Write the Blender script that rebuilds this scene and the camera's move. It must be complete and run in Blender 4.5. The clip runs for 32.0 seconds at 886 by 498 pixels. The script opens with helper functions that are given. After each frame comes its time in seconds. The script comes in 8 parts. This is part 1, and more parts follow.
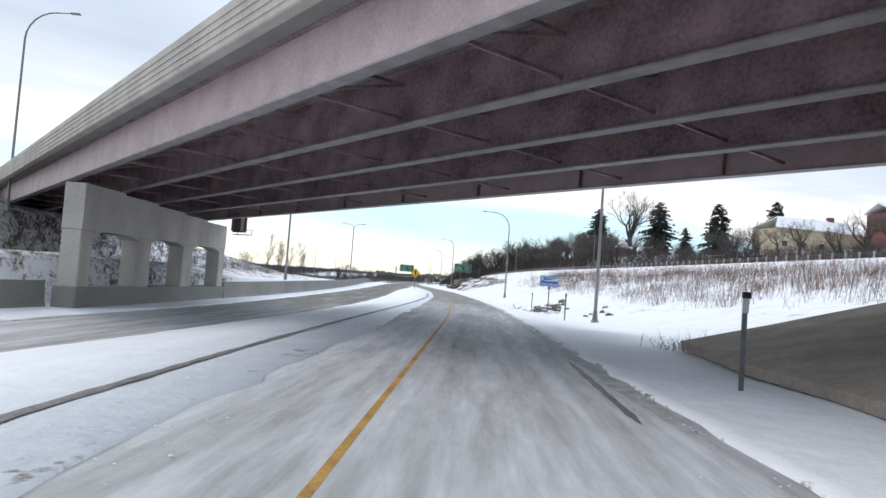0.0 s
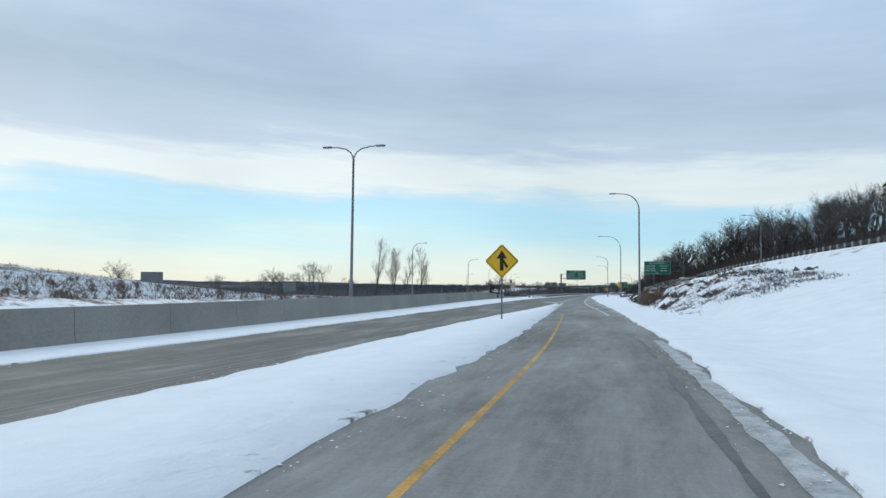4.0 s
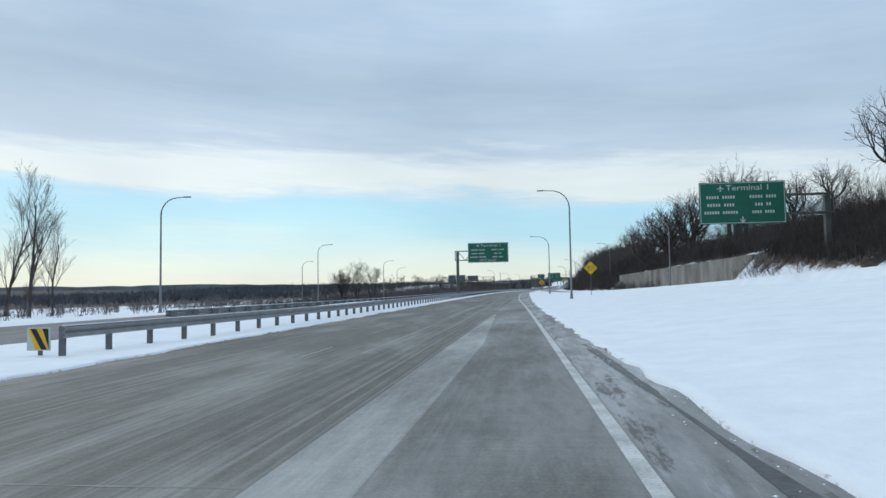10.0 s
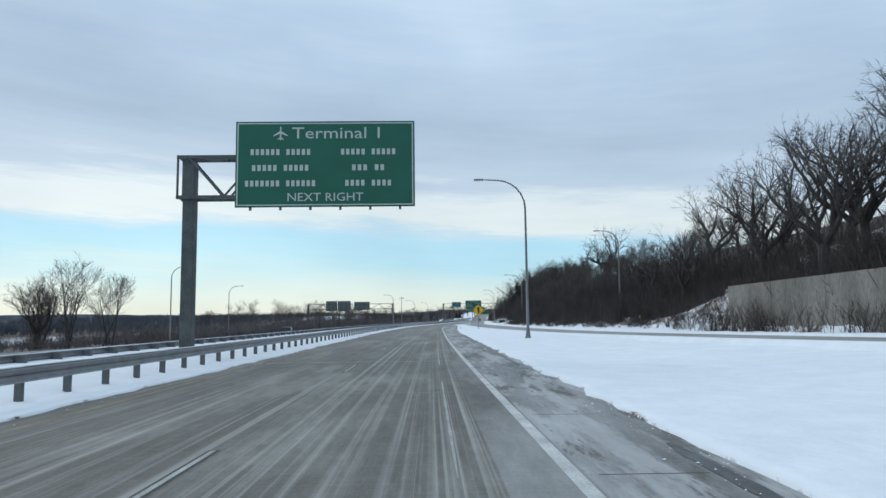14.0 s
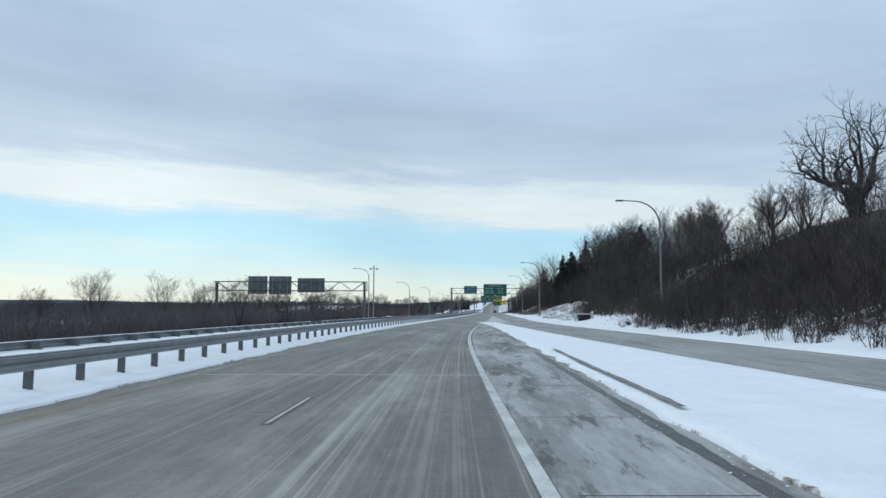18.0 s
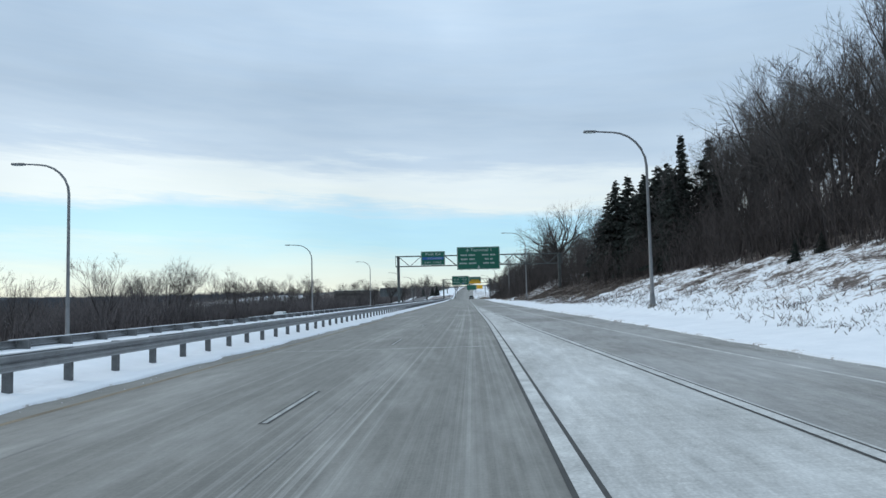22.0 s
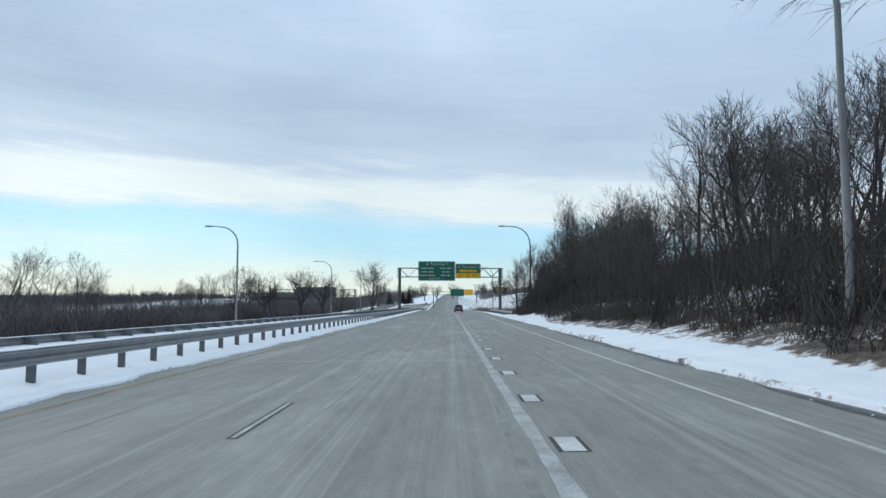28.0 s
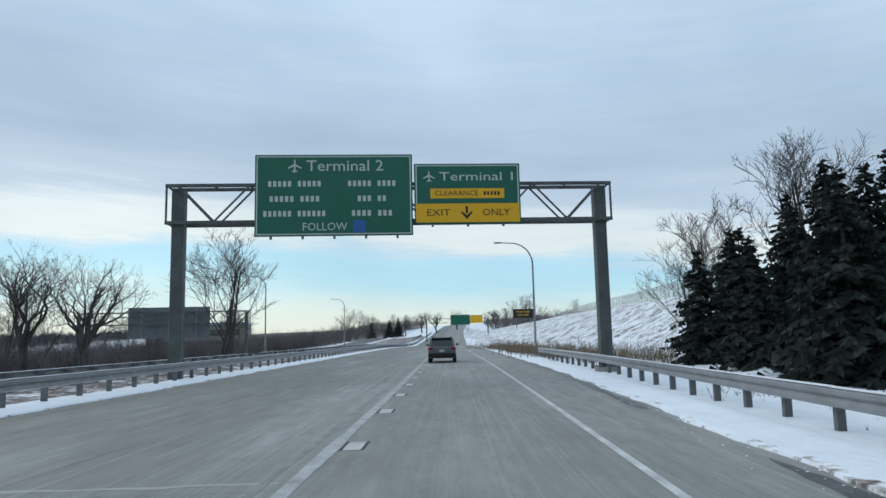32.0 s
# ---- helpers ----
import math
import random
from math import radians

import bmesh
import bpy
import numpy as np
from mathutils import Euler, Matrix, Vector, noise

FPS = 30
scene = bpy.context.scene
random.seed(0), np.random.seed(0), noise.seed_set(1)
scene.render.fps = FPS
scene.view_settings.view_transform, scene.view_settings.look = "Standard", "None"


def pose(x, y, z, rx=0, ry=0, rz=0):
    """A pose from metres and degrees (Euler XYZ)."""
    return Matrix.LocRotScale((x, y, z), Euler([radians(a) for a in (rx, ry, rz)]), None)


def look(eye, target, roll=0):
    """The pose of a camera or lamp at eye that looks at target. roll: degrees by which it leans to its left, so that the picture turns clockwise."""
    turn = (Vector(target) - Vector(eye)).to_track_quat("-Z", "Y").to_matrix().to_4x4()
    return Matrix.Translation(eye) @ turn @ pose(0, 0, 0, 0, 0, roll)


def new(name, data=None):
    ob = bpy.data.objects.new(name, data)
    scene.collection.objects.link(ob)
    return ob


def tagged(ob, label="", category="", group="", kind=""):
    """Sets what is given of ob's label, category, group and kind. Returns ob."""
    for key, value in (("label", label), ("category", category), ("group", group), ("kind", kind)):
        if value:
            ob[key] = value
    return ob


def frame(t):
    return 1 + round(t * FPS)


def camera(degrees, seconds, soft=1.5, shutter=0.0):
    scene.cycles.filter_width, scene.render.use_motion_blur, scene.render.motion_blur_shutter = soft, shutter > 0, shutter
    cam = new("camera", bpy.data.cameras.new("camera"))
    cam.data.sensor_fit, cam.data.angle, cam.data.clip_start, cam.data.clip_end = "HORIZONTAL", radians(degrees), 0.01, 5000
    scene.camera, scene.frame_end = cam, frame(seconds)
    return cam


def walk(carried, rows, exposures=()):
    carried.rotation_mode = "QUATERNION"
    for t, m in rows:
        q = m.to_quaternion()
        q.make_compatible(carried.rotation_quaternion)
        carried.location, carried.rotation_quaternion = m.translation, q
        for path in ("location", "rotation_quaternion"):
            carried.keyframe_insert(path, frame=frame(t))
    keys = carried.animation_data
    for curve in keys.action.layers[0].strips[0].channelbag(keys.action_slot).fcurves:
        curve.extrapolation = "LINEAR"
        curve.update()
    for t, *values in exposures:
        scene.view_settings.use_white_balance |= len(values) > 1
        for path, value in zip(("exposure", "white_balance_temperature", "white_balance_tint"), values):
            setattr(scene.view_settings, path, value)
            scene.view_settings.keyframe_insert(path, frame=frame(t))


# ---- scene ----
PATH = [
    (0, (-5.426, 0.337, 1.706), (-4.805, 20.304, 2.676), 4.24),
    (0.5, (-4.017, 13.038, 1.638), (-3.669, 33.012, 2.582), 5.21),
    (1, (-2.720, 25.774, 1.578), (-2.789, 45.750, 2.561), 5.19),
    (1.5, (-1.809, 38.619, 1.586), (-2.644, 58.576, 2.590), 4.57),
    (2, (-1.166, 51.634, 1.621), (-3.140, 71.511, 2.611), 2.71),
    (2.5, (-0.733, 64.629, 1.579), (-3.942, 84.344, 2.584), 1.88),
    (4.5, (-0.386, 116.396, 1.593), (-5.013, 135.809, 2.907), 0.58),
    (5, (-0.567, 129.250, 1.598), (-4.437, 148.807, 3.191), 1.45),
    (5.5, (-0.783, 142.132, 1.574), (-4.018, 161.787, 3.375), 2.25),
    (6, (-1.128, 155.070, 1.635), (-3.977, 174.775, 3.538), 2.33),
    (6.5, (-1.793, 168.097, 1.611), (-4.536, 187.817, 3.507), 2.24),
    (7, (-2.584, 181.202, 1.615), (-5.363, 200.922, 3.463), 1.90),
    (7.5, (-3.333, 194.304, 1.606), (-6.070, 214.041, 3.330), 1.51),
    (8, (-4.005, 207.332, 1.613), (-6.739, 227.077, 3.237), 1.05),
    (8.5, (-4.570, 220.347, 1.605), (-7.202, 240.117, 3.100), 0.53),
    (9, (-5.039, 233.380, 1.608), (-7.541, 253.178, 2.932), -0.32),
    (9.5, (-5.482, 246.458, 1.623), (-7.920, 266.273, 2.820), -0.62),
    (10, (-5.863, 259.552, 1.625), (-8.166, 279.387, 2.759), -0.91),
    (10.5, (-6.174, 272.665, 1.644), (-8.340, 292.516, 2.766), -1.17),
    (11, (-6.451, 285.891, 1.617), (-8.511, 305.754, 2.723), -0.35),
    (11.5, (-6.784, 299.260, 1.587), (-8.656, 319.139, 2.741), -0.20),
    (12, (-7.213, 312.758, 1.620), (-8.707, 332.665, 2.823), -0.36),
    (12.5, (-7.763, 326.288, 1.634), (-8.620, 346.225, 2.961), -0.46),
    (13, (-8.054, 339.507, 1.606), (-8.333, 359.443, 3.179), -0.29),
    (13.5, (-8.226, 352.549, 1.621), (-8.022, 372.465, 3.438), -0.29),
    (14, (-8.267, 365.419, 1.639), (-7.856, 385.314, 3.643), -0.67),
    (14.5, (-8.171, 378.183, 1.678), (-7.821, 398.070, 3.767), -1.14),
    (16.5, (-7.628, 429.165, 1.610), (-7.321, 449.048, 3.745), -0.59),
    (17, (-7.512, 441.845, 1.641), (-7.199, 461.739, 3.678), -0.52),
    (17.5, (-7.415, 454.470, 1.636), (-7.118, 474.375, 3.553), 0.00),
    (18, (-7.299, 467.056, 1.643), (-7.047, 486.977, 3.400), 0.17),
    (18.5, (-7.285, 479.595, 1.594), (-7.018, 499.524, 3.256), 0.07),
    (19, (-6.922, 492.315, 1.636), (-6.663, 512.252, 3.205), -0.28),
    (19.5, (-6.363, 505.208, 1.662), (-6.097, 525.150, 3.153), -0.71),
    (20, (-5.548, 518.141, 1.640), (-5.236, 538.084, 3.121), -1.18),
    (20.5, (-4.516, 531.183, 1.647), (-4.064, 551.123, 3.127), -1.17),
    (21, (-3.267, 544.352, 1.590), (-2.611, 564.286, 3.068), -1.62),
    (21.5, (-1.862, 557.588, 1.601), (-0.970, 577.516, 3.043), -1.35),
    (22, (-0.477, 570.789, 1.609), (0.630, 590.712, 2.974), -1.44),
    (22.5, (0.877, 583.966, 1.607), (2.085, 603.888, 2.891), -1.27),
    (23, (2.195, 597.143, 1.600), (3.385, 617.068, 2.855), -0.55),
    (23.5, (3.474, 610.334, 1.563), (4.545, 630.266, 2.817), -0.27),
    (24, (4.696, 623.481, 1.618), (5.761, 643.414, 2.859), -0.23),
    (24.5, (5.820, 636.507, 1.667), (7.051, 656.433, 2.873), -0.37),
    (26.5, (10.378, 688.469, 1.610), (12.856, 708.270, 2.935), -1.09),
    (27, (11.450, 701.452, 1.615), (13.616, 721.284, 3.032), -0.58),
    (27.5, (12.466, 714.449, 1.678), (14.257, 734.313, 3.168), 0.10),
    (28, (13.452, 727.449, 1.628), (15.002, 747.325, 3.230), -0.03),
    (28.5, (14.826, 740.437, 1.740), (16.222, 760.325, 3.326), 0.49),
    (29, (16.209, 753.301, 1.591), (17.581, 773.187, 3.219), -0.28),
    (29.5, (17.485, 766.177, 1.637), (18.940, 786.059, 3.246), 0.15),
    (30, (18.782, 779.066, 1.602), (20.377, 798.928, 3.322), -0.54),
    (30.5, (20.237, 791.908, 1.637), (21.919, 811.746, 3.539), -0.69),
    (31, (21.869, 804.635, 1.669), (23.561, 824.449, 3.795), -1.04),
    (31.5, (23.610, 817.221, 1.634), (25.207, 837.017, 3.992), -1.14),
    (32, (25.393, 829.648, 1.612), (26.747, 849.441, 4.141), -1.26),
]
cam = camera(65.0, 32.0)
walk(cam, [(t, look(e, a, r)) for t, e, a, r in PATH], [(0, 0.5, 7300, 19), (0.5, 0.38, 7100, 18), (1.0, 0.22, 7000, 18), (1.6, -0.02, 6500, 10), (19, 0.0, 6500, 10), (22, 0.06, 6500, 10), (30, 0.07, 6500, 10), (32, -0.02, 6500, 10)])

# ---- world and light ----
world = bpy.data.worlds.new("winter_sky")
scene.world = world
world.use_nodes = True
wn, wl = world.node_tree.nodes, world.node_tree.links
wn.clear()


def wnode(kind, **kw):
    n = wn.new(kind)
    for k, v in kw.items():
        n.inputs[k].default_value = v
    return n


def wmath(op, a, b=None):
    n = wn.new("ShaderNodeMath")
    n.operation = op
    for i, v in enumerate((a, b)):
        if v is None:
            continue
        if isinstance(v, (int, float)):
            n.inputs[i].default_value = v
        else:
            wl.new(v, n.inputs[i])
    return n.outputs[0]


coord = wn.new("ShaderNodeTexCoord")
sep = wn.new("ShaderNodeSeparateXYZ")
wl.new(coord.outputs["Generated"], sep.inputs[0])
elev = wmath("MULTIPLY", wmath("ARCSINE", sep.outputs["Z"]), 57.2958)
azim = wmath("MULTIPLY", wmath("ARCTAN2", sep.outputs["X"], sep.outputs["Y"]), 57.2958)
# drifting cloud streaks: noise stretched along the horizon
comb = wn.new("ShaderNodeCombineXYZ")
wl.new(wmath("MULTIPLY", azim, 0.045), comb.inputs["X"])
wl.new(wmath("MULTIPLY", wmath("ADD", elev, wmath("MULTIPLY", azim, 0.05)), 0.36), comb.inputs["Y"])
streak = wnode("ShaderNodeTexNoise", Scale=1.0, Detail=7.0, Roughness=0.62)
wl.new(comb.outputs[0], streak.inputs["Vector"])
comb2 = wn.new("ShaderNodeCombineXYZ")
wl.new(wmath("MULTIPLY", azim, 0.03), comb2.inputs["X"])
wl.new(wmath("MULTIPLY", elev, 0.05), comb2.inputs["Y"])
broad = wnode("ShaderNodeTexNoise", Scale=1.3, Detail=3.0, Roughness=0.5)
wl.new(comb2.outputs[0], broad.inputs["Vector"])
azlim = wmath("MAXIMUM", wmath("MINIMUM", azim, 40.0), -15.0)
e1 = wmath("ADD", elev, wmath("ADD", wmath("MULTIPLY", azlim, 0.065), 0.8))
e2 = wmath("ADD", e1, wmath("MULTIPLY", wmath("SUBTRACT", streak.outputs["Fac"], 0.5), 8.0))
ef = wmath("MAXIMUM", wmath("MINIMUM", elev, 5.0), 0.0)
efac = wmath("MULTIPLY", ef, 0.2)
emix = wmath("ADD", wmath("MULTIPLY", e2, efac), wmath("MULTIPLY", elev, wmath("SUBTRACT", 1.0, efac)))
ramp = wn.new("ShaderNodeValToRGB")
wl.new(wmath("DIVIDE", wmath("ADD", emix, 2.0), 42.0), ramp.inputs["Fac"])
SKY = [(-2, (0.690, 0.720, 0.626)), (0.6, (0.761, 0.800, 0.697)), (2.6, (0.690, 0.820, 0.788)), (5.0, (0.478, 0.750, 0.858)),
       (7.0, (0.443, 0.720, 0.879)), (7.9, (0.549, 0.730, 0.838)), (8.6, (0.708, 0.800, 0.818)), (10.4, (0.681, 0.780, 0.828)),
       (12.0, (0.478, 0.600, 0.727)), (16.0, (0.389, 0.510, 0.646)), (22.0, (0.460, 0.600, 0.758)), (30.0, (0.531, 0.680, 0.838)),
       (40.0, (0.566, 0.710, 0.848))]
els = ramp.color_ramp.elements
while len(els) < len(SKY):
    els.new(0.5)
for el, (deg, col) in zip(els, SKY):
    el.position = (deg + 2.0) / 42.0
    el.color = (*col, 1)
# soft unevenness of the cloud deck
mul = wn.new("ShaderNodeMix")
mul.data_type, mul.blend_type = "RGBA", "MULTIPLY"
mul.inputs[0].default_value = 1.0
shade = wn.new("ShaderNodeValToRGB")
shade.color_ramp.elements[0].position, shade.color_ramp.elements[0].color = 0.3, (0.86, 0.88, 0.9, 1)
shade.color_ramp.elements[1].position, shade.color_ramp.elements[1].color = 0.7, (1.1, 1.09, 1.08, 1)
wl.new(broad.outputs["Fac"], shade.inputs["Fac"])
wl.new(ramp.outputs["Color"], mul.inputs[6])
wl.new(shade.outputs["Color"], mul.inputs[7])
comb3 = wn.new("ShaderNodeCombineXYZ")
wl.new(wmath("MULTIPLY", azim, 0.09), comb3.inputs["X"])
wl.new(wmath("MULTIPLY", wmath("ADD", elev, wmath("MULTIPLY", azim, 0.06)), 0.75), comb3.inputs["Y"])
fibre = wnode("ShaderNodeTexNoise", Scale=1.0, Detail=6.0, Roughness=0.6)
wl.new(comb3.outputs[0], fibre.inputs["Vector"])
wisp = wn.new("ShaderNodeValToRGB")
wisp.color_ramp.elements[0].position, wisp.color_ramp.elements[0].color = 0.32, (0.93, 0.95, 0.97, 1)
wisp.color_ramp.elements[1].position, wisp.color_ramp.elements[1].color = 0.7, (1.12, 1.07, 1.02, 1)
wl.new(fibre.outputs["Fac"], wisp.inputs["Fac"])
veil = wn.new("ShaderNodeMix")
veil.data_type, veil.blend_type = "RGBA", "MULTIPLY"
veil.inputs[0].default_value = 0.4
wl.new(mul.outputs[2], veil.inputs[6])
wl.new(wisp.outputs["Color"], veil.inputs[7])
clear = wn.new("ShaderNodeTexSky")
clear.sky_type = "NISHITA"
clear.sun_disc = False
clear.sun_elevation, clear.sun_rotation = radians(14), radians(-50)
add = wn.new("ShaderNodeMix")
add.data_type, add.blend_type = "RGBA", "ADD"
add.inputs[0].default_value = 0.0018
wl.new(veil.outputs[2], add.inputs[6])
wl.new(clear.outputs[0], add.inputs[7])
bg = wn.new("ShaderNodeBackground")
bg.inputs["Strength"].default_value = 1.09
wl.new(add.outputs[2], bg.inputs["Color"])
wo = wn.new("ShaderNodeOutputWorld")
wl.new(bg.outputs[0], wo.inputs["Surface"])

sun = new("sun", bpy.data.lights.new("sun", "SUN"))
sun.data.energy, sun.data.angle, sun.data.color = 0.7, radians(25), (1.0, 0.95, 0.88)
sun.matrix_world = look((-50, 40, 40), (0, 0, 0))

# ---- materials ----
def mat(name, color, rough=0.8, metal=0.0, var=0.15, scale=3.0, fine=40.0, bump=0.0, tint=None, stretch=(1, 1, 1), island=False, spec=0.4):
    """A surface with colour variation at two scales and a fine relief."""
    m = bpy.data.materials.new(name)
    m.use_nodes = True
    n, l = m.node_tree.nodes, m.node_tree.links
    b = n["Principled BSDF"]
    b.inputs["Roughness"].default_value, b.inputs["Metallic"].default_value = rough, metal
    b.inputs["Specular IOR Level"].default_value = spec
    tc = n.new("ShaderNodeTexCoord")
    mp = n.new("ShaderNodeMapping")
    mp.inputs["Scale"].default_value = stretch
    l.new(tc.outputs["Object"], mp.inputs["Vector"])
    big = n.new("ShaderNodeTexNoise")
    big.inputs["Scale"].default_value, big.inputs["Detail"].default_value = scale, 4
    small = n.new("ShaderNodeTexNoise")
    small.inputs["Scale"].default_value, small.inputs["Detail"].default_value = fine, 3
    l.new(mp.outputs[0], big.inputs["Vector"])
    l.new(mp.outputs[0], small.inputs["Vector"])
    mix = n.new("ShaderNodeMath")
    mix.operation = "MULTIPLY_ADD"
    mix.inputs[1].default_value, mix.inputs[2].default_value = 0.4, 0.0
    l.new(small.outputs["Fac"], mix.inputs[0])
    add_ = n.new("ShaderNodeMath")
    add_.operation = "MULTIPLY_ADD"
    add_.inputs[1].default_value = 0.6
    l.new(big.outputs["Fac"], add_.inputs[0])
    l.new(mix.outputs[0], add_.inputs[2])
    r = n.new("ShaderNodeValToRGB")
    c = np.array(color)
    t = np.array(tint if tint is not None else c * (1 - 2 * var))
    r.color_ramp.elements[0].position, r.color_ramp.elements[0].color = 0.35, (*t.clip(0, 1), 1)
    r.color_ramp.elements[1].position, r.color_ramp.elements[1].color = 0.65, (*(c * (1 + 0.5 * var)).clip(0, 1), 1)
    l.new(add_.outputs[0], r.inputs["Fac"])
    out = r.outputs["Color"]
    if island:
        g = n.new("ShaderNodeNewGeometry")
        mm = n.new("ShaderNodeMix")
        mm.data_type, mm.blend_type = "RGBA", "MULTIPLY"
        mm.inputs[0].default_value = 1.0
        rr = n.new("ShaderNodeValToRGB")
        rr.color_ramp.elements[0].color, rr.color_ramp.elements[1].color = (0.55, 0.55, 0.55, 1), (1.25, 1.2, 1.15, 1)
        l.new(g.outputs["Random Per Island"], rr.inputs["Fac"])
        l.new(out, mm.inputs[6])
        l.new(rr.outputs["Color"], mm.inputs[7])
        out = mm.outputs[2]
    l.new(out, b.inputs["Base Color"])
    if bump:
        bp = n.new("ShaderNodeBump")
        bp.inputs["Strength"].default_value, bp.inputs["Distance"].default_value = bump, 0.03
        l.new(add_.outputs[0], bp.inputs["Height"])
        l.new(bp.outputs[0], b.inputs["Normal"])
    return m


def road_mat(name, base, salt, streak=0.5, snowy=0.0, wheels=False, dust=False):
    """Worn concrete paving with salt streaks along the lanes; UV is metres across and metres along."""
    m = bpy.data.materials.new(name)
    m.use_nodes = True
    n, l = m.node_tree.nodes, m.node_tree.links
    b = n["Principled BSDF"]
    b.inputs["Roughness"].default_value = 0.75
    b.inputs["Specular IOR Level"].default_value = 0.35
    uv = n.new("ShaderNodeUVMap")

    def tex(sx, sy, detail=4, rough=0.55):
        mp = n.new("ShaderNodeMapping")
        mp.inputs["Scale"].default_value = (sx, sy, 1)
        l.new(uv.outputs[0], mp.inputs["Vector"])
        t = n.new("ShaderNodeTexNoise")
        t.inputs["Scale"].default_value, t.inputs["Detail"].default_value, t.inputs["Roughness"].default_value = 1, detail, rough
        l.new(mp.outputs[0], t.inputs["Vector"])
        return t.outputs["Fac"]

    def ramp_(f, p0, c0, p1, c1):
        r = n.new("ShaderNodeValToRGB")
        r.color_ramp.elements[0].position, r.color_ramp.elements[0].color = p0, c0
        r.color_ramp.elements[1].position, r.color_ramp.elements[1].color = p1, c1
        l.new(f, r.inputs["Fac"])
        return r.outputs["Color"]

    def mixc(f, a, c2, kind="MIX"):
        mm = n.new("ShaderNodeMix")
        mm.data_type, mm.blend_type = "RGBA", kind
        if isinstance(f, float):
            mm.inputs[0].default_value = f
        else:
            l.new(f, mm.inputs[0])
        for i, v in ((6, a), (7, c2)):
            if isinstance(v, tuple):
                mm.inputs[i].default_value = v
            else:
                l.new(v, mm.inputs[i])
        return mm.outputs[2]

    def mul_(a, k):
        q = n.new("ShaderNodeMath")
        q.operation = "MULTIPLY"
        l.new(a, q.inputs[0])
        if isinstance(k, float):
            q.inputs[1].default_value = k
        else:
            l.new(k, q.inputs[1])
        return q.outputs[0]

    k = tuple(base)
    blotch = ramp_(tex(0.45, 0.09, 6, 0.65), 0.3, (k[0] * 0.7, k[1] * 0.7, k[2] * 0.7, 1), 0.7, (k[0] * 1.25, k[1] * 1.25, k[2] * 1.25, 1))
    grit = ramp_(tex(28, 22, 2), 0.25, (0.78, 0.78, 0.78, 1), 0.75, (1.2, 1.2, 1.2, 1))
    col = mixc(1.0, blotch, grit, "MULTIPLY")
    mottle = ramp_(tex(6.0, 1.6, 6, 0.75), 0.3, (0.8, 0.8, 0.8, 1), 0.7, (1.2, 1.2, 1.2, 1))
    col = mixc(1.0, col, mottle, "MULTIPLY")
    tines = ramp_(tex(0.7, 11.0, 3, 0.6), 0.3, (0.9, 0.9, 0.9, 1), 0.7, (1.1, 1.1, 1.1, 1))
    col = mixc(1.0, col, tines, "MULTIPLY")
    lines = mul_(ramp_(tex(4.2, 0.018, 3, 0.7), 0.53, (0, 0, 0, 1), 0.72, (1, 1, 1, 1)), ramp_(tex(0.22, 0.025, 3), 0.36, (0, 0, 0, 1), 0.62, (1, 1, 1, 1)))
    col = mixc(mul_(lines, streak), col, (*salt, 1))
    if wheels:  # fine salt streaks in the tyre tracks, paler concrete farther on
        sx = n.new("ShaderNodeSeparateXYZ")
        l.new(uv.outputs[0], sx.inputs[0])

        def span(v, lo, hi):
            q = n.new("ShaderNodeMapRange")
            q.inputs[1].default_value, q.inputs[2].default_value = lo, hi
            l.new(v, q.inputs[0])
            return q.outputs[0]

        env = n.new("ShaderNodeValToRGB")
        tracks = [(-4.5, 0.0), (-3.3, 0.35), (-2.6, 0.1), (-1.2, 0.45), (-0.4, 0.15), (0.5, 0.6), (1.2, 1.0), (1.9, 0.5), (2.6, 1.0), (3.4, 0.9), (4.2, 0.25), (5.5, 0.5)]
        ee = env.color_ramp.elements
        while len(ee) < len(tracks):
            ee.new(0.5)
        for e_, (p_, v_) in zip(ee, tracks):
            e_.position, e_.color = (p_ + 5) / 11, (v_, v_, v_, 1)
        l.new(span(sx.outputs[0], -5, 6), env.inputs["Fac"])
        fine = ramp_(tex(7.5, 0.007, 4, 0.75), 0.49, (0, 0, 0, 1), 0.66, (1, 1, 1, 1))
        brk = ramp_(tex(0.6, 0.035, 4, 0.6), 0.35, (0.15, 0.15, 0.15, 1), 0.62, (1, 1, 1, 1))
        begin = span(sx.outputs[1], 60.0, 320.0)
        col = mixc(mul_(mul_(mul_(fine, env.outputs["Color"]), mul_(brk, begin)), 0.95), col, (*salt, 1))
        col = mixc(mul_(span(sx.outputs[1], 380.0, 720.0), 0.46), col, (0.36, 0.36, 0.345, 1))
        col = mixc(mul_(mul_(span(sx.outputs[1], 785.0, 850.0), span(sx.outputs[0], 3.4, 0.4)), 0.5), col, (0.14, 0.14, 0.132, 1))
    drift = ramp_(tex(0.5, 0.09, 5, 0.65), 0.5 - 0.25 * snowy, (0, 0, 0, 1), 0.78 - 0.2 * snowy, (1, 1, 1, 1))
    col = mixc(mul_(drift, 0.4 + 0.4 * snowy), col, (salt[0] * 1.15, salt[1] * 1.15, salt[2] * 1.17, 1))
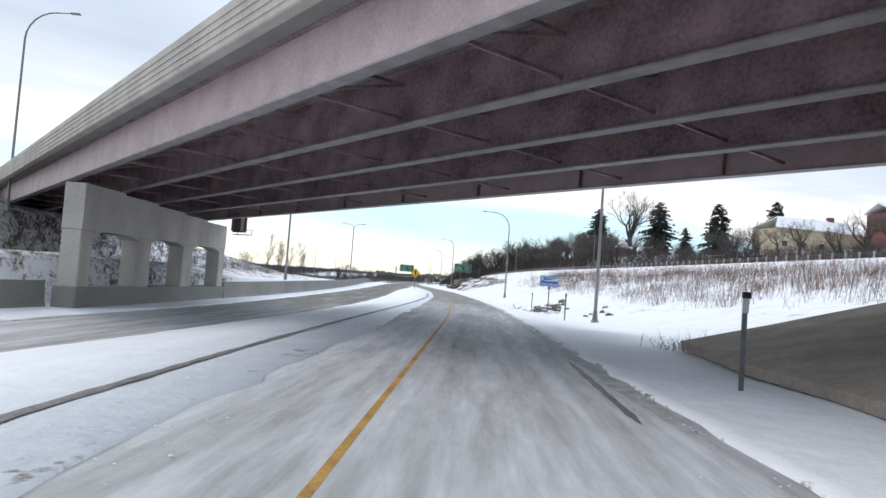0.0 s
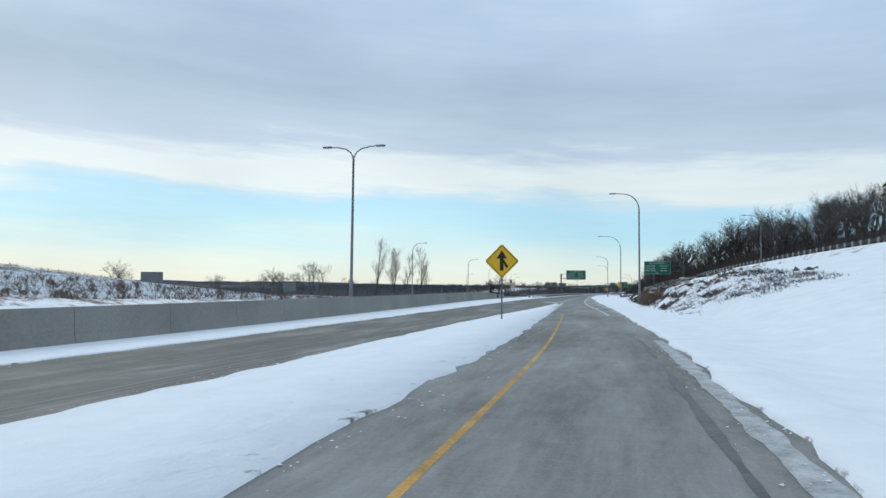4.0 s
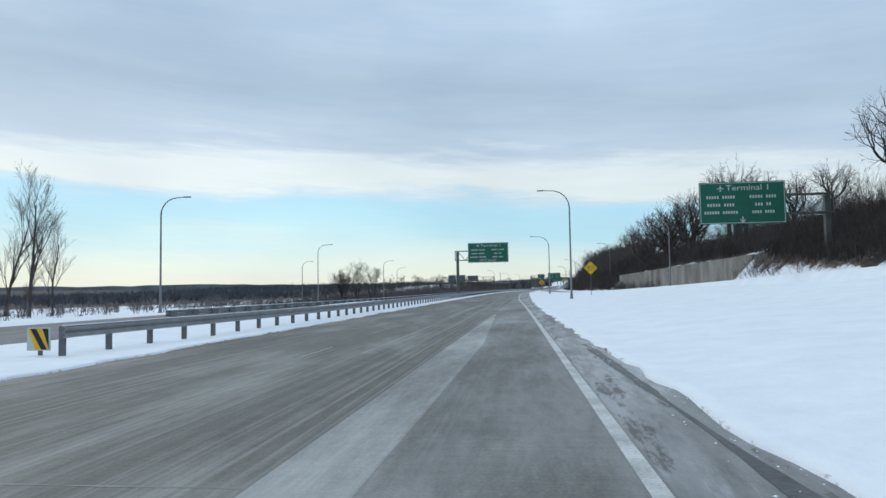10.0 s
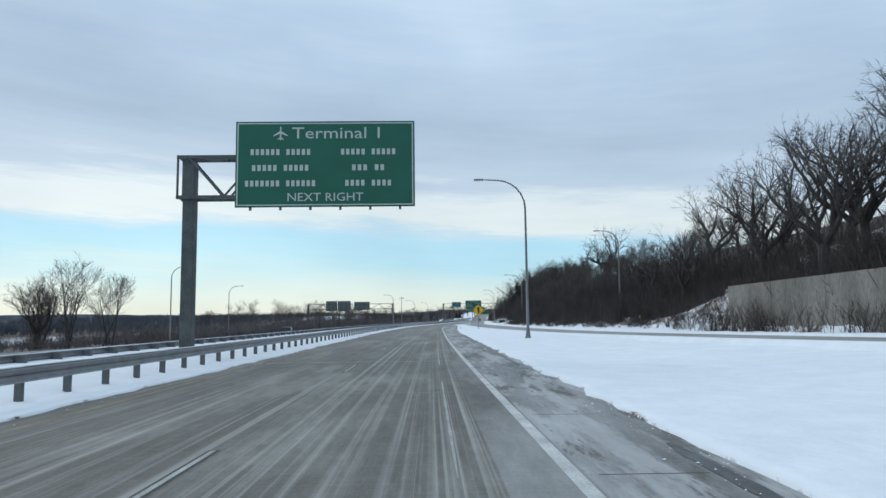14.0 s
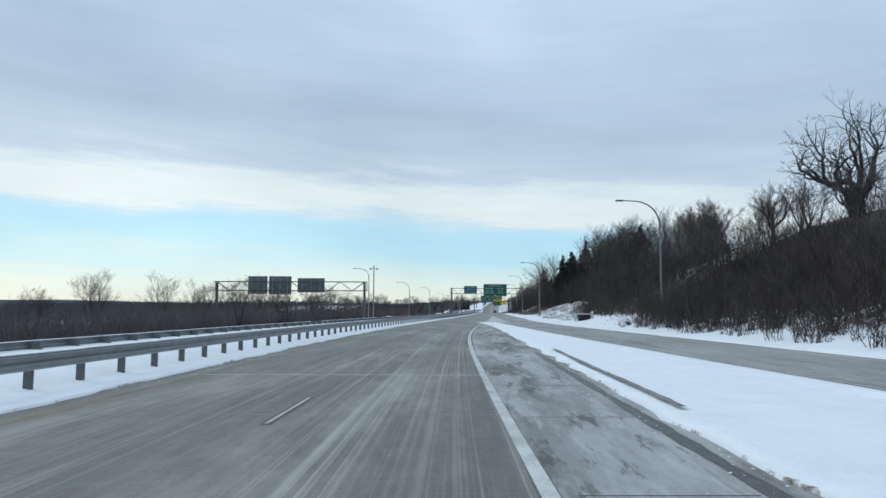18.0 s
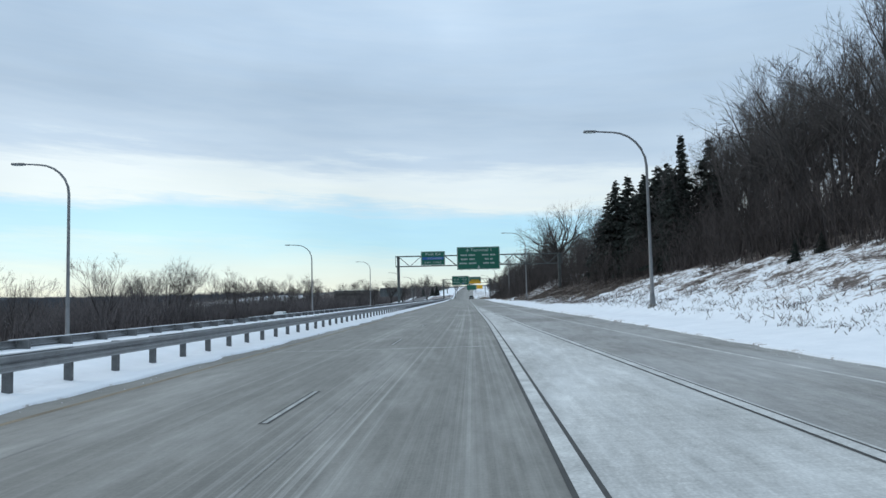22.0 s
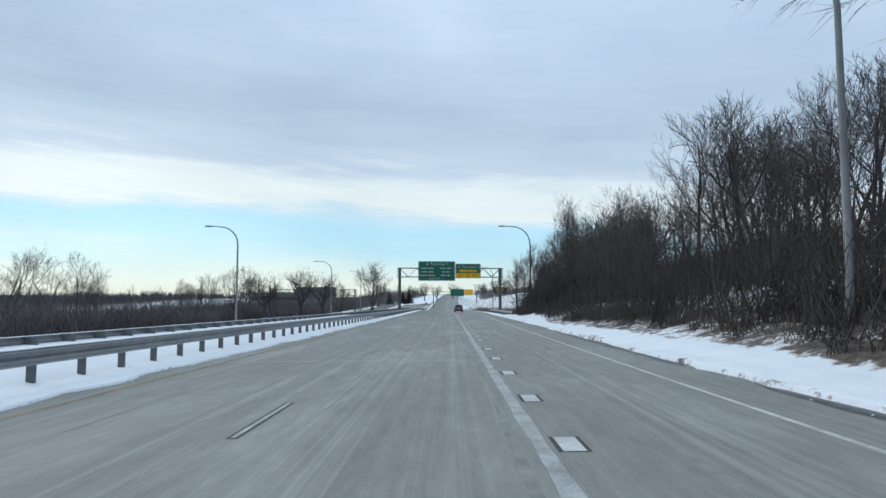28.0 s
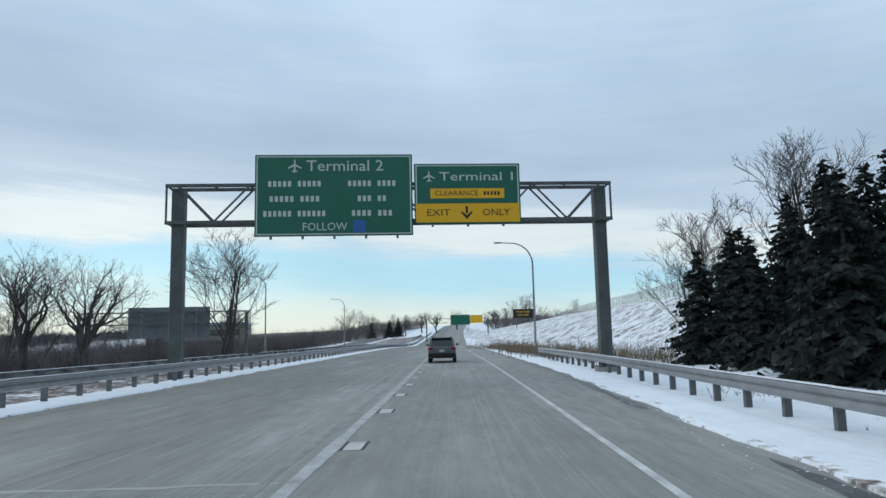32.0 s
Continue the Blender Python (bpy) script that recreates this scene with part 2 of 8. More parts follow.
    if dust:  # wind-blown snow near the start of the ramp
        sx = n.new("ShaderNodeSeparateXYZ")
        l.new(uv.outputs[0], sx.inputs[0])
        q = n.new("ShaderNodeMapRange")
        q.inputs[1].default_value, q.inputs[2].default_value, q.inputs[3].default_value, q.inputs[4].default_value = 25.0, 68.0, 1.0, 0.0
        l.new(sx.outputs[1], q.inputs[0])
        film = ramp_(tex(1.1, 0.07, 6, 0.68), 0.3, (0.2, 0.2, 0.2, 1), 0.6, (1, 1, 1, 1))
        col = mixc(mul_(mul_(film, q.outputs[0]), 0.88), col, (0.64, 0.66, 0.69, 1))
    if snowy > 0.5:  # torn patches of thin snow and brown slush
        torn = ramp_(tex(1.1, 0.14, 8, 0.68), 0.49, (0, 0, 0, 1), 0.55, (1, 1, 1, 1))
        col = mixc(mul_(torn, 0.62), col, (0.46, 0.47, 0.48, 1))
        mud = ramp_(tex(1.7, 0.3, 8, 0.72), 0.56, (0, 0, 0, 1), 0.61, (1, 1, 1, 1))
        col = mixc(mul_(mud, 0.75), col, (0.085, 0.078, 0.07, 1))
    dark = ramp_(tex(1.3, 0.05, 3, 0.6), 0.62, (0, 0, 0, 1), 0.8, (1, 1, 1, 1))
    col = mixc(mul_(dark, 0.35), col, (k[0] * 0.55, k[1] * 0.55, k[2] * 0.55, 1))
    wear = ramp_(tex(3.2, 0.5, 7, 0.72), 0.36, (0.86, 0.86, 0.86, 1), 0.66, (1.14, 1.14, 1.14, 1))
    col = mixc(1.0, col, wear, "MULTIPLY")
    l.new(col, b.inputs["Base Color"])
    bp = n.new("ShaderNodeBump")
    bp.inputs["Strength"].default_value, bp.inputs["Distance"].default_value = 0.25, 0.01
    l.new(tex(30, 30, 2), bp.inputs["Height"])
    l.new(bp.outputs[0], b.inputs["Normal"])
    return m


def ground_mat():
    """Snow cover with bare, brushy earth where the vertex layer 'bare' is high."""
    m = bpy.data.materials.new("snow_ground")
    m.use_nodes = True
    n, l = m.node_tree.nodes, m.node_tree.links
    b = n["Principled BSDF"]
    b.inputs["Roughness"].default_value = 0.85
    b.inputs["Specular IOR Level"].default_value = 0.2
    tc = n.new("ShaderNodeTexCoord")
    at = n.new("ShaderNodeAttribute")
    at.attribute_name = "bare"

    def tex(s, d=4, r=0.6):
        t = n.new("ShaderNodeTexNoise")
        t.inputs["Scale"].default_value, t.inputs["Detail"].default_value, t.inputs["Roughness"].default_value = s, d, r
        l.new(tc.outputs["Object"], t.inputs["Vector"])
        return t.outputs["Fac"]

    def math_(op, a, c):
        q = n.new("ShaderNodeMath")
        q.operation = op
        for i, v in enumerate((a, c)):
            if isinstance(v, float):
                q.inputs[i].default_value = v
            else:
                l.new(v, q.inputs[i])
        return q.outputs[0]

    f = math_("ADD", at.outputs["Fac"], math_("MULTIPLY", math_("SUBTRACT", tex(0.55, 6, 0.7), 0.5), 1.5))
    f = math_("ADD", f, math_("MULTIPLY", math_("SUBTRACT", tex(3.2, 5, 0.7), 0.5), 1.3))
    r = n.new("ShaderNodeValToRGB")
    e = r.color_ramp.elements
    e[0].position, e[0].color = 0.38, (0.83, 0.86, 0.90, 1)
    e[1].position, e[1].color = 0.60, (0.17, 0.138, 0.122, 1)
    x = e.new(0.46)
    x.color = (0.60, 0.58, 0.58, 1)
    x = e.new(0.88)
    x.color = (0.075, 0.06, 0.052, 1)
    l.new(f, r.inputs["Fac"])
    g = n.new("ShaderNodeValToRGB")
    g.color_ramp.elements[0].position, g.color_ramp.elements[0].color = 0.3, (0.93, 0.94, 0.95, 1)
    g.color_ramp.elements[1].position, g.color_ramp.elements[1].color = 0.7, (1.03, 1.03, 1.03, 1)
    l.new(tex(0.8, 5), g.inputs["Fac"])
    mm = n.new("ShaderNodeMix")
    mm.data_type, mm.blend_type = "RGBA", "MULTIPLY"
    mm.inputs[0].default_value = 1.0
    l.new(r.outputs["Color"], mm.inputs[6])
    l.new(g.outputs["Color"], mm.inputs[7])
    l.new(mm.outputs[2], b.inputs["Base Color"])
    bp = n.new("ShaderNodeBump")
    bp.inputs["Strength"].default_value, bp.inputs["Distance"].default_value = 0.5, 0.12
    l.new(tex(2.2, 5), bp.inputs["Height"])
    l.new(bp.outputs[0], b.inputs["Normal"])
    return m


GROUND = ground_mat()
ROAD = road_mat("worn_concrete_paving", (0.138, 0.135, 0.121), (0.44, 0.44, 0.42), 0.6, wheels=True, dust=True)
RAMPROAD = road_mat("salted_ramp_paving", (0.175, 0.172, 0.16), (0.36, 0.37, 0.375), 0.4, 0.35, dust=True)
SHOULDER = road_mat("snow_dusted_shoulder", (0.145, 0.14, 0.13), (0.44, 0.46, 0.47), 0.15, 0.55)
RAMPB = road_mat("pale_second_ramp_paving", (0.265, 0.262, 0.25), (0.42, 0.43, 0.43), 0.4, 0.35)
HEAP = mat("brown_field_stone", (0.19, 0.16, 0.13), 0.95, var=0.35, scale=3, fine=16, bump=0.5)
# grey steel with the dark of a backlit gantry put into its colour
GANTRY = mat("backlit_dark_gantry_steel", (0.105, 0.118, 0.118), 0.6, 0.3, var=0.2, scale=1.5, fine=14, bump=0.1)
DARKRAIL = mat("weathered_dark_rail", (0.10, 0.093, 0.088), 0.7, var=0.25, scale=1.2, fine=14)
PALEPOST = mat("pale_weathered_post", (0.40, 0.385, 0.36), 0.8, var=0.2, scale=3, fine=18)
GOREP = road_mat("frosted_gore_paving", (0.47, 0.475, 0.465), (0.62, 0.64, 0.64), 0.45, 0.3)
TAIL = road_mat("salted_tail_paving", (0.25, 0.25, 0.24), (0.46, 0.47, 0.46), 0.5, 0.5)
FARROAD = road_mat("far_paving", (0.16, 0.16, 0.165), (0.30, 0.30, 0.31), 0.3)
SNOW = mat("packed_snow", (0.83, 0.86, 0.9), 0.85, var=0.05, scale=0.8, fine=9, bump=0.5, spec=0.2)
WHITE = mat("white_road_paint", (0.60, 0.61, 0.60), 0.7, var=0.22, scale=1.5, fine=25)
WORN = mat("worn_salted_paint", (0.46, 0.47, 0.465), 0.8, var=0.22, scale=2.2, fine=25)
FADED = mat("faded_yellow_paint", (0.25, 0.205, 0.14), 0.8, var=0.25, scale=0.8, fine=20)
BLACKSEAL = mat("black_contrast_paint", (0.055, 0.055, 0.054), 0.7, var=0.2)
YELLOWP = mat("yellow_road_paint", (0.56, 0.31, 0.075), 0.7, var=0.25, scale=1.2, fine=20)
SALT = mat("salted_joint", (0.42, 0.425, 0.415), 0.8, var=0.2, scale=2)
FAINT = mat("faint_joint", (0.29, 0.29, 0.28), 0.8, var=0.2, scale=2)
SLUSHD = mat("dark_wet_slush", (0.085, 0.083, 0.08), 0.45, var=0.3, scale=2, fine=14, bump=0.5)
DUSTY = mat("dusty_thin_snow", (0.47, 0.48, 0.49), 0.85, var=0.22, scale=2.5, fine=18, bump=0.3)
SLUSH = mat("grey_slush", (0.24, 0.24, 0.24), 0.7, var=0.3, scale=2, fine=14, bump=0.6)
STEEL = mat("galvanised_steel", (0.31, 0.32, 0.33), 0.55, 0.6, var=0.12, scale=2.5, fine=30, bump=0.1)
POST = mat("dull_steel_post", (0.17, 0.175, 0.18), 0.65, 0.3, var=0.2, scale=4)
LAMPST = mat("weathered_lamp_steel", (0.22, 0.225, 0.235), 0.55, 0.4, var=0.15, scale=2)
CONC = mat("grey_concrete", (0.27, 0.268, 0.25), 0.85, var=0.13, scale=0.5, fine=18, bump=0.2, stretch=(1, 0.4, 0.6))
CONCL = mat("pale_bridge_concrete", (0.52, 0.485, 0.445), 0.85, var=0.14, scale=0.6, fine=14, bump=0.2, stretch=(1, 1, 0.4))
SLOPEC = mat("tan_slope_paving", (0.36, 0.31, 0.26), 0.9, var=0.2, scale=0.8, fine=12, bump=0.3)
# rusty steel, its base raised to paint in light bounced up off the snow
RUST = mat("lifted_weathering_steel", (0.36, 0.25, 0.265), 0.7, 0.2, var=0.3, scale=0.8, fine=9)
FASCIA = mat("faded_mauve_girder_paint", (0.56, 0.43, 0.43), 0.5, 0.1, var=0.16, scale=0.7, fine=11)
# flange base raised as well, for the bounce light under the deck
FLANGE = mat("pale_flange_steel", (0.36, 0.32, 0.33), 0.6, 0.2, var=0.18, scale=1.5)
GREEN = mat("green_sign_sheeting", (0.008, 0.115, 0.075), 0.45, var=0.06, scale=0.8)
SIGNWHITE = mat("white_sign_sheeting", (0.50, 0.55, 0.53), 0.45, var=0.05)
SIGNYEL = mat("yellow_sign_sheeting", (0.80, 0.46, 0.015), 0.45, var=0.06, scale=1)
SIGNAMB = mat("amber_sign_panel", (0.78, 0.42, 0.01), 0.45, var=0.06, scale=1)
SIGNBLK = mat("black_sign_legend", (0.015, 0.015, 0.015), 0.5, var=0.1)
BLUE = mat("blue_sign_sheeting", (0.025, 0.11, 0.36), 0.45, var=0.08, scale=1)
SIGNBACK = mat("bare_aluminium_sign_back", (0.15, 0.165, 0.175), 0.5, 0.4, var=0.12, scale=1.2)
CREAM = mat("pale_yellow_reflector", (0.5, 0.45, 0.25), 0.5)
RED = mat("red_paint", (0.55, 0.05, 0.03), 0.5)
BARK = mat("dark_grey_bark", (0.078, 0.069, 0.066), 0.95, var=0.3, scale=2.5, fine=20, stretch=(1, 1, 0.3))
TWIG = mat("bare_twigs", (0.118, 0.104, 0.099), 0.95, var=0.25, scale=0.7)
BRUSH = mat("dry_brush_stems", (0.092, 0.078, 0.076), 0.95, var=0.3, scale=0.4, island=True)
# brush colour greyed and lightened, so distance haze sits in the paint
HAZEBRUSH = mat("hazed_far_brush", (0.17, 0.155, 0.16), 0.95, var=0.25, scale=0.06, island=True)
REDWEED = mat("reddish_weed_stems", (0.27, 0.185, 0.16), 0.95, var=0.3, scale=0.4, island=True)
WEED = mat("dry_weed_stems", (0.17, 0.132, 0.108), 0.95, var=0.3, scale=0.4, island=True)
GRASS = mat("dry_grass", (0.25, 0.19, 0.13), 0.95, var=0.3, scale=0.5, island=True)
NEEDLE = mat("spruce_needles", (0.034, 0.044, 0.038), 0.85, var=0.35, scale=0.9, island=True)
# blue-grey instead of brown: the haze of distance is painted into the base colour
HAZEWOOD = mat("hazed_far_woods", (0.115, 0.13, 0.155), 0.95, var=0.25, scale=0.02, fine=0.2)
BRICK = mat("tan_house_brick", (0.5, 0.42, 0.3), 0.9, var=0.15, scale=2, fine=30)
BRICKRED = mat("dark_red_brick", (0.2, 0.08, 0.07), 0.9, var=0.2, scale=2, fine=30)
DARKGLASS = mat("dark_window_glass", (0.02, 0.022, 0.025), 0.08, var=0.1, spec=0.6)
TYRE = mat("black_rubber", (0.02, 0.02, 0.02), 0.85)
CARGREY = mat("grey_car_paint", (0.12, 0.13, 0.14), 0.3, 0.5, var=0.08)
CARDARK = mat("dark_car_paint", (0.03, 0.032, 0.035), 0.3, 0.3, var=0.08)
CARWHITE = mat("white_car_paint", (0.6, 0.61, 0.62), 0.3, 0.0, var=0.06)
TAILRED = mat("red_tail_lamp_lens", (0.25, 0.012, 0.01), 0.25)
PLATE = mat("pale_plate", (0.6, 0.62, 0.64), 0.5)
WALLC = mat("stained_wall_concrete", (0.27, 0.255, 0.23), 0.9, var=0.28, scale=0.5, fine=10, bump=0.2, stretch=(1, 1, 0.25))
ROCK = mat("dark_bank_stone", (0.13, 0.115, 0.1), 0.95, var=0.35, scale=1.5, fine=12, bump=0.6)

# ---- helpers of this scene ----
def part(name, mesh, material, parent=None, label="", smooth=False):
    """Link a bmesh or a mesh as one object, under a thing or on its own."""
    if isinstance(mesh, bmesh.types.BMesh):
        me = bpy.data.meshes.new(name)
        mesh.to_mesh(me)
        mesh.free()
    else:
        me = mesh
    if material is not None and not me.materials:
        me.materials.append(material)
    if smooth:
        me.polygons.foreach_set("use_smooth", [True] * len(me.polygons))
    ob = new(name, me)
    if parent is not None:
        ob.parent = parent
    if label:
        ob["label"] = label
    return ob


def thing(name, at, label, category, group="", turn=0.0, kind=""):
    ob = new(name)
    ob.empty_display_size = 0.3
    ob.matrix_basis = pose(*at, 0, 0, turn)
    return tagged(ob, label, category, group, kind)


def box(bm, lo, hi, bevel=0.0):
    ctr = [(a + b) / 2 for a, b in zip(lo, hi)]
    size = [abs(b - a) for a, b in zip(lo, hi)]
    got = bmesh.ops.create_cube(bm, size=1.0, matrix=Matrix.Translation(ctr) @ Matrix.Diagonal((*size, 1)))
    if bevel:
        edges = list({e for v in got["verts"] for e in v.link_edges})
        bmesh.ops.bevel(bm, geom=edges, offset=bevel, segments=1, affect="EDGES")
    return bm


def boxes(*pairs, bevel=0.0):
    bm = bmesh.new()
    for lo, hi in pairs:
        box(bm, lo, hi, bevel)
    return bm


def tube(bm, pts, radii, sides=8, cap=True):
    """A tapered tube through points."""
    pts = [Vector(p) for p in pts]
    rings = []
    for i, p in enumerate(pts):
        d = (pts[min(i + 1, len(pts) - 1)] - pts[max(i - 1, 0)]).normalized()
        side = d.cross(Vector((0, 0, 1)) if abs(d.z) < 0.9 else Vector((0, 1, 0))).normalized()
        up = side.cross(d)
        r = radii[i] if isinstance(radii, (list, tuple)) else radii
        rings.append([bm.verts.new(p + r * (math.cos(a) * side + math.sin(a) * up)) for a in (2 * math.pi * k / sides for k in range(sides))])
    for a, b in zip(rings, rings[1:]):
        for k in range(sides):
            bm.faces.new((a[k], a[(k + 1) % sides], b[(k + 1) % sides], b[k]))
    if cap:
        bm.faces.new(rings[0])
        bm.faces.new(rings[-1][::-1])
    return bm


def bar(bm, a, b, w, h=None):
    """A square bar from a to b."""
    a, b = Vector(a), Vector(b)
    d = b - a
    q = d.to_track_quat("Z", "Y").to_matrix().to_4x4()
    bmesh.ops.create_cube(bm, size=1.0, matrix=Matrix.Translation((a + b) / 2) @ q @ Matrix.Diagonal((w, h or w, d.length, 1)))
    return bm


GY = np.arange(-150.0, 1500.1, 2.0)


def curve(table, soft=9.0):
    """A smooth function of y through rounded corners of a table."""
    ys, vs = np.array(table, float).T
    v = np.interp(GY, ys, vs)
    k = np.exp(-0.5 * (np.arange(-20, 21) * 2.0 / soft) ** 2)
    v = np.convolve(np.pad(v, 20, mode="reflect", reflect_type="odd"), k / k.sum(), mode="valid")
    return lambda y: np.interp(y, GY, v)


# ---- the plan: x of the lines along the road, as functions of y ----
D = curve([(-150, -36), (0, -20.0), (36, -17.0), (60, -14.6), (86, -13.2), (130, -12.1), (200, -11.8), (245, -11.6), (300, -11.2), (390, -11.0), (450, -10.4),
           (480, -9.7), (510, -8.5), (540, -6.2), (581, -2.3), (610, 0.5), (640, 3.2), (697, 8.2), (737, 11.6), (764, 14.0),
           (793, 16.5), (822, 18.8), (852, 21.1), (1000, 32.0), (1200, 50.0), (1500, 84.0)])
ZM = curve([(-150, -1.15), (45, -1.15), (78, -0.85), (150, -0.48), (235, 0.0), (960, 0.0), (1040, -0.8), (1150, 2.5), (1300, 9.0), (1500, 14.0)], 14)
GL = curve([(-150, -35.0), (0, -19.0), (22, -16.6), (42, -14.0), (65, -11.6), (86, -10.3), (115, -9.8), (135, -9.8), (155, -9.5), (172, -8.5), (190, -7.8), (222, -7.1), (240, -7.1)])
GR = curve([(-150, -14.0), (0, -8.5), (10, -8.0), (21, -7.0), (58, -4.75), (66, -4.35), (81, -3.6), (96, -3.4), (123, -3.3), (165, -4.8), (185, -5.6), (207, -6.5), (222, -7.1), (240, -7.1)], 6)
YEL = curve([(-150, -16.0), (-30, -9.0), (8, -6.0), (18, -5.2), (40, -3.5), (59, -2.65), (80, -2.17), (104, -1.97), (123, -2.0), (143, -2.9), (160, -3.7)], 6)
RE = curve([(-150, -10.0), (-30, -4.0), (0, -2.0), (25, -0.6), (58, 1.3), (89, 1.6), (125, 1.6), (160, 0.55), (174, 0.0), (190, -0.75), (216, -1.85), (240, -2.45), (262, -3.4),
            (295, -4.4), (320, -4.85), (348, -4.95), (390, -4.85), (450, -4.6), (475, -3.9), (496, -2.9), (519, -2.0), (540, -0.9), (556, 0.2), (566, 1.4), (576, 2.6)], 5)
EDGE = curve([(130, 0.6), (150, -0.1), (164, -0.85), (180, -2.15), (194, -3.1), (225, -4.1), (245, -4.5), (295, -5.35), (329, -6.0), (348, -6.6),
              (394, -6.9), (430, -6.8), (450, -6.5), (474, -6.3), (498, -5.75), (512, -5.1), (525, -4.2), (550, -1.75), (582, 1.55), (611, 4.38), (637, 6.6), (698, 12.0),
              (740, 15.65), (790, 20.1), (818, 22.6), (850, 25.2), (1000, 36.0), (1200, 53.6), (1500, 87.6)])
UC = curve([(-150, 62), (-50, 48), (60, 41), (130, 35.5), (190, 30), (225, 26.2), (250, 23.0), (305, 18.6), (343, 14.5), (391, 10.3), (433, 7.9), (475, 5.2),
            (520, 4.3), (560, 4.9), (585, 5.9)], 8)
UZ = curve([(-150, 6.2), (60, 6.2), (130, 6.1), (190, 6.0), (225, 5.3), (250, 4.4), (285, 3.0), (305, 2.45), (343, 1.45), (391, 0.6), (433, 0.12), (475, 0.0), (585, 0.0)])
UR = curve([(-150, 65), (60, 44), (130, 38.7), (190, 33.2), (250, 26.2), (305, 21.8), (343, 17.7), (391, 13.6), (433, 11.2), (466, 8.8), (491, 8.1), (520, 7.5),
            (545, 7.2), (560, 7.4), (585, 8.8), (605, 10.9), (626, 12.3), (647, 13.9), (698, 17.9), (740, 21.0), (770, 23.9), (800, 26.8), (820, 28.6),
            (840, 30.4), (862, 32.8), (1000, 42.6), (1200, 60.6), (1500, 94.6)], 6)
GOREL = curve([(540, 1.4), (556, 2.5), (577, 4.0), (604, 5.6), (632, 7.4), (651, 8.7), (672, 10.0), (690, 11.4)], 6)
AUXR = curve([(540, 6.2), (587, 7.6), (610, 8.9), (635, 10.5), (652, 11.95), (697, 16.0), (740, 19.4), (790, 23.9), (815, 26.4), (840, 28.6), (870, 31.0),
              (1000, 39.9), (1200, 57.9), (1500, 91.9)])
OC = curve([(-150, -40), (150, -32), (280, -29.5), (400, -36.5), (600, -32.5), (700, -23), (860, -10.5), (1000, 0.5), (1200, 18.0), (1500, 52.0)], 25)
OZ = curve([(-150, 0.4), (150, 0.4), (280, -0.15), (400, -0.6), (600, -1.9), (960, -1.8), (1100, -0.5), (1300, 7.5), (1500, 12.0)], 25)
BAR = curve([(-60, -38.0), (0, -30.0), (36, -25.6), (60, -21.7), (83, -20.5), (105, -20.0), (140, -20.2), (175, -21.0), (205, -22.3), (225, -22.8), (247, -22.7)], 8)
UL = lambda y: np.where(y < 575, UC(y) - 3.2, RE(np.full_like(y, 570.0)))

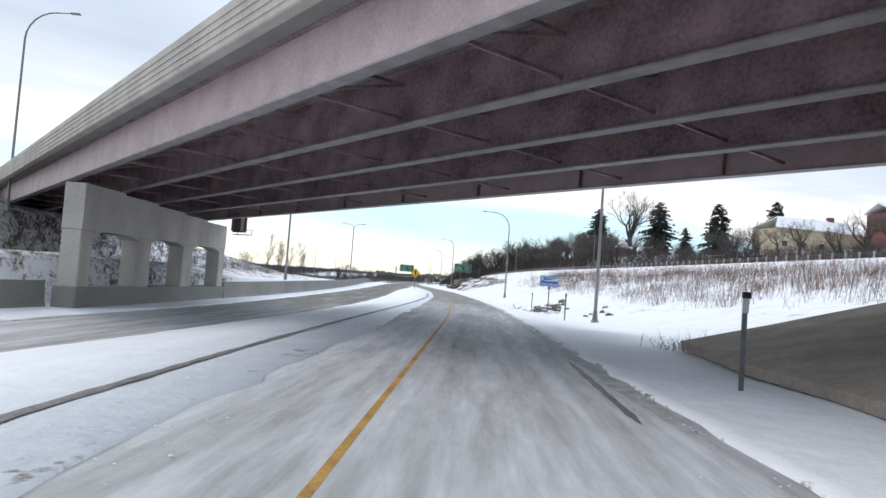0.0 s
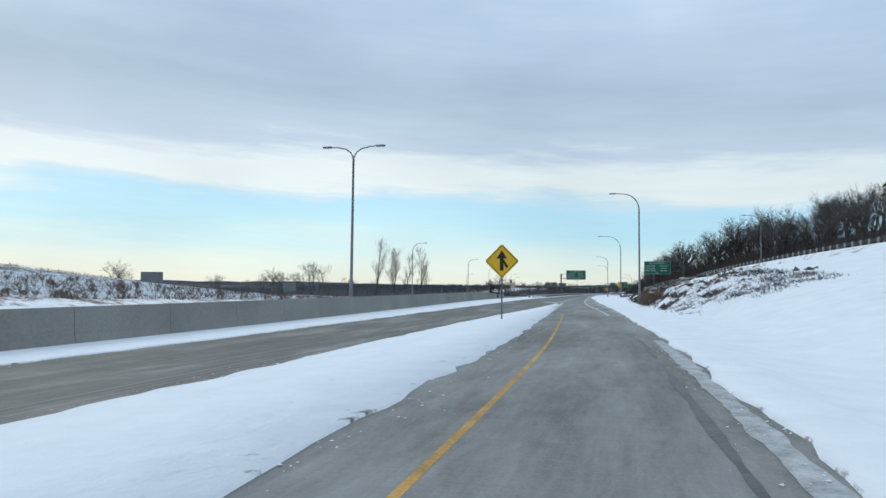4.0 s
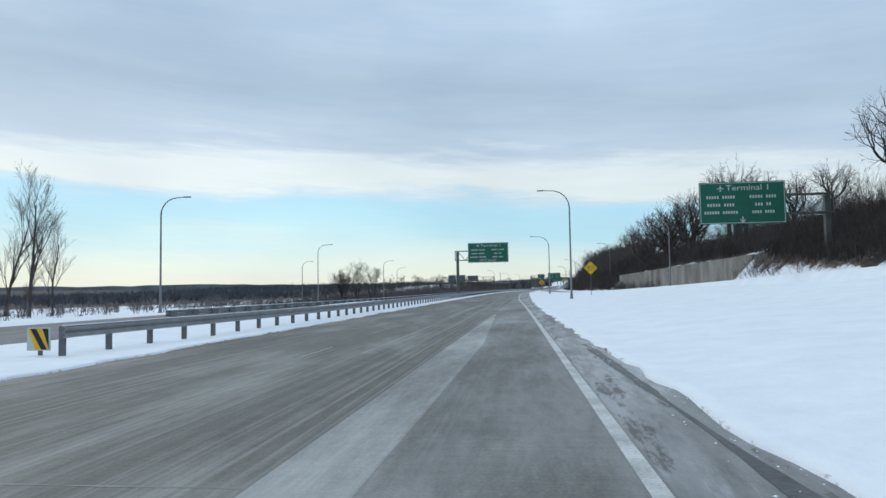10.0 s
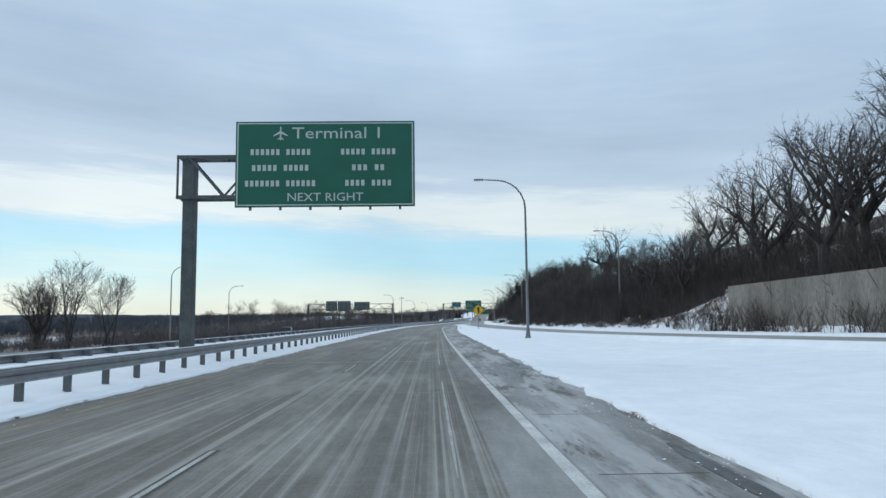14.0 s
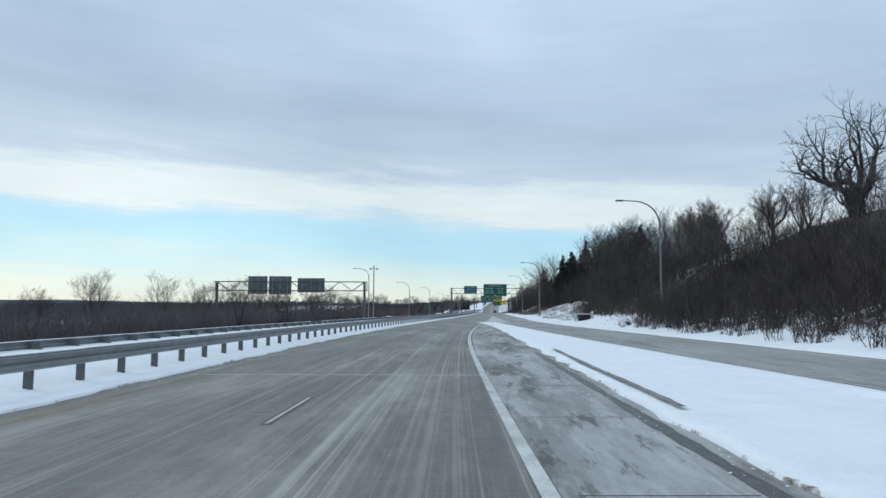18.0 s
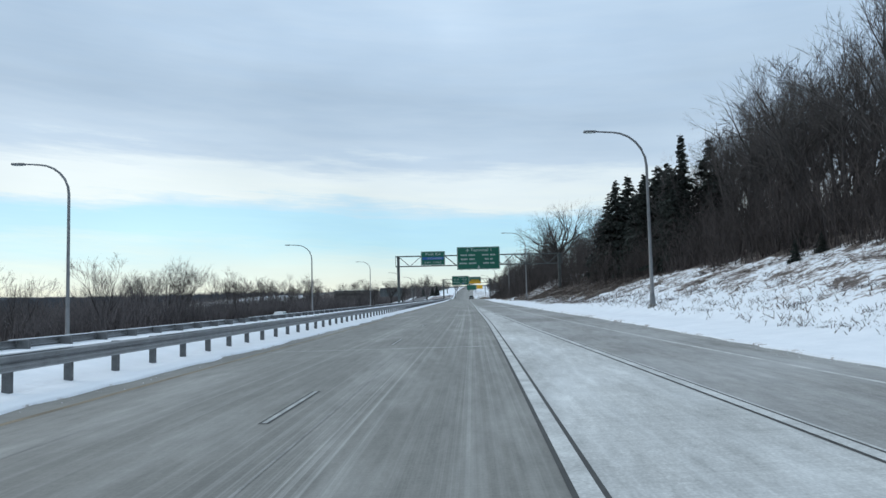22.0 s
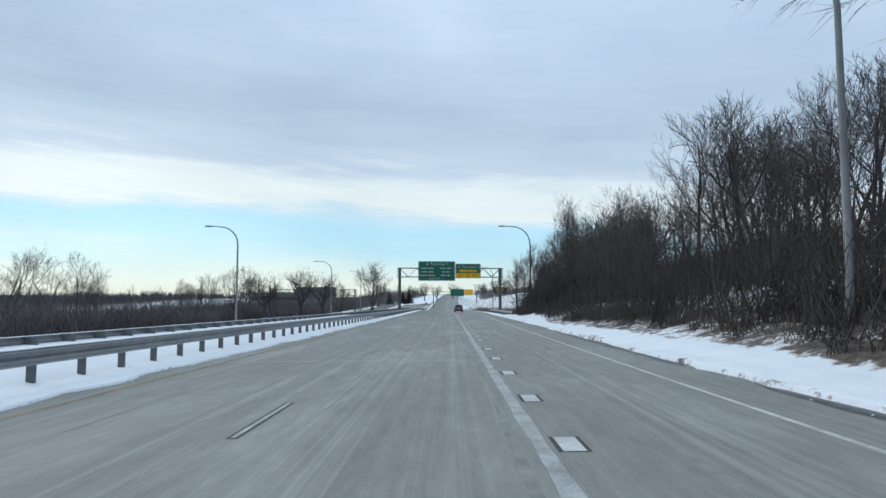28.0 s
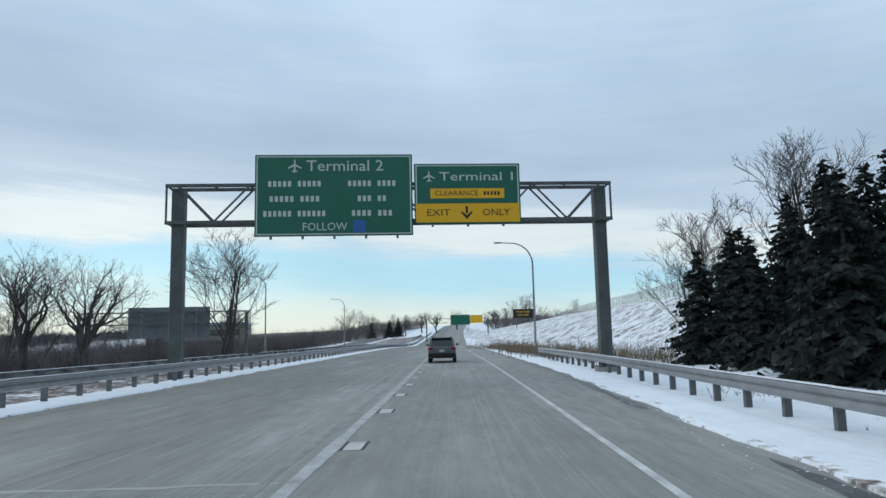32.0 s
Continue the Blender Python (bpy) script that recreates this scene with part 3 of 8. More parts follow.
# the lie of the land right of the road: stations along y, each with pairs of x and height
HILL = [
    (-150, [(-10, 0), (8, 0.5), (30, 5.5), (60, 6.3), (100, 14), (300, 20), (2500, 40)]),
    (0, [(-2, 0), (2, 0.2), (7, 0.5), (24, 5.0), (44, 6.1), (80, 11), (300, 22), (2500, 40)]),
    (60, [(1.3, 0), (6, -0.5), (11, 0.0), (20, 2.3), (34, 5.7), (46, 6.3), (88, 13), (300, 24), (2500, 40)]),
    (130, [(1.6, 0), (6, -0.4), (9.5, 0.4), (20, 3.4), (30, 5.8), (39, 6.3), (88, 15), (300, 26), (2500, 40)]),
    (175, [(0.1, 0), (1.8, -0.1), (3.2, 0.3), (10.5, 3.6), (25, 5.9), (36, 6.2), (80, 16), (300, 26), (2500, 40)]),
    (215, [(-1.7, 0), (0.6, 0.0), (3.0, 0.5), (9, 3.3), (21, 5.3), (30, 5.9), (60, 15), (300, 26), (2500, 40)]),
    (240, [(-2.4, 0), (0.6, 0.2), (4.4, 0.9), (9.5, 2.7), (19, 4.5), (28, 5.2), (60, 15), (300, 26), (2500, 40)]),
    (265, [(-3.2, 0), (0, 0.45), (8, 1.15), (17, 3.1), (25, 4.1), (31, 8), (60, 17), (300, 26), (2500, 40)]),
    (305, [(-4.2, 0), (0, 0.2), (7, 0.6), (15, 1.9), (22, 2.4), (30, 7.5), (60, 17), (300, 26), (2500, 40)]),
    (350, [(-4.6, 0), (0, 0.1), (7, 0.7), (11, 1.4), (17.5, 1.5), (20.4, 1.7), (21.2, 5.2), (60, 17), (300, 26), (2500, 40)]),
    (400, [(-4.5, 0), (0, 0), (6.5, 0.35), (13.2, 0.45), (17.2, 0.6), (18.0, 4.6), (60, 17), (300, 26), (2500, 40)]),
    (420, [(-4.5, 0), (0, 0), (6, 0.15), (12, 0.2), (16, 0.8), (22, 3.6), (60, 17), (300, 26), (2500, 40)]),
    (500, [(-2.8, 0), (0, 0.05), (8, 0.0), (10.5, 0.3), (15, 1.7), (34, 11), (60, 17), (300, 26), (2500, 40)]),
    (550, [(0, 0), (7.4, 0), (10.5, 0.35), (17, 1.6), (26, 7.2), (36, 11.5), (60, 17), (300, 26), (2500, 40)]),
    (600, [(10, 0), (13.5, 0.3), (19, 2.6), (31, 6.8), (60, 15), (300, 26), (2500, 40)]),
    (660, [(14.5, 0), (18, 0.3), (30, 4.2), (60, 13), (300, 24), (2500, 40)]),
    (720, [(19.6, 0), (22.5, 0.3), (32, 4.6), (60, 12), (300, 22), (2500, 40)]),
    (780, [(25, 0), (28, 0.3), (38, 3.4), (60, 9), (300, 20), (2500, 40)]),
    (840, [(30.5, 0), (34, -0.1), (40, -0.2), (48, 0.6), (62, 3.4), (80, 7), (300, 18), (2500, 40)]),
    (900, [(36, 0), (39, -0.3), (48, -0.2), (60, 6.4), (78, 8.0), (300, 12), (2500, 40)]),
    (1000, [(43, 0), (52, 0), (66, 6.3), (78, 8.2), (88, 8.6), (300, 12), (2500, 40)]),
    (1200, [(61, 3.5), (70, 3.6), (98, 7.5), (300, 14), (2500, 40)]),
    (1500, [(95, 14), (120, 15), (300, 18), (2500, 40)]),
]
LAND = [
    (-150, [(-2500, 25), (-600, 6), (-120, 10), (-60, 9.5), (-26, 0.9), (-20, 0.6)]),
    (60, [(-2500, 25), (-600, 6), (-120, 13), (-62, 12.4), (-34, 3.0), (-24, 0.9), (-21, 0.7)]),
    (120, [(-2500, 25), (-600, 4), (-120, 8.8), (-60, 8.0), (-32, 2.2), (-24, 0.8), (-21, 0.7)]),
    (180, [(-2500, -4), (-600, 0), (-150, 1.5), (-70, 2.0), (-40, 0.9), (-22, 0.3)]),
    (240, [(-2500, -4), (-600, -3), (-150, -1.0), (-70, -0.4), (-35, 0.0), (-20, 0.05)]),
    (300, [(-2500, -4), (-600, -3), (-150, -1.5), (-70, -1.0), (-45, -0.4), (-20, -0.1), (-16, 0.03)]),
    (400, [(-2500, -4), (-600, -4), (-150, -2.5), (-70, -1.6), (-48, -0.9), (-25, -0.4), (-17, -0.1), (-15.4, 0.03)]),
    (600, [(-2500, -4), (-600, -6), (-150, -4.5), (-60, -3.2), (-44, -2.3), (-22, -1.7), (-9, -0.5), (-5, 0.03)]),
    (860, [(-2500, -4), (-600, -6), (-150, -5), (-40, -3.2), (-22, -2.2), (-1, -1.6), (12, -0.5), (16.5, 0.03)]),
    (1000, [(-2500, -4), (-600, -6), (-150, -5), (-30, -3.0), (-10, -2.2), (12, -1.5), (22, -0.5), (27, 0.03)]),
    (1200, [(-2500, 25), (-600, -4), (-100, 0), (0, 1.0), (40, 3.4), (45.5, 3.9)]),
    (1500, [(-2500, 25), (-600, 5), (0, 10), (79, 13.9)]),
]


def lie(stations, x, y):
    """Height from a table of stations, at arrays of x for one y."""
    ys = [s[0] for s in stations]
    i = int(np.clip(np.searchsorted(ys, y) - 1, 0, len(ys) - 2))
    w = np.clip((y - ys[i]) / (ys[i + 1] - ys[i]), 0, 1)
    a, b = (np.interp(x, *np.array(stations[k][1], float).T) for k in (i, i + 1))
    return a * (1 - w) + b * w


def bumpy(x, y, s):
    return noise.noise(Vector((x * s, y * s, 0.3)))


def height(x, y):
    """Ground height beside the roads."""
    if x > float(RE(y)):
        return float(lie(HILL, np.array([x]), y)[0])
    return float(lie(LAND, np.array([x]), y)[0])


def sheet(name, rows, material, label, category, bare=None, uvs=None, kind="structure", smooth=True, parent=None):
    """A grid mesh from rows of equal length."""
    r, c = len(rows), len(rows[0])
    me = bpy.data.meshes.new(name)
    verts = [p for row in rows for p in row]
    faces = [(i * c + j, i * c + j + 1, (i + 1) * c + j + 1, (i + 1) * c + j) for i in range(r - 1) for j in range(c - 1)]
    me.from_pydata(verts, [], faces)
    if bare is not None:
        layer = me.attributes.new("bare", "FLOAT", "POINT")
        layer.data.foreach_set("value", [v for row in bare for v in row])
    if uvs is not None:
        uv = me.uv_layers.new(name="UVMap")
        flat = [u for row in uvs for u in row]
        idx = np.zeros(len(me.loops), int)
        me.loops.foreach_get("vertex_index", idx)
        uv.data.foreach_set("uv", np.array(flat, float)[idx].ravel())
    me.validate()
    ob = part(name, me, material, parent, smooth=smooth)
    if parent is None:
        tagged(ob, label, category, kind=kind)
    return ob


# ---- ground: one sheet to the horizon ----
def ground():
    ys = np.concatenate([[-2500, -1200, -600, -300, -150, -100, -70, -50, -35, -25], np.arange(-18, 60, 1.0), np.arange(60, 900, 0.75),
                         np.arange(900, 1100, 4.0), np.arange(1100, 1500, 20.0), [1500, 1700, 2000, 2600, 3500]])
    rows, bare = [], []
    for y in ys:
        yc = float(np.clip(y, -150, 1500))
        d, gl, gr, re, ul, ur, oc = (float(f(yc)) for f in (D, GL, GR, RE, lambda v: UL(np.array(v)), UR, OC))
        ul -= float(np.interp(yc, [530, 550, 562], [0.0, 0.32, 0.55]))
        n1, n2, n3, n4 = (0.35 * bumpy(k * 7.7, y, 0.55) + 0.2 * bumpy(k * 3.1, y, 1.9) for k in (1, 2, 3, 4))
        lft = d - 4.4 + n1 * 0.7
        zm, uz, oz = float(ZM(yc)), float(UZ(yc)), float(OZ(yc))
        gore = yc < 213 and gr > gl + 0.1
        isle = yc < 566
        right = re + n4 * 0.6 if isle else ur + n3 * 0.6
        xs, zs, bs = [], [], []
        edge = 1.9 if 36 < yc < 62 else 0.1
        far = [-2500, -1500, -900, -500, -250, -160, -120, -95, -80]
        near = sorted(set([oc - 14, oc - 6.4, oc - 6.2, oc + 6.2, oc + 6.4, oc + 10] + [lft - k for k in (7.5, 5, 3.2, 2.0, 1.2, 0.5, 0.15)] + ([float(BAR(yc)) - edge - 0.31, float(BAR(yc)) - edge + 0.02] if yc < 248 else [lft - 9.0, lft - 9.4])))
        left = [min(v, lft - 40) for v in far[:-1]] + near
        for x in sorted(left):
            z = float(lie(LAND, np.array([x]), yc)[0]) + (0.08 * bumpy(x, y, 0.3) if x < lft - 1 else 0)
            if yc < 248:
                z = max(z, 0) if x < float(BAR(yc)) - edge - 0.15 else zm + 0.05
            elif x > lft - 1.3:
                z = zm + 0.06
            elif 285 < yc < 1180 and x > lft - 7.6:  # snow thrown up between the two rails
                z = max(z, zm + float(np.interp(lft - x, [1.3, 2.0, 3.1, 4.7, 5.4, 7.6], [0.07, 0.2, 0.48, 0.6, 0.5, 0.05])) * float(np.clip((yc - 285) / 25, 0, 1) * np.clip((845 - yc) / 40, 0.15, 1)))
            if abs(x - oc) < 6.3:
                z = oz - 0.25
            xs.append(x), zs.append(z)
            b = -0.5 if x > d - 22 else -0.15
            if x < -22 and x < float(BAR(yc)) - 0.3 and yc < 200:
                b = 0.48 if x < -28 else 0.42
            if 815 < yc < 1150 and oc + 6.5 < x < lft - 1.6:
                b = 0.62
            if 420 < yc and x < oc - 10:
                b = 0.75 if x > -110 else 0.2 if x > -240 else 1.1
            bs.append(b)
        for x, z in ((lft, zm + 0.03), (lft + 0.05, zm - 0.15)):
            xs.append(x), zs.append(z), bs.append(0.3)
        if gore:
            a, b = gl + n2 * 0.6 * min(1.0, (gr - gl)), gr + n3 * 0.6 * min(1.0, (gr - gl))
            low = float(np.clip((213 - yc) / 55, 0.1, 1))
            for k, (x, z) in enumerate(((a - 0.05, zm - 0.15), (a, zm + 0.03 * low), (a + 0.25 * (b - a), zm * 0.7 + 0.14 * low), (a + 0.6 * (b - a), zm * 0.3 + (0.16 + 0.06 * n1) * low), (b, 0.04 * low + 0.004), (b + 0.05, -0.15))):
                xs.append(x), zs.append(z), bs.append((0.25, -0.2, -0.25, -0.12, 0.18, 0.4)[k] + (0.3 if yc > 172 else 0.0))
        else:
            for k in range(6):
                xs.append(lft + 0.1 + k * 0.1), zs.append(zm - 0.2), bs.append(-0.6)
        xs.append(right - 0.05), zs.append((0 if isle else zm) - 0.15), bs.append(0.45)
        offs = [0, 0.35, 1.0, 1.7, 2.5, 3.3, 4.1, 4.9, 5.6, 6.3, 7.0, 7.7, 8.4, 9.2, 10, 11, 12, 13, 14, 15, 16.2, 17.5, 18.7, 20, 21.5, 23, 26, 30, 35, 41, 48, 56, 68, 90, 140, 260, 700, 2400]
        cols = [right + o for o in offs] + ([ul - 2.8, ul - 1.8, ul - 0.95, ul - 0.45, ul - 0.12, ul + 0.05, ur - 0.05, ur + 0.25, ur + 3.55, ur + 4.0] if isle else [right + o for o in (0.2, 0.8, 1.3, 1.7, 2.2, 2.8, 3.9, 4.5, 5.3, 6.7)])
        for x in sorted(cols):
            z = float(lie(HILL, np.array([x]), yc)[0])
            w = np.clip((x - right) / 3.0, 0, 1)
            rough = 0.0
            b = -0.45
            if 140 < yc < 250 and x > 1.5:
                toe = float(np.interp(yc, [140, 165, 190, 215, 240, 250], [4.2, 2.9, 2.3, 2.7, 4.2, 5.0]))
                t = np.clip((x - toe) / 1.6, 0, 1) * np.clip((250 - yc) / 15, 0, 1) * np.clip((yc - 140) / 20, 0, 1)
                b = -0.45 + (0.82 if yc < 178 else 1.1) * t - 0.35 * float(np.clip((x - 10.0) / 3.0, 0, 1))
                rough = 1.0 * t * float(np.clip((12.0 - x) / 4.5, 0.12, 1))
            elif yc <= 160 and x > 12:
                b, rough = 0.2, 0.2
            elif yc > 408 and x > ur + 1.5:
                t = np.clip((x - ur - (0.8 if 728 < yc < 785 else 2.6 if 790 < yc < 835 else 1.5 if 735 < yc < 791 else 1.2 if 445 < yc < 528 else 2.3)) / (1.2 if yc < 450 else 3.2 if yc < 528 else 7 if yc < 560 else 4.5 if yc < 690 else 1.6), 0, 1)
                b, rough = -0.4 + 0.92 * t, 0.3 * t
                if 440 < yc < 545 and x > ur + 8:
                    b += 0.35
                # brown mottling of the slope, raised further to paint in shade from the trees
                if 560 < yc < 700:
                    b = min(b, 0.46) if x < ur + 12 and yc < 640 else b + 0.3 * float(np.clip((x - ur - 3.0) / 2.5, 0, 1))
            elif x > ur + (0.8 if 300 < yc < 346 else 4):
                b, rough = 0.6 if yc < 240 else 0.85, 0.3
            if 752 < yc < 815 and x > ur + float(np.interp(yc, [752, 785, 800], [1.4, 1.4, 2.6])):
                b, rough = 0.56 if x < ur + 6 else 0.4, 0.3
            if yc > 838 and x > ur + 3:
                b = 0.28 if x > 45 else -0.1
            z += w * (0.10 * bumpy(x, y, 0.25) + 0.6 * rough * bumpy(x, y, 0.45) + 0.5 * rough * bumpy(x + 9, y + 0.6 * x, 0.9) + 0.45 * rough * bumpy(x, y + 5, 1.9))
            if 735 < yc < 752 and x > ur + 2.0:
                b += 0.15
            if yc > 870 and 50 < x < 75:
                b = 0.42
            if x - right < 0.2:
                b = 0.3
            z = max(z, (0 if isle else zm) + 0.04) if x < right + 1.4 else z
            walled = 345 < yc < 422
            if walled and ur + 0.2 < x < ur + 3.8:
                z = uz + 0.15 + 0.12 * bumpy(x, y, 0.8)
            elif walled and ur + 3.8 < x < ur + 9:
                z = max(z, uz + 3.5)
            elif 421 < yc < 448 and ur + 2.5 < x < ur + 9:
                z = max(z, uz + (3.5 - 0.14 * (yc - 422)) * float(np.clip((x - ur - 2.5) / 2.2, 0, 1)))
            if 565 < yc < 567 and x < ur + 0.35:
                z = -0.3
            elif isle and ul - 0.1 < x < ur + 0.1:
                z = uz - 0.3
            elif isle and ul - 0.5 < x < ul:
                z = uz + 0.05
            elif isle and yc < 268 and ul - 2.9 < x < ul - 0.9:  # berm under the bank rail
                z = uz + 0.08 + 0.5 * float(np.clip((266 - yc) / 16, 0, 1))
            elif isle and x < ul + 0.4 and x > ul - 3:
                z = min(z, uz + 0.08)
            elif isle and ur - 0.3 < x < ur + 1:
                z = max(uz + 0.08, min(z, uz + 0.4))
            xs.append(x), zs.append(z), bs.append(b)
        rows.append([(x, float(y), z) for x, z in zip(xs, zs)])
        bare.append(bs)
    sheet("ground", rows, GROUND, "snow-covered verges, median and wooded hillside with bare patches", "ground", bare)


def strip(name, left, right, zf, y0, y1, material, label="", category="road", lift=0.0, step=4.0, cols=2, parent=None, kind="structure", offset=0.0):
    """A strip of surface between two lines that run along y."""
    ys = np.arange(y0, y1 + step * 0.5, step)
    rows, uvs = [], []
    for y in ys:
        a, b = float(left(y)), float(right(y))
        z = float(zf(y)) + lift
        ref = float(D(y)) + offset
        rows.append([(a + (b - a) * k / (cols - 1), float(y), z) for k in range(cols)])
        uvs.append([(a + (b - a) * k / (cols - 1) - ref, float(y)) for k in range(cols)])
    return sheet(name, rows, material, label, category, uvs=uvs, smooth=False, parent=parent, kind=kind)


ZERO = lambda y: 0.0
ground()
strip("road_mainline", lambda y: D(y) - 5.2, lambda y: max(D(y) + 4.2, GL(y) + 0.4) if y < 228 else max(D(y) + 3.8, EDGE(y) + 0.12), ZM, -150, 1500, ROAD,
      "two-lane worn grey concrete highway streaked with road salt", cols=4)
strip("road_entrance_ramp", lambda y: GR(y) - 0.6 if y < 205 else np.interp(y, [205, 240], [GR(205.0) - 0.6, D(240.0) + 3.5]) if y < 240 else D(y) + 3.5, lambda y: EDGE(y) + 0.12 if y > 160 else np.interp(y, [150, 160], [RE(150.0) + 0.5, EDGE(160.0) + 0.12]) if y > 150 else RE(y) + 0.5, ZERO, -150, 400, RAMPROAD,
      "single-lane concrete entrance ramp dusted with snow", lift=0.0025, cols=3)
strip("road_shoulder", lambda y: EDGE(y) + 0.1 if y > 160 else np.interp(y, [150, 160], [RE(150.0) + 0.48, EDGE(160.0) + 0.1]), lambda y: RE(y) + 0.6 if y < 556 else GOREL(y) + 0.2, ZERO, 150, 562, SHOULDER,
      "paved shoulder with patches of thin wind-blown snow", lift=0.0018, cols=3)
strip("road_gore", lambda y: EDGE(y) + 0.1, lambda y: GOREL(y) + 0.2, ZERO, 562, 690, GOREP, "pale frosted paving between the two gore lines", lift=0.0018, cols=3)
strip("road_second_ramp", lambda y: UL(np.array(y)) - 0.15 - np.interp(y, [530, 550, 562], [0.0, 0.4, 0.7]) if y < 566 else GOREL(y) - 0.1, lambda y: UR(y) + 0.3, UZ, -150, 700, RAMPB,
      "dark grey concrete entrance ramp that joins from the hillside", lift=0.001, cols=3)
strip("road_auxiliary_lane", lambda y: EDGE(y) + 0.12, lambda y: UR(y) + 0.4, ZM, 688, 1500, ROAD, "concrete exit lane beside the highway", lift=0.002, cols=3)
strip("road_opposite", lambda y: OC(y) - 5.6, lambda y: OC(y) + 5.6, OZ, -150, 1500, FARROAD, "opposite carriageway of grey paving", cols=2)

# ---- painted lines ----
def line(name, centre, width, y0, y1, material, lift=0.0045, step=3.0, zf=ZM, label="", category="road marking"):
    return strip(name, lambda y: centre(y) - width / 2, lambda y: centre(y) + width / 2, zf, y0, y1, material, label, category, lift, step)


line("trim_edge_line", EDGE, 0.17, 152, 500, WHITE, zf=ZERO, label="white edge line along the merging lane")
line("trim_gore_line", EDGE, 0.31, 498, 690, BLACKSEAL, 0.0045, zf=ZERO, label="black contrast band under the wide white line")
line("trim_gore_line", EDGE, 0.2, 498, 690, WHITE, 0.0065, zf=ZERO, label="wide white line at the end of the gore")
line("trim_gore_line", GOREL, 0.29, 552, 684, BLACKSEAL, 0.0053, zf=ZERO, label="black contrast band under the second gore line")
line("trim_gore_line", GOREL, 0.18, 552, 684, WHITE, 0.0078, zf=ZERO, label="white line along the joining ramp")
line("trim_ramp_line", lambda y: UL(np.array(y)) + 0.35 + np.interp(y, [530, 552], [0.0, 0.45]), 0.27, 440, 552, BLACKSEAL, 0.004, zf=UZ, label="dark edge under the ramp line")
line("trim_ramp_line", lambda y: UL(np.array(y)) + 0.35 + np.interp(y, [530, 552], [0.0, 0.45]), 0.18, 440, 552, WORN, 0.006, zf=UZ, label="worn white line along the second ramp")
line("trim_edge_line", lambda y: AUXR(y) - 0.08, 0.12, 560, 1300, WHITE, 0.0045, label="white edge line of the outer lane")
line("trim_yellow_line", YEL, 0.105, -60, 153, YELLOWP, 0.0045, zf=ZERO, label="yellow edge line of the entrance ramp")
line("trim_yellow_line", lambda y: D(y) - 3.75, 0.13, 250, 1300, FADED, 0.003, label="faded yellow edge line half hidden by salt")

# ---- bridge over the ramp ----
BR0, BRD = Vector((-23.6, 38.1, 0)), Vector((0.597, -0.802, 0.006)).normalized()
BRN = Vector((0.802, 0.597, -0.019)).normalized()  # from the near to the far edge
GAP = 3.574


def bridge():
    up = BRD.cross(BRN)
    up = up if up.z > 0 else -up
    m = Matrix(((BRD.x, BRN.x, up.x, BR0.x), (BRD.y, BRN.y, up.y, BR0.y), (BRD.z, BRN.z, up.z, 0), (0, 0, 0, 1)))
    ob = thing("highway_bridge", (0, 0, 0), "steel girder bridge with concrete parapet over the ramp", "bridge")
    ob.matrix_basis = m
    zb, dep = 6.17, 1.7
    x0, x1 = -75, 62
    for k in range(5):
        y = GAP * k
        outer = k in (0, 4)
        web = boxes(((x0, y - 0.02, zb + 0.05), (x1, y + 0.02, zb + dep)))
        g = part("girder", web, FASCIA if outer else RUST, ob, "mauve painted outer girder" if outer else "rusted inner girder, bounce light put into its colour")
        part("bottom_flange", boxes(((x0, y - 0.22, zb), (x1, y + 0.22, zb + 0.05))), FLANGE, g, "pale flange, bounce light put into its colour")
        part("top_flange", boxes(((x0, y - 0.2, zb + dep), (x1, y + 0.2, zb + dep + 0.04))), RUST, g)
        one = bpy.data.meshes.new("web_stiffener")
        bm = boxes(((0, 0, zb + 0.05), (0.03, 0.18, zb + dep)))
        bm.to_mesh(one)
        bm.free()
        side = -1 if k == 4 else 1
        for xs in np.arange(x0 + 1, x1, 6.4):
            q = part("web_stiffener", one, RUST, g)
            q.matrix_basis = pose(float(xs), y + 0.02 * side, 0, 0, 0, 0 if side > 0 else 180)
    for i, xs in enumerate(np.arange(x0 + 3, x1, 6.4)):
        bm = bmesh.new()
        for k in range(4):
            a, b = GAP * k, GAP * (k + 1)
            bar(bm, (xs, a, zb + 0.3), (xs, b, zb + 0.3), 0.1)
            bar(bm, (xs, a, zb + 1.3), (xs, b, zb + 1.3), 0.1)
            bar(bm, (xs, a, zb + 0.3), (xs, b, zb + 1.3), 0.08)
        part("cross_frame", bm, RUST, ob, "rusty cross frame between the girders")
    w = GAP * 4
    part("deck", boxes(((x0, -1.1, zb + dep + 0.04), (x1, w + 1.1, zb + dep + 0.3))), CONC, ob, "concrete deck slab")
    for y0, y1 in ((-1.15, -0.75), (w + 0.75, w + 1.15)):
        p = part("parapet", boxes(((x0, y0, zb + dep - 0.02), (x1, y1, zb + dep + 1.3)), bevel=0.04), CONCL, ob, "ribbed concrete parapet")
        yy = y0 - 0.03 if y0 < 0 else y1
        for zz in (0.2, 0.45, 0.7, 0.95):
            part("rib", boxes(((x0, yy, zb + dep + zz), (x1, yy + 0.03, zb + dep + zz + 0.1))), CONCL, p)
    return ob


bridge()


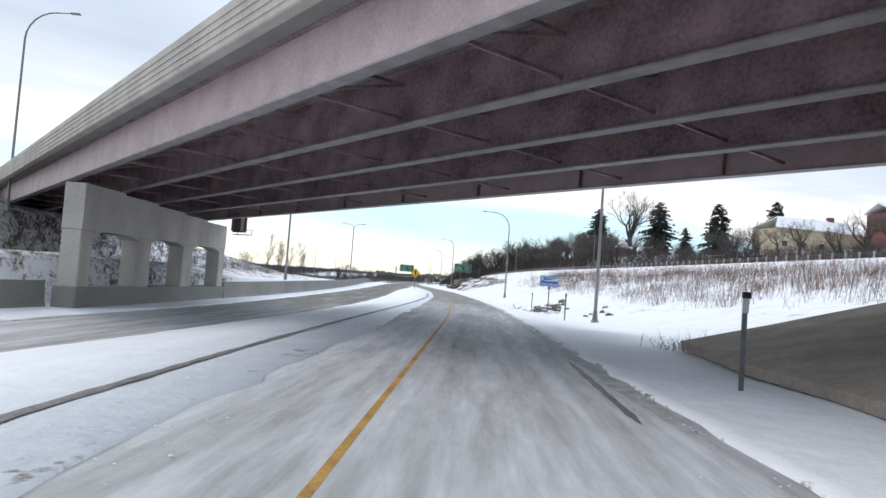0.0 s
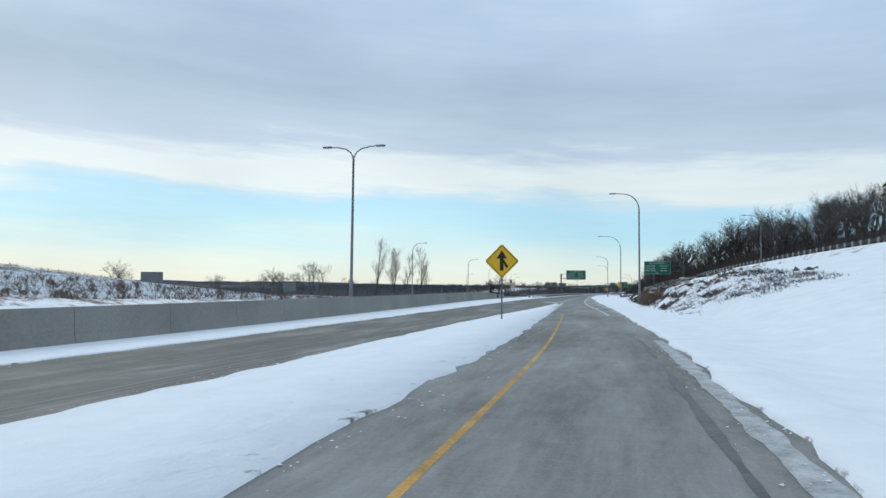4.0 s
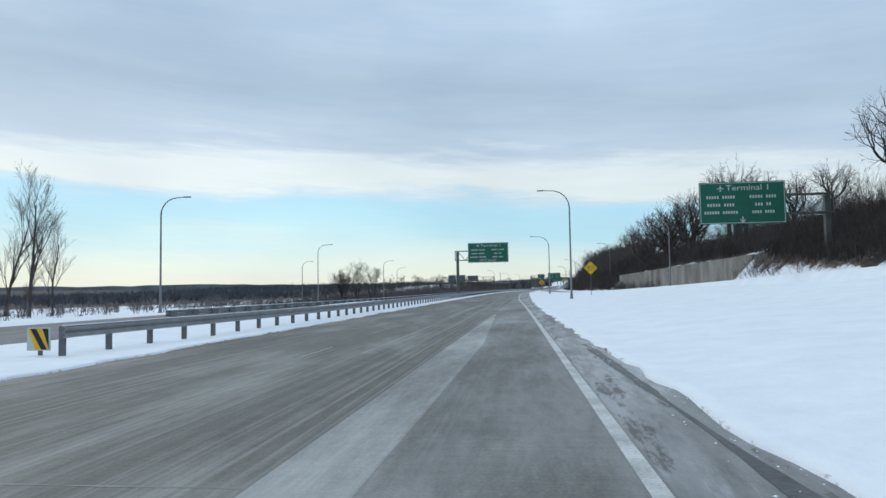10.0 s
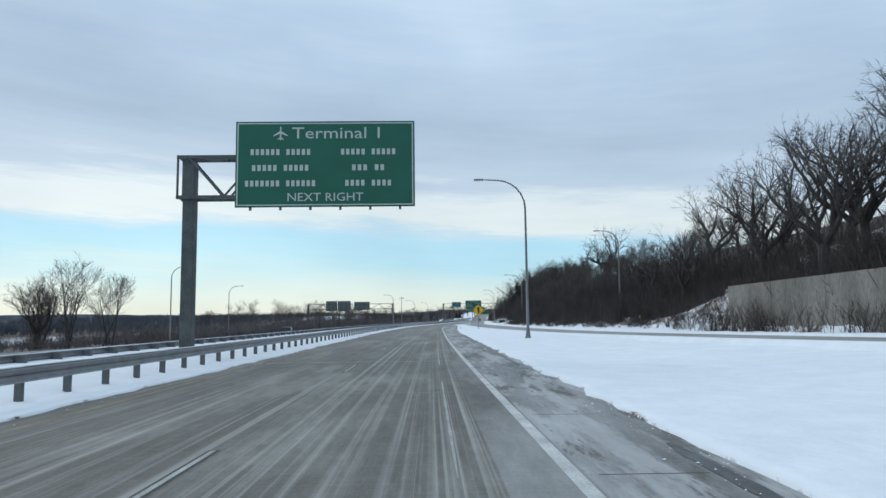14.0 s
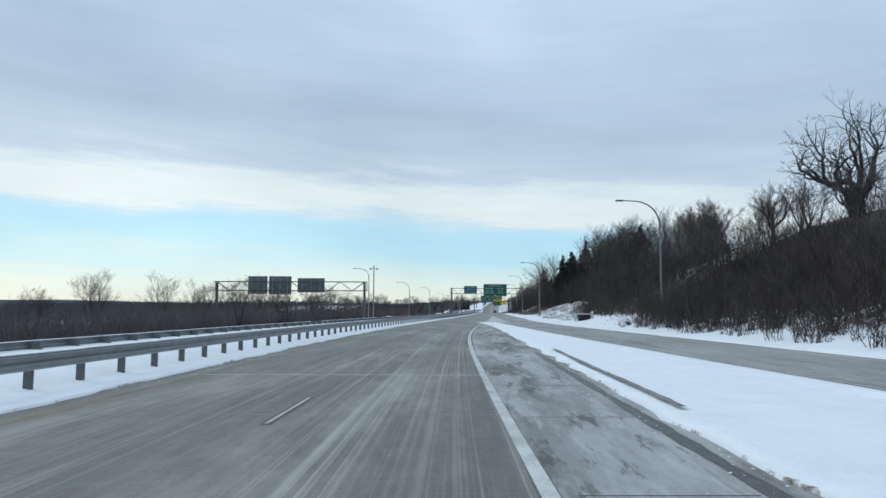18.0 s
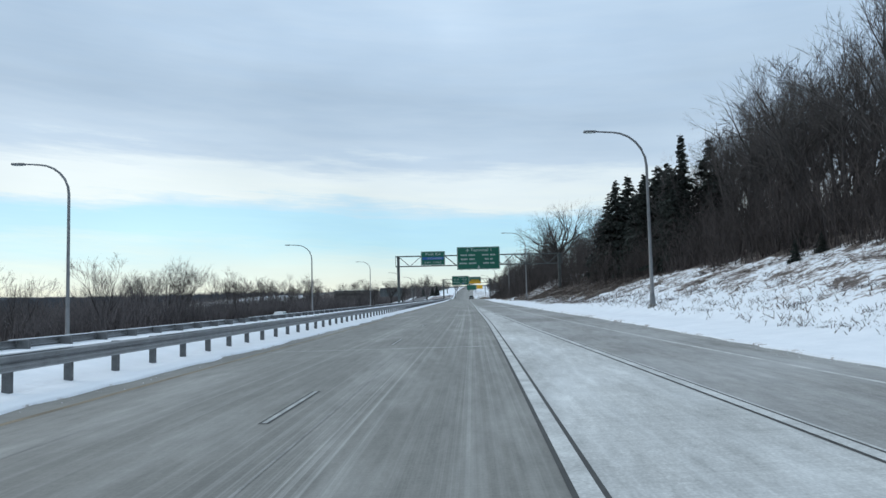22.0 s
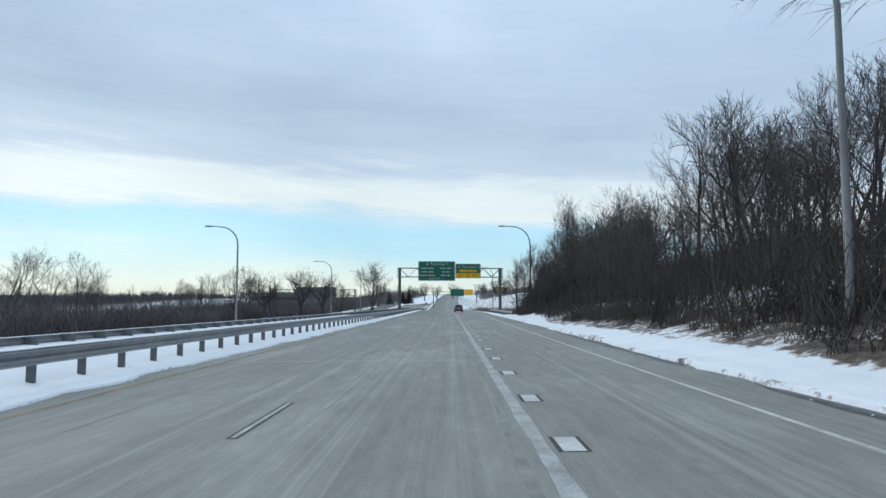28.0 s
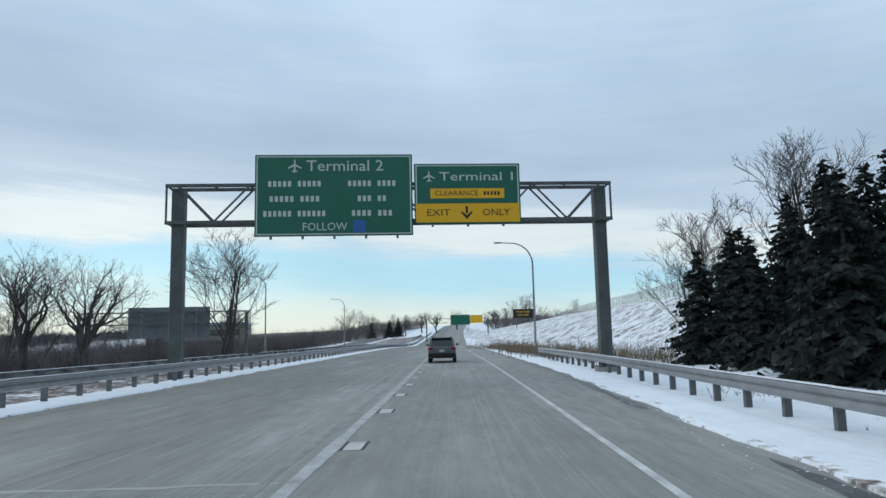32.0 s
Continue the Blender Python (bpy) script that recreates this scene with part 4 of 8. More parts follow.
def pier():
    ob = thing("bridge_pier", (-24.15, 38.1, -1.25), "pale concrete bridge pier with three arched openings", "pier", turn=-4.2)
    L = 21.8
    crown = lambda v: 6.95 - 0.03 * v
    legs = [(0, 1.2), (6.5, 8.3), (13.3, 15.1), (20.6, L)]
    for a, b in legs:
        part("column", boxes(((-0.55, a, 0), (0.55, b, 4.4)), bevel=0.06), CONCL, ob)
    for (a, b), (c, d) in zip(legs, legs[1:]):
        bm = bmesh.new()
        n = 10
        prof = [(b, 4.4)] + [(b + (c - b) * i / n, 4.15 + 0.25 * min(1.0, 1.6 * math.sin(math.pi * i / n))) for i in range(n + 1)] + [(c, 4.4)]
        vs = [[bm.verts.new((x, p[0], p[1])) for p in prof] for x in (-0.54, 0.54)]
        bm.faces.new(vs[0]), bm.faces.new(vs[1][::-1])
        for i in range(len(prof)):
            j = (i + 1) % len(prof)
            bm.faces.new((vs[0][i], vs[0][j], vs[1][j], vs[1][i]))
        bmesh.ops.recalc_face_normals(bm, faces=bm.faces)
        part("arch", bm, CONCL, ob)
    steps = 5
    for k in range(steps):
        a, b = L * k / steps, L * (k + 1) / steps
        part("cap_block", boxes(((-0.57, a, 4.4), (0.57, b, crown((a + b) / 2)))), CONCL, ob)
    part("crash_wall", boxes(((-0.65, -0.2, 0), (0.65, L + 0.2, 1.3)), bevel=0.05), CONC, ob)
    return ob


pier()


# slope paving under the bridge end
def slope_paving():
    rows = []
    for k in range(9):
        row = []
        for j in range(13):
            v, u = -18 + 40 * j / 12, 20 * k / 8
            toe = Vector((float(np.interp(v, [-18, 8, 15, 22.5], [0.0, 1.4, 1.7, 3.2])), v, 0.2))
            p = toe + Vector((0.95, -0.3, 0.3)) * u
            if k == 0:
                p.x += 0.5 * bumpy(v, 3.0, 0.6)
            row.append(tuple(p))
        rows.append(row)
    ob = sheet("slope_paving", rows, SLOPEC, "tan concrete slope paving under the bridge end", "slope paving", smooth=False)
    md = ob.modifiers.new("thick", "SOLIDIFY")
    md.thickness = 0.25


slope_paving()


def bridge_sign():
    """Box of a sign that hangs from the far edge of the bridge, seen from behind."""
    ob = thing("bridge_sign", (-21.6, 61.9, 4.6), "dark back of a sign hung from the bridge edge", "road sign", turn=-36)
    part("sign_panel", boxes(((-0.9, 0.1, 0.2), (0.9, 0.2, 1.9)), bevel=0.02), SIGNBACK, ob)
    for x in (-0.6, 0.6):
        part("bracket", boxes(((x - 0.05, -0.25, 0.3), (x + 0.05, 0.1, 2.6))), RUST, ob)
    part("walkway", boxes(((-1.0, 0.2, 0.0), (1.0, 0.75, 0.06))), STEEL, ob)
    part("rail", boxes(((-1.0, 0.7, 0.06), (-0.95, 0.75, 0.5)), ((0.95, 0.7, 0.06), (1.0, 0.75, 0.5)), ((-0.95, 0.7, 0.45), (0.95, 0.75, 0.5))), STEEL, ob)


bridge_sign()

# ---- barrier wall on the far side of the highway ----
def barrier():
    ob = thing("concrete_barrier", (0, 0, 0), "tall grey concrete median barrier wall stained by water", "barrier")
    ys = list(np.arange(-64.2, 36, 6.0)) + list(np.arange(60.0, 245, 6.0))
    for y in ys:
        y1 = min(y + 5.97, 247)
        xa, xb = (float(BAR(v)) for v in (y, y1))
        za, zb_ = (float(ZM(v)) for v in (y, y1))
        bm = bmesh.new()
        pr = [(-0.28, -0.1), (0.28, -0.1), (0.28, 0.06), (0.2, 0.35), (0.14, 1.42), (-0.14, 1.42), (-0.2, 0.35), (-0.28, 0.06)]
        low = [float(np.interp(v, [232, 246], [1.0, 0.72])) for v in (y, y1)]  # the wall steps down towards its end
        A = [bm.verts.new((xa + p, y, za + q * low[0])) for p, q in pr]
        B = [bm.verts.new((xb + p, y1, zb_ + q * low[1])) for p, q in pr]
        bm.faces.new(A), bm.faces.new(B[::-1])
        for i in range(8):
            j = (i + 1) % 8
            bm.faces.new((A[i], B[i], B[j], A[j]))
        bmesh.ops.recalc_face_normals(bm, faces=bm.faces)
        part("barrier_panel", bm, CONC, ob)
    return ob


barrier()


# ---- guardrails ----
WBEAM = [(0.0, -0.16), (0.08, -0.12), (0.08, -0.06), (0.02, 0.0), (0.08, 0.06), (0.08, 0.12), (0.0, 0.16), (-0.012, 0.155), (0.06, 0.115), (0.06, 0.065),
         (0.0, 0.0), (0.06, -0.065), (0.06, -0.115), (-0.012, -0.155)]


def guardrail(xf, zf, y0, y1, side, label, limit=300, top=0.62, group="", cap_snow=True, spacing=1.905, nom="guardrail", beam=None, stake=None):
    """A W-beam rail along y with blocked-out posts; side: +1 shows its face to +x."""
    ob = thing(nom, (0, 0, 0), label, "guardrail", group)
    ys = np.arange(y0, y1, spacing * 2)
    bm = bmesh.new()
    rings = []
    for y in ys:
        x, z = float(xf(y)), float(zf(y))
        rings.append([bm.verts.new((x + side * p, y, z + top + q)) for p, q in WBEAM])
    n = len(WBEAM)
    for a, b in zip(rings, rings[1:]):
        for i in range(n):
            j = (i + 1) % n
            bm.faces.new((a[i], a[j], b[j], b[i]))
    bm.faces.new(rings[0]), bm.faces.new(rings[-1][::-1])
    bmesh.ops.recalc_face_normals(bm, faces=bm.faces)
    part("rail_beam", bm, beam or STEEL, ob, "corrugated steel beam")
    if cap_snow:
        bm = bmesh.new()
        for a, b in zip(ys, ys[1:]):
            if bumpy(a, 3.3, 0.31) > -0.5:
                bar(bm, (float(xf(a)) + side * 0.0, a, float(zf(a)) + top + 0.175), (float(xf(b)), b, float(zf(b)) + top + 0.168), 0.08, 0.022)
        part("snow_cap", bm, SNOW, ob, "thin crust of snow on the beam")["kind"] = "stuff"
    one = bpy.data.meshes.new("post")
    bm = boxes(((-0.075, -0.055, -0.35), (0.075, 0.055, top + 0.15)))
    bm.to_mesh(one)
    bm.free()
    one.materials.append(stake or POST)
    py = np.arange(y0 + 0.3, y1, spacing)
    rest = bmesh.new()
    for i, y in enumerate(py):
        x, z = float(xf(y)), float(zf(y))
        if i < limit:
            p = part("post", one, None, ob)
            p.location = (x - side * 0.23, y, z)
        else:
            box(rest, (x - side * 0.3, y - 0.055, z - 0.35), (x - side * 0.15, y + 0.055, z + top + 0.15))
    if len(py) > limit:
        r = part("post_rest", rest, POST, ob)
        tagged(r, "further posts of the rail", kind="stuff")
    else:
        rest.free()
    bm = bmesh.new()
    for y in py:
        x, z = float(xf(y)), float(zf(y))
        box(bm, (x - side * 0.16, y - 0.06, z + top - 0.15), (x - side * 0.01, y + 0.06, z + top + 0.15))
    b = part("spacer_rest", bm, POST, ob)
    tagged(b, "blocks between posts and beam", kind="stuff")
    return ob


RAIL = lambda y: D(y) - 5.45 - 1.3 * np.clip((300 - y) / 22, 0, 1) ** 2
guardrail(RAIL, ZM, 276.9, 1180, 1, "long galvanised steel guardrail on posts in snow beside the highway", limit=300)
guardrail(lambda y: RAIL(y) - 3.6 - 3.0 * np.clip((330 - y) / 40, 0, 1), lambda y: ZM(y) - 0.02, 292, 1150, -1, "second guardrail along the far side of the snowy median", limit=300)
guardrail(lambda y: OC(y) + 6.7, lambda y: OZ(y) + 0.05, 330, 560, 1, "grey guardrail along the opposite carriageway", limit=160, cap_snow=False)
guardrail(lambda y: UR(y) + 1.9, lambda y: ZM(y) - 0.1, 825.4, 884, -1, "steel guardrail in front of the spruces beside the exit lane", limit=300)
guardrail(lambda y: UL(np.array(y)) - 1.6, lambda y: UZ(y) - 0.05 + 0.5 * np.clip((266 - y) / 16, 0, 1), 62, 268, 1, "dark weathered guardrail on pale posts above the snowy bank", limit=300, cap_snow=False, beam=DARKRAIL, stake=PALEPOST, top=0.72)


def rail_stub(y0, x, z):
    ob = thing("crash_cushion", (x, y0, z), "grey steel crash cushion at the barrier end", "crash cushion")
    for k in range(3):
        part("beam", boxes(((-0.35, 0, 0.12 + 0.3 * k), (-0.28, 7.4, 0.34 + 0.3 * k))), STEEL, ob)
        part("beam", boxes(((0.28, 0, 0.12 + 0.3 * k), (0.35, 7.4, 0.34 + 0.3 * k))), STEEL, ob)
    for k in range(6):
        part("frame_post", boxes(((-0.3, 0.3 + 1.35 * k, -0.1), (0.3, 0.45 + 1.35 * k, 0.98))), POST, ob)


rail_stub(247.3, -22.6, 0.0)


# ---- street lamps ----
def lamp(x, y, z, h, arm=-1, reach=3.0, group="tall street lamps along the highway", turn=0.0, label="tall grey steel street lamp with a curved arm"):
    ob = thing("street_lamp", (x, y, z), label, "street lamp", group, turn)
    part("base_plate", boxes(((-0.22, -0.22, -0.3), (0.22, 0.22, 0.12)), bevel=0.03), CONC, ob)
    part("base_cover", tube(bmesh.new(), [(0, 0, 0.1), (0, 0, 0.8)], [0.2, 0.14], 10), LAMPST, ob)
    k = min(0.62 * reach, 2.9)
    pts = [(0, 0, 0.7), (0, 0, h * 0.45), (0, 0, h - k)]
    pts += [(arm * k * (1 - math.cos(a)), 0, h - k + k * math.sin(a)) for a in (radians(v) for v in (15, 30, 45, 60, 75, 88))]
    pts.append((arm * (reach - 0.3), 0, h + 0.06))
    rad = [0.125, 0.1, 0.085, 0.08, 0.075, 0.07, 0.065, 0.06, 0.055, 0.045]
    part("pole", tube(bmesh.new(), pts, rad, 10), LAMPST, ob, smooth=True)
    luminaire(ob, arm, reach, h + 0.06)
    return ob


def luminaire(ob, arm, reach, z):
    a, b = sorted((arm * (reach - 0.35), arm * (reach + 0.45)))
    hd = part("luminaire", boxes(((a, -0.17, z - 0.07), (b, 0.17, z + 0.06)), bevel=0.04), LAMPST, ob, "flat LED lamp head")
    part("lens", boxes(((a + 0.12, -0.13, z - 0.085), (b - 0.2, 0.13, z - 0.068))), SIGNWHITE, hd)


def double_lamp(x, y, z, h):
    ob = thing("street_lamp", (x, y, z), "tall street lamp with two arms standing on the barrier", "street lamp", "two-armed lamps on the barrier")
    part("base_cover", tube(bmesh.new(), [(0, 0, -0.2), (0, 0, 0.5)], [0.2, 0.16], 10), LAMPST, ob)
    part("pole", tube(bmesh.new(), [(0, 0, 0.4), (0, 0, h * 0.5), (0, 0, h - 0.9)], [0.14, 0.11, 0.09], 10), LAMPST, ob, smooth=True)
    for s in (-1, 1):
        pts = [(0, 0, h - 0.95), (s * 0.25, 0, h - 0.45), (s * 0.7, 0, h - 0.15), (s * 1.4, 0, h), (s * 2.2, 0, h + 0.05)]
        part("arm", tube(bmesh.new(), pts, [0.07, 0.06, 0.055, 0.05, 0.04], 8), LAMPST, ob, smooth=True)
        luminaire(ob, s, 2.3, h + 0.05)


for x, y, h, r in ((6.95, 48.4, 13.4, 3.6), (8.5, 112, 13.6, 4.0), (3.45, 191, 13.1, 3.1), (2.7, 267.2, 13.7, 4.7), (-0.1, 347, 13.5, 3.5), (0.0, 424, 13.4, 3.9),
                   (13.9, 531.7, 10.8, 3.7), (14.9, 613.5, 11.0, 3.5), (22.5, 702, 12.6, 4.0), (25.65, 745, 10.9, 3.5), (31.0, 812.8, 10.8, 3.5), (39.4, 900, 11.4, 3.5)):
    lamp(x, y, height(x, y), h, -1, r)
for x, y, h in ((-44.1, 258.2, 12.6), (-45.5, 331.8, 12.6), (-51.7, 411, 12.9), (-51.5, 483, 12.6), (-72, 462, 12.5), (-56.5, 534.3, 12.5)):
    lamp(x, y, height(x, y), h, 1)
for x, y, h in ((-21.1, 614.6, 12.0), (-9.0, 742, 11.8), (-2.6, 802.7, 11.2), (2.3, 864.5, 11.4), (5.0, 940, 11.8), (12, 1010, 11.8)):
    lamp(x, y, height(x, y), h, -1)
for x, y, h in ((29.0, 250, 11.0), (42.0, 190, 11.5), (18.6, 463, 11.0), (16.4, 369.7, 10.6)):
    lamp(x, y, height(x, y), h, -1, group="lamps along the second ramp")
lamp(-14.8, 679, height(-14.8, 679), 11.4, -1, 3.6)
lamp(-40.5, 60, height(-40.5, 60) + 0.1, 17.0, 1, 4.0, "lamps along the crossing road")
for x, y in ((-21.25, 83.5), (-21.0, 157.9)):
    double_lamp(x, y, 0.9, 12.6)


# ---- signs ----
def text_mesh(body, size, material, parent, at, width=None, name="lettering"):
    cu = bpy.data.curves.new("text", "FONT")
    cu.body, cu.size, cu.align_x, cu.align_y, cu.extrude = body, size, "CENTER", "CENTER", 0.004
    cu.resolution_u = 2
    ob = bpy.data.objects.new("text", cu)
    me = bpy.data.meshes.new_from_object(ob)
    bpy.data.objects.remove(ob)
    xs = [v.co.x for v in me.vertices]
    s = width / (max(xs) - min(xs)) if width and xs else 1.0
    me.transform(Matrix.Translation(at) @ Matrix.Rotation(radians(90), 4, "X") @ Matrix.Diagonal((s, 1, 1, 1)))
    # one mesh for each character: pieces that overlap across the line belong together
    root = list(range(len(me.vertices)))

    def find(i):
        while root[i] != i:
            root[i] = root[root[i]]
            i = root[i]
        return i

    for e in me.edges:
        root[find(e.vertices[0])] = find(e.vertices[1])
    pieces = {}
    for p in me.polygons:
        pieces.setdefault(find(p.vertices[0]), []).append(tuple(p.vertices))
    spans = []
    for faces in pieces.values():
        xs = [me.vertices[i].co.x for f in faces for i in f]
        spans.append((min(xs), max(xs), faces))
    glyphs = []
    for lo, hi, faces in sorted(spans, key=lambda k: k[0]):
        if glyphs and lo < glyphs[-1][1] - 0.25 * min(hi - lo, glyphs[-1][1] - glyphs[-1][0]):
            glyphs[-1][1] = max(glyphs[-1][1], hi)
            glyphs[-1][2].extend(faces)
        else:
            glyphs.append([lo, hi, list(faces)])
    for lo, hi, faces in glyphs:
        use = sorted({i for f in faces for i in f})
        slot = {i: k for k, i in enumerate(use)}
        one = bpy.data.meshes.new(name)
        one.from_pydata([tuple(me.vertices[i].co) for i in use], [], [tuple(slot[i] for i in f) for f in faces])
        part(name, one, material, parent)


def panel(parent, x0, x1, z0, z1, y=0.0, material=None, back=True, border=True, edge=None):
    p = part("sign_panel", boxes(((x0, y, z0), (x1, y + 0.06, z1)), bevel=0.015), material or GREEN, parent)
    if border:
        bm = bmesh.new()
        t, m = 0.05, 0.07
        for a, b in (((x0 + m, z0 + m), (x1 - m, z0 + m + t)), ((x0 + m, z1 - m - t), (x1 - m, z1 - m)), ((x0 + m, z0 + m + t), (x0 + m + t, z1 - m - t)), ((x1 - m - t, z0 + m + t), (x1 - m, z1 - m - t))):
            box(bm, (a[0], y - 0.008, a[1]), (b[0], y - 0.001, b[1]))
        part("border", bm, edge or SIGNWHITE, p)
    if back:
        n = max(2, int((x1 - x0) / 1.3))
        for k in range(n):
            xx = x0 + (x1 - x0) * (k + 0.5) / n
            part("stiffener", boxes(((xx - 0.05, y + 0.06, z0 - 0.12), (xx + 0.05, y + 0.16, z1))), SIGNBACK, p)
    return p


def bars(parent, rows, material, y=-0.006, name="lettering"):
    """Rows of short bars for writing that is not spelt out: x, z, width, height of each."""
    for x, z, w, h in rows:
        h *= 0.8
        n = max(3, int(w / (h * 0.85)))
        words = [range(n)] if n <= 5 else [range(n // 2), range(n // 2 + 1, n)]
        for k in (k for word in words for k in word):
            part(name, boxes(((x - w / 2 + w * k / n, y - 0.004, z - h / 2), (x - w / 2 + w * (k + 0.62) / n, y + 0.003, z + h / 2))), material, parent)


def plane_mark(parent, x, z, s, material, y=-0.006):
    bm = bmesh.new()
    for shape in ([(0, 1.0), (0.1, 0.85), (0.1, -0.9), (0, -1.0), (-0.1, -0.9), (-0.1, 0.85)], [(-0.95, -0.25), (0.0, 0.35), (0.95, -0.25), (0.95, -0.42), (0.0, 0.0), (-0.95, -0.42)],
                  [(-0.4, -0.95), (0, -0.65), (0.4, -0.95), (0.4, -0.8), (0, -0.45), (-0.4, -0.8)]):
        a = [bm.verts.new((x + s * p, y, z + s * q)) for p, q in shape]
        b = [bm.verts.new((x + s * p, y + 0.004, z + s * q)) for p, q in shape]
        bm.faces.new(a), bm.faces.new(b[::-1])
        for i in range(len(a)):
            j = (i + 1) % len(a)
            bm.faces.new((a[i], b[i], b[j], a[j]))
        y -= 0.002
    bmesh.ops.recalc_face_normals(bm, faces=bm.faces)
    return part("aeroplane_symbol", bm, material, parent)


def down_arrow(parent, x, z, s, material, y=-0.006):
    bm = bmesh.new()
    for shape in ([(-0.16, 0.9), (0.16, 0.9), (0.16, -0.1), (-0.16, -0.1)], [(-0.75, 0.25), (-0.75, -0.05), (0, -0.9), (0.75, -0.05), (0.75, 0.25), (0, -0.35)]):
        a = [bm.verts.new((x + s * p, y, z + s * q)) for p, q in shape]
        b = [bm.verts.new((x + s * p, y + 0.004, z + s * q)) for p, q in shape]
        bm.faces.new(a), bm.faces.new(b[::-1])
        for i in range(len(a)):
            j = (i + 1) % len(a)
            bm.faces.new((a[i], b[i], b[j], a[j]))
        y -= 0.002
    bmesh.ops.recalc_face_normals(bm, faces=bm.faces)
    return part("arrow", bm, material, parent)


def truss(parent, x0, x1, z0, z1, y=0.45, deep=0.9, bays=8):
    for zz, nm in ((z0, "lower_chord"), (z1, "upper_chord")):
        for yy in (y, y + deep):
            part(nm, boxes(((x0 - 0.5, yy - 0.075, zz - 0.075), (x1 + 0.5, yy + 0.075, zz + 0.075)), bevel=0.012), GANTRY, parent)
    w = (x1 - x0) / bays
    for k in range(bays):
        bm = bmesh.new()
        a, b = x0 + k * w, x0 + (k + 1) * w
        za, zb_ = (z0, z1) if k % 2 else (z1, z0)
        for yy in (y, y + deep):
            bar(bm, (a, yy, za), (b, yy, zb_), 0.075)
        bar(bm, (a, y, z1), (a, y + deep, z1), 0.07)
        bar(bm, (a, y, z0), (a, y + deep, z0), 0.07)
        part("brace", bm, GANTRY, parent)
    for a in (x0 - 0.46, x1 + 0.46):  # rectangular end frames
        bm = bmesh.new()
        for yy in (y, y + deep):
            box(bm, (a - 0.035, yy - 0.05, z0 + 0.075), (a + 0.035, yy + 0.05, z1 - 0.075))
        for zz in (z0, z1):
            bar(bm, (a, y + 0.08, zz), (a, y + deep - 0.08, zz), 0.07)
        part("end_frame", bm, GANTRY, parent)


def gantry_post(parent, x, z0, z1, y=0.9, w=0.21):
    post = part("post", boxes(((x - w, y - w, z0), (x + w, y + w, z1 - 0.25)), bevel=0.03), GANTRY, parent)
    part("base_plate", boxes(((x - w - 0.16, y - w - 0.16, z0 + 0.13), (x + w + 0.16, y + w + 0.16, z0 + 0.18))), GANTRY, post)
    for a in (-1, 1):
        for b in (-1, 1):
            part("anchor_bolt", tube(bmesh.new(), [(x + a * (w + 0.1), y + b * (w + 0.1), z0 + 0.1), (x + a * (w + 0.1), y + b * (w + 0.1), z0 + 0.27)], 0.02, 6), STEEL, post)
    part("footing", tube(bmesh.new(), [(x, y, z0 - 0.4), (x, y, z0 + 0.13)], 0.55, 12), CONC, parent)


def airport_sign(p, x0, x1, z0, z1, title, last="", arrow=False, shield=False):
    """Lettering of a terminal sign: its airlines stay plain bars."""
    w, h = x1 - x0, z1 - z0
    cx = (x0 + x1) / 2
    plane_mark(p, x0 + 0.25 * w, z1 - 0.14 * h, 0.085 * h, SIGNWHITE)
    text_mesh(title, 0.19 * h, SIGNWHITE, p, (x0 + 0.57 * w, -0.004, z1 - 0.145 * h), 0.49 * w)
    rows = []
    for k, f in enumerate((0.36, 0.545, 0.725)):
        for side, ww in ((-1, (0.36, 0.34, 0.42)[k]), (1, (0.33, 0.2, 0.28)[k])):
            rows.append((cx + side * 0.245 * w, z1 - f * h, ww * w * 0.95, 0.085 * h))
    bars(p, rows, SIGNWHITE)
    if last:
        text_mesh(last, 0.135 * h, SIGNWHITE, p, (cx - (0.06 * w if shield else 0), -0.004, z0 + 0.11 * h), (0.28 if shield else 0.42) * w)
    if shield:
        part("shield", boxes(((cx + 0.12 * w, -0.012, z0 + 0.04 * h), (cx + 0.2 * w, -0.002, z0 + 0.19 * h)), bevel=0.004), BLUE, p, "small blue route shield")
    if arrow:
        down_arrow(p, cx, z0 + 0.1 * h, 0.085 * h, SIGNWHITE)


# cantilever over the highway
g = thing("cantilever_sign", (0, 395.7, 0), "green overhead airport sign on a steel cantilever in the median", "road sign")
gantry_post(g, -18.85, 0.0, 9.0, 0.5, 0.26)
truss(g, -18.85, -9.5, 7.1, 8.9, 0.15, 0.7, 6)
p = panel(g, -16.75, -8.85, 6.6, 10.45)
airport_sign(p, -16.75, -8.85, 6.6, 10.45, "Terminal 1", "NEXT RIGHT")
# cantilever over the second ramp
g = thing("cantilever_sign", (0, 328, 0), "green overhead airport sign on a cantilever over the second ramp", "road sign")
gantry_post(g, 22.6, 2.6, 10.3, 0.5, 0.26)
truss(g, 12.0, 22.6, 8.2, 10.0, 0.15, 0.7, 6)
p = panel(g, 10.9, 18.75, 7.3, 11.3)
airport_sign(p, 10.9, 18.75, 7.3, 11.3, "Terminal 1", arrow=True)
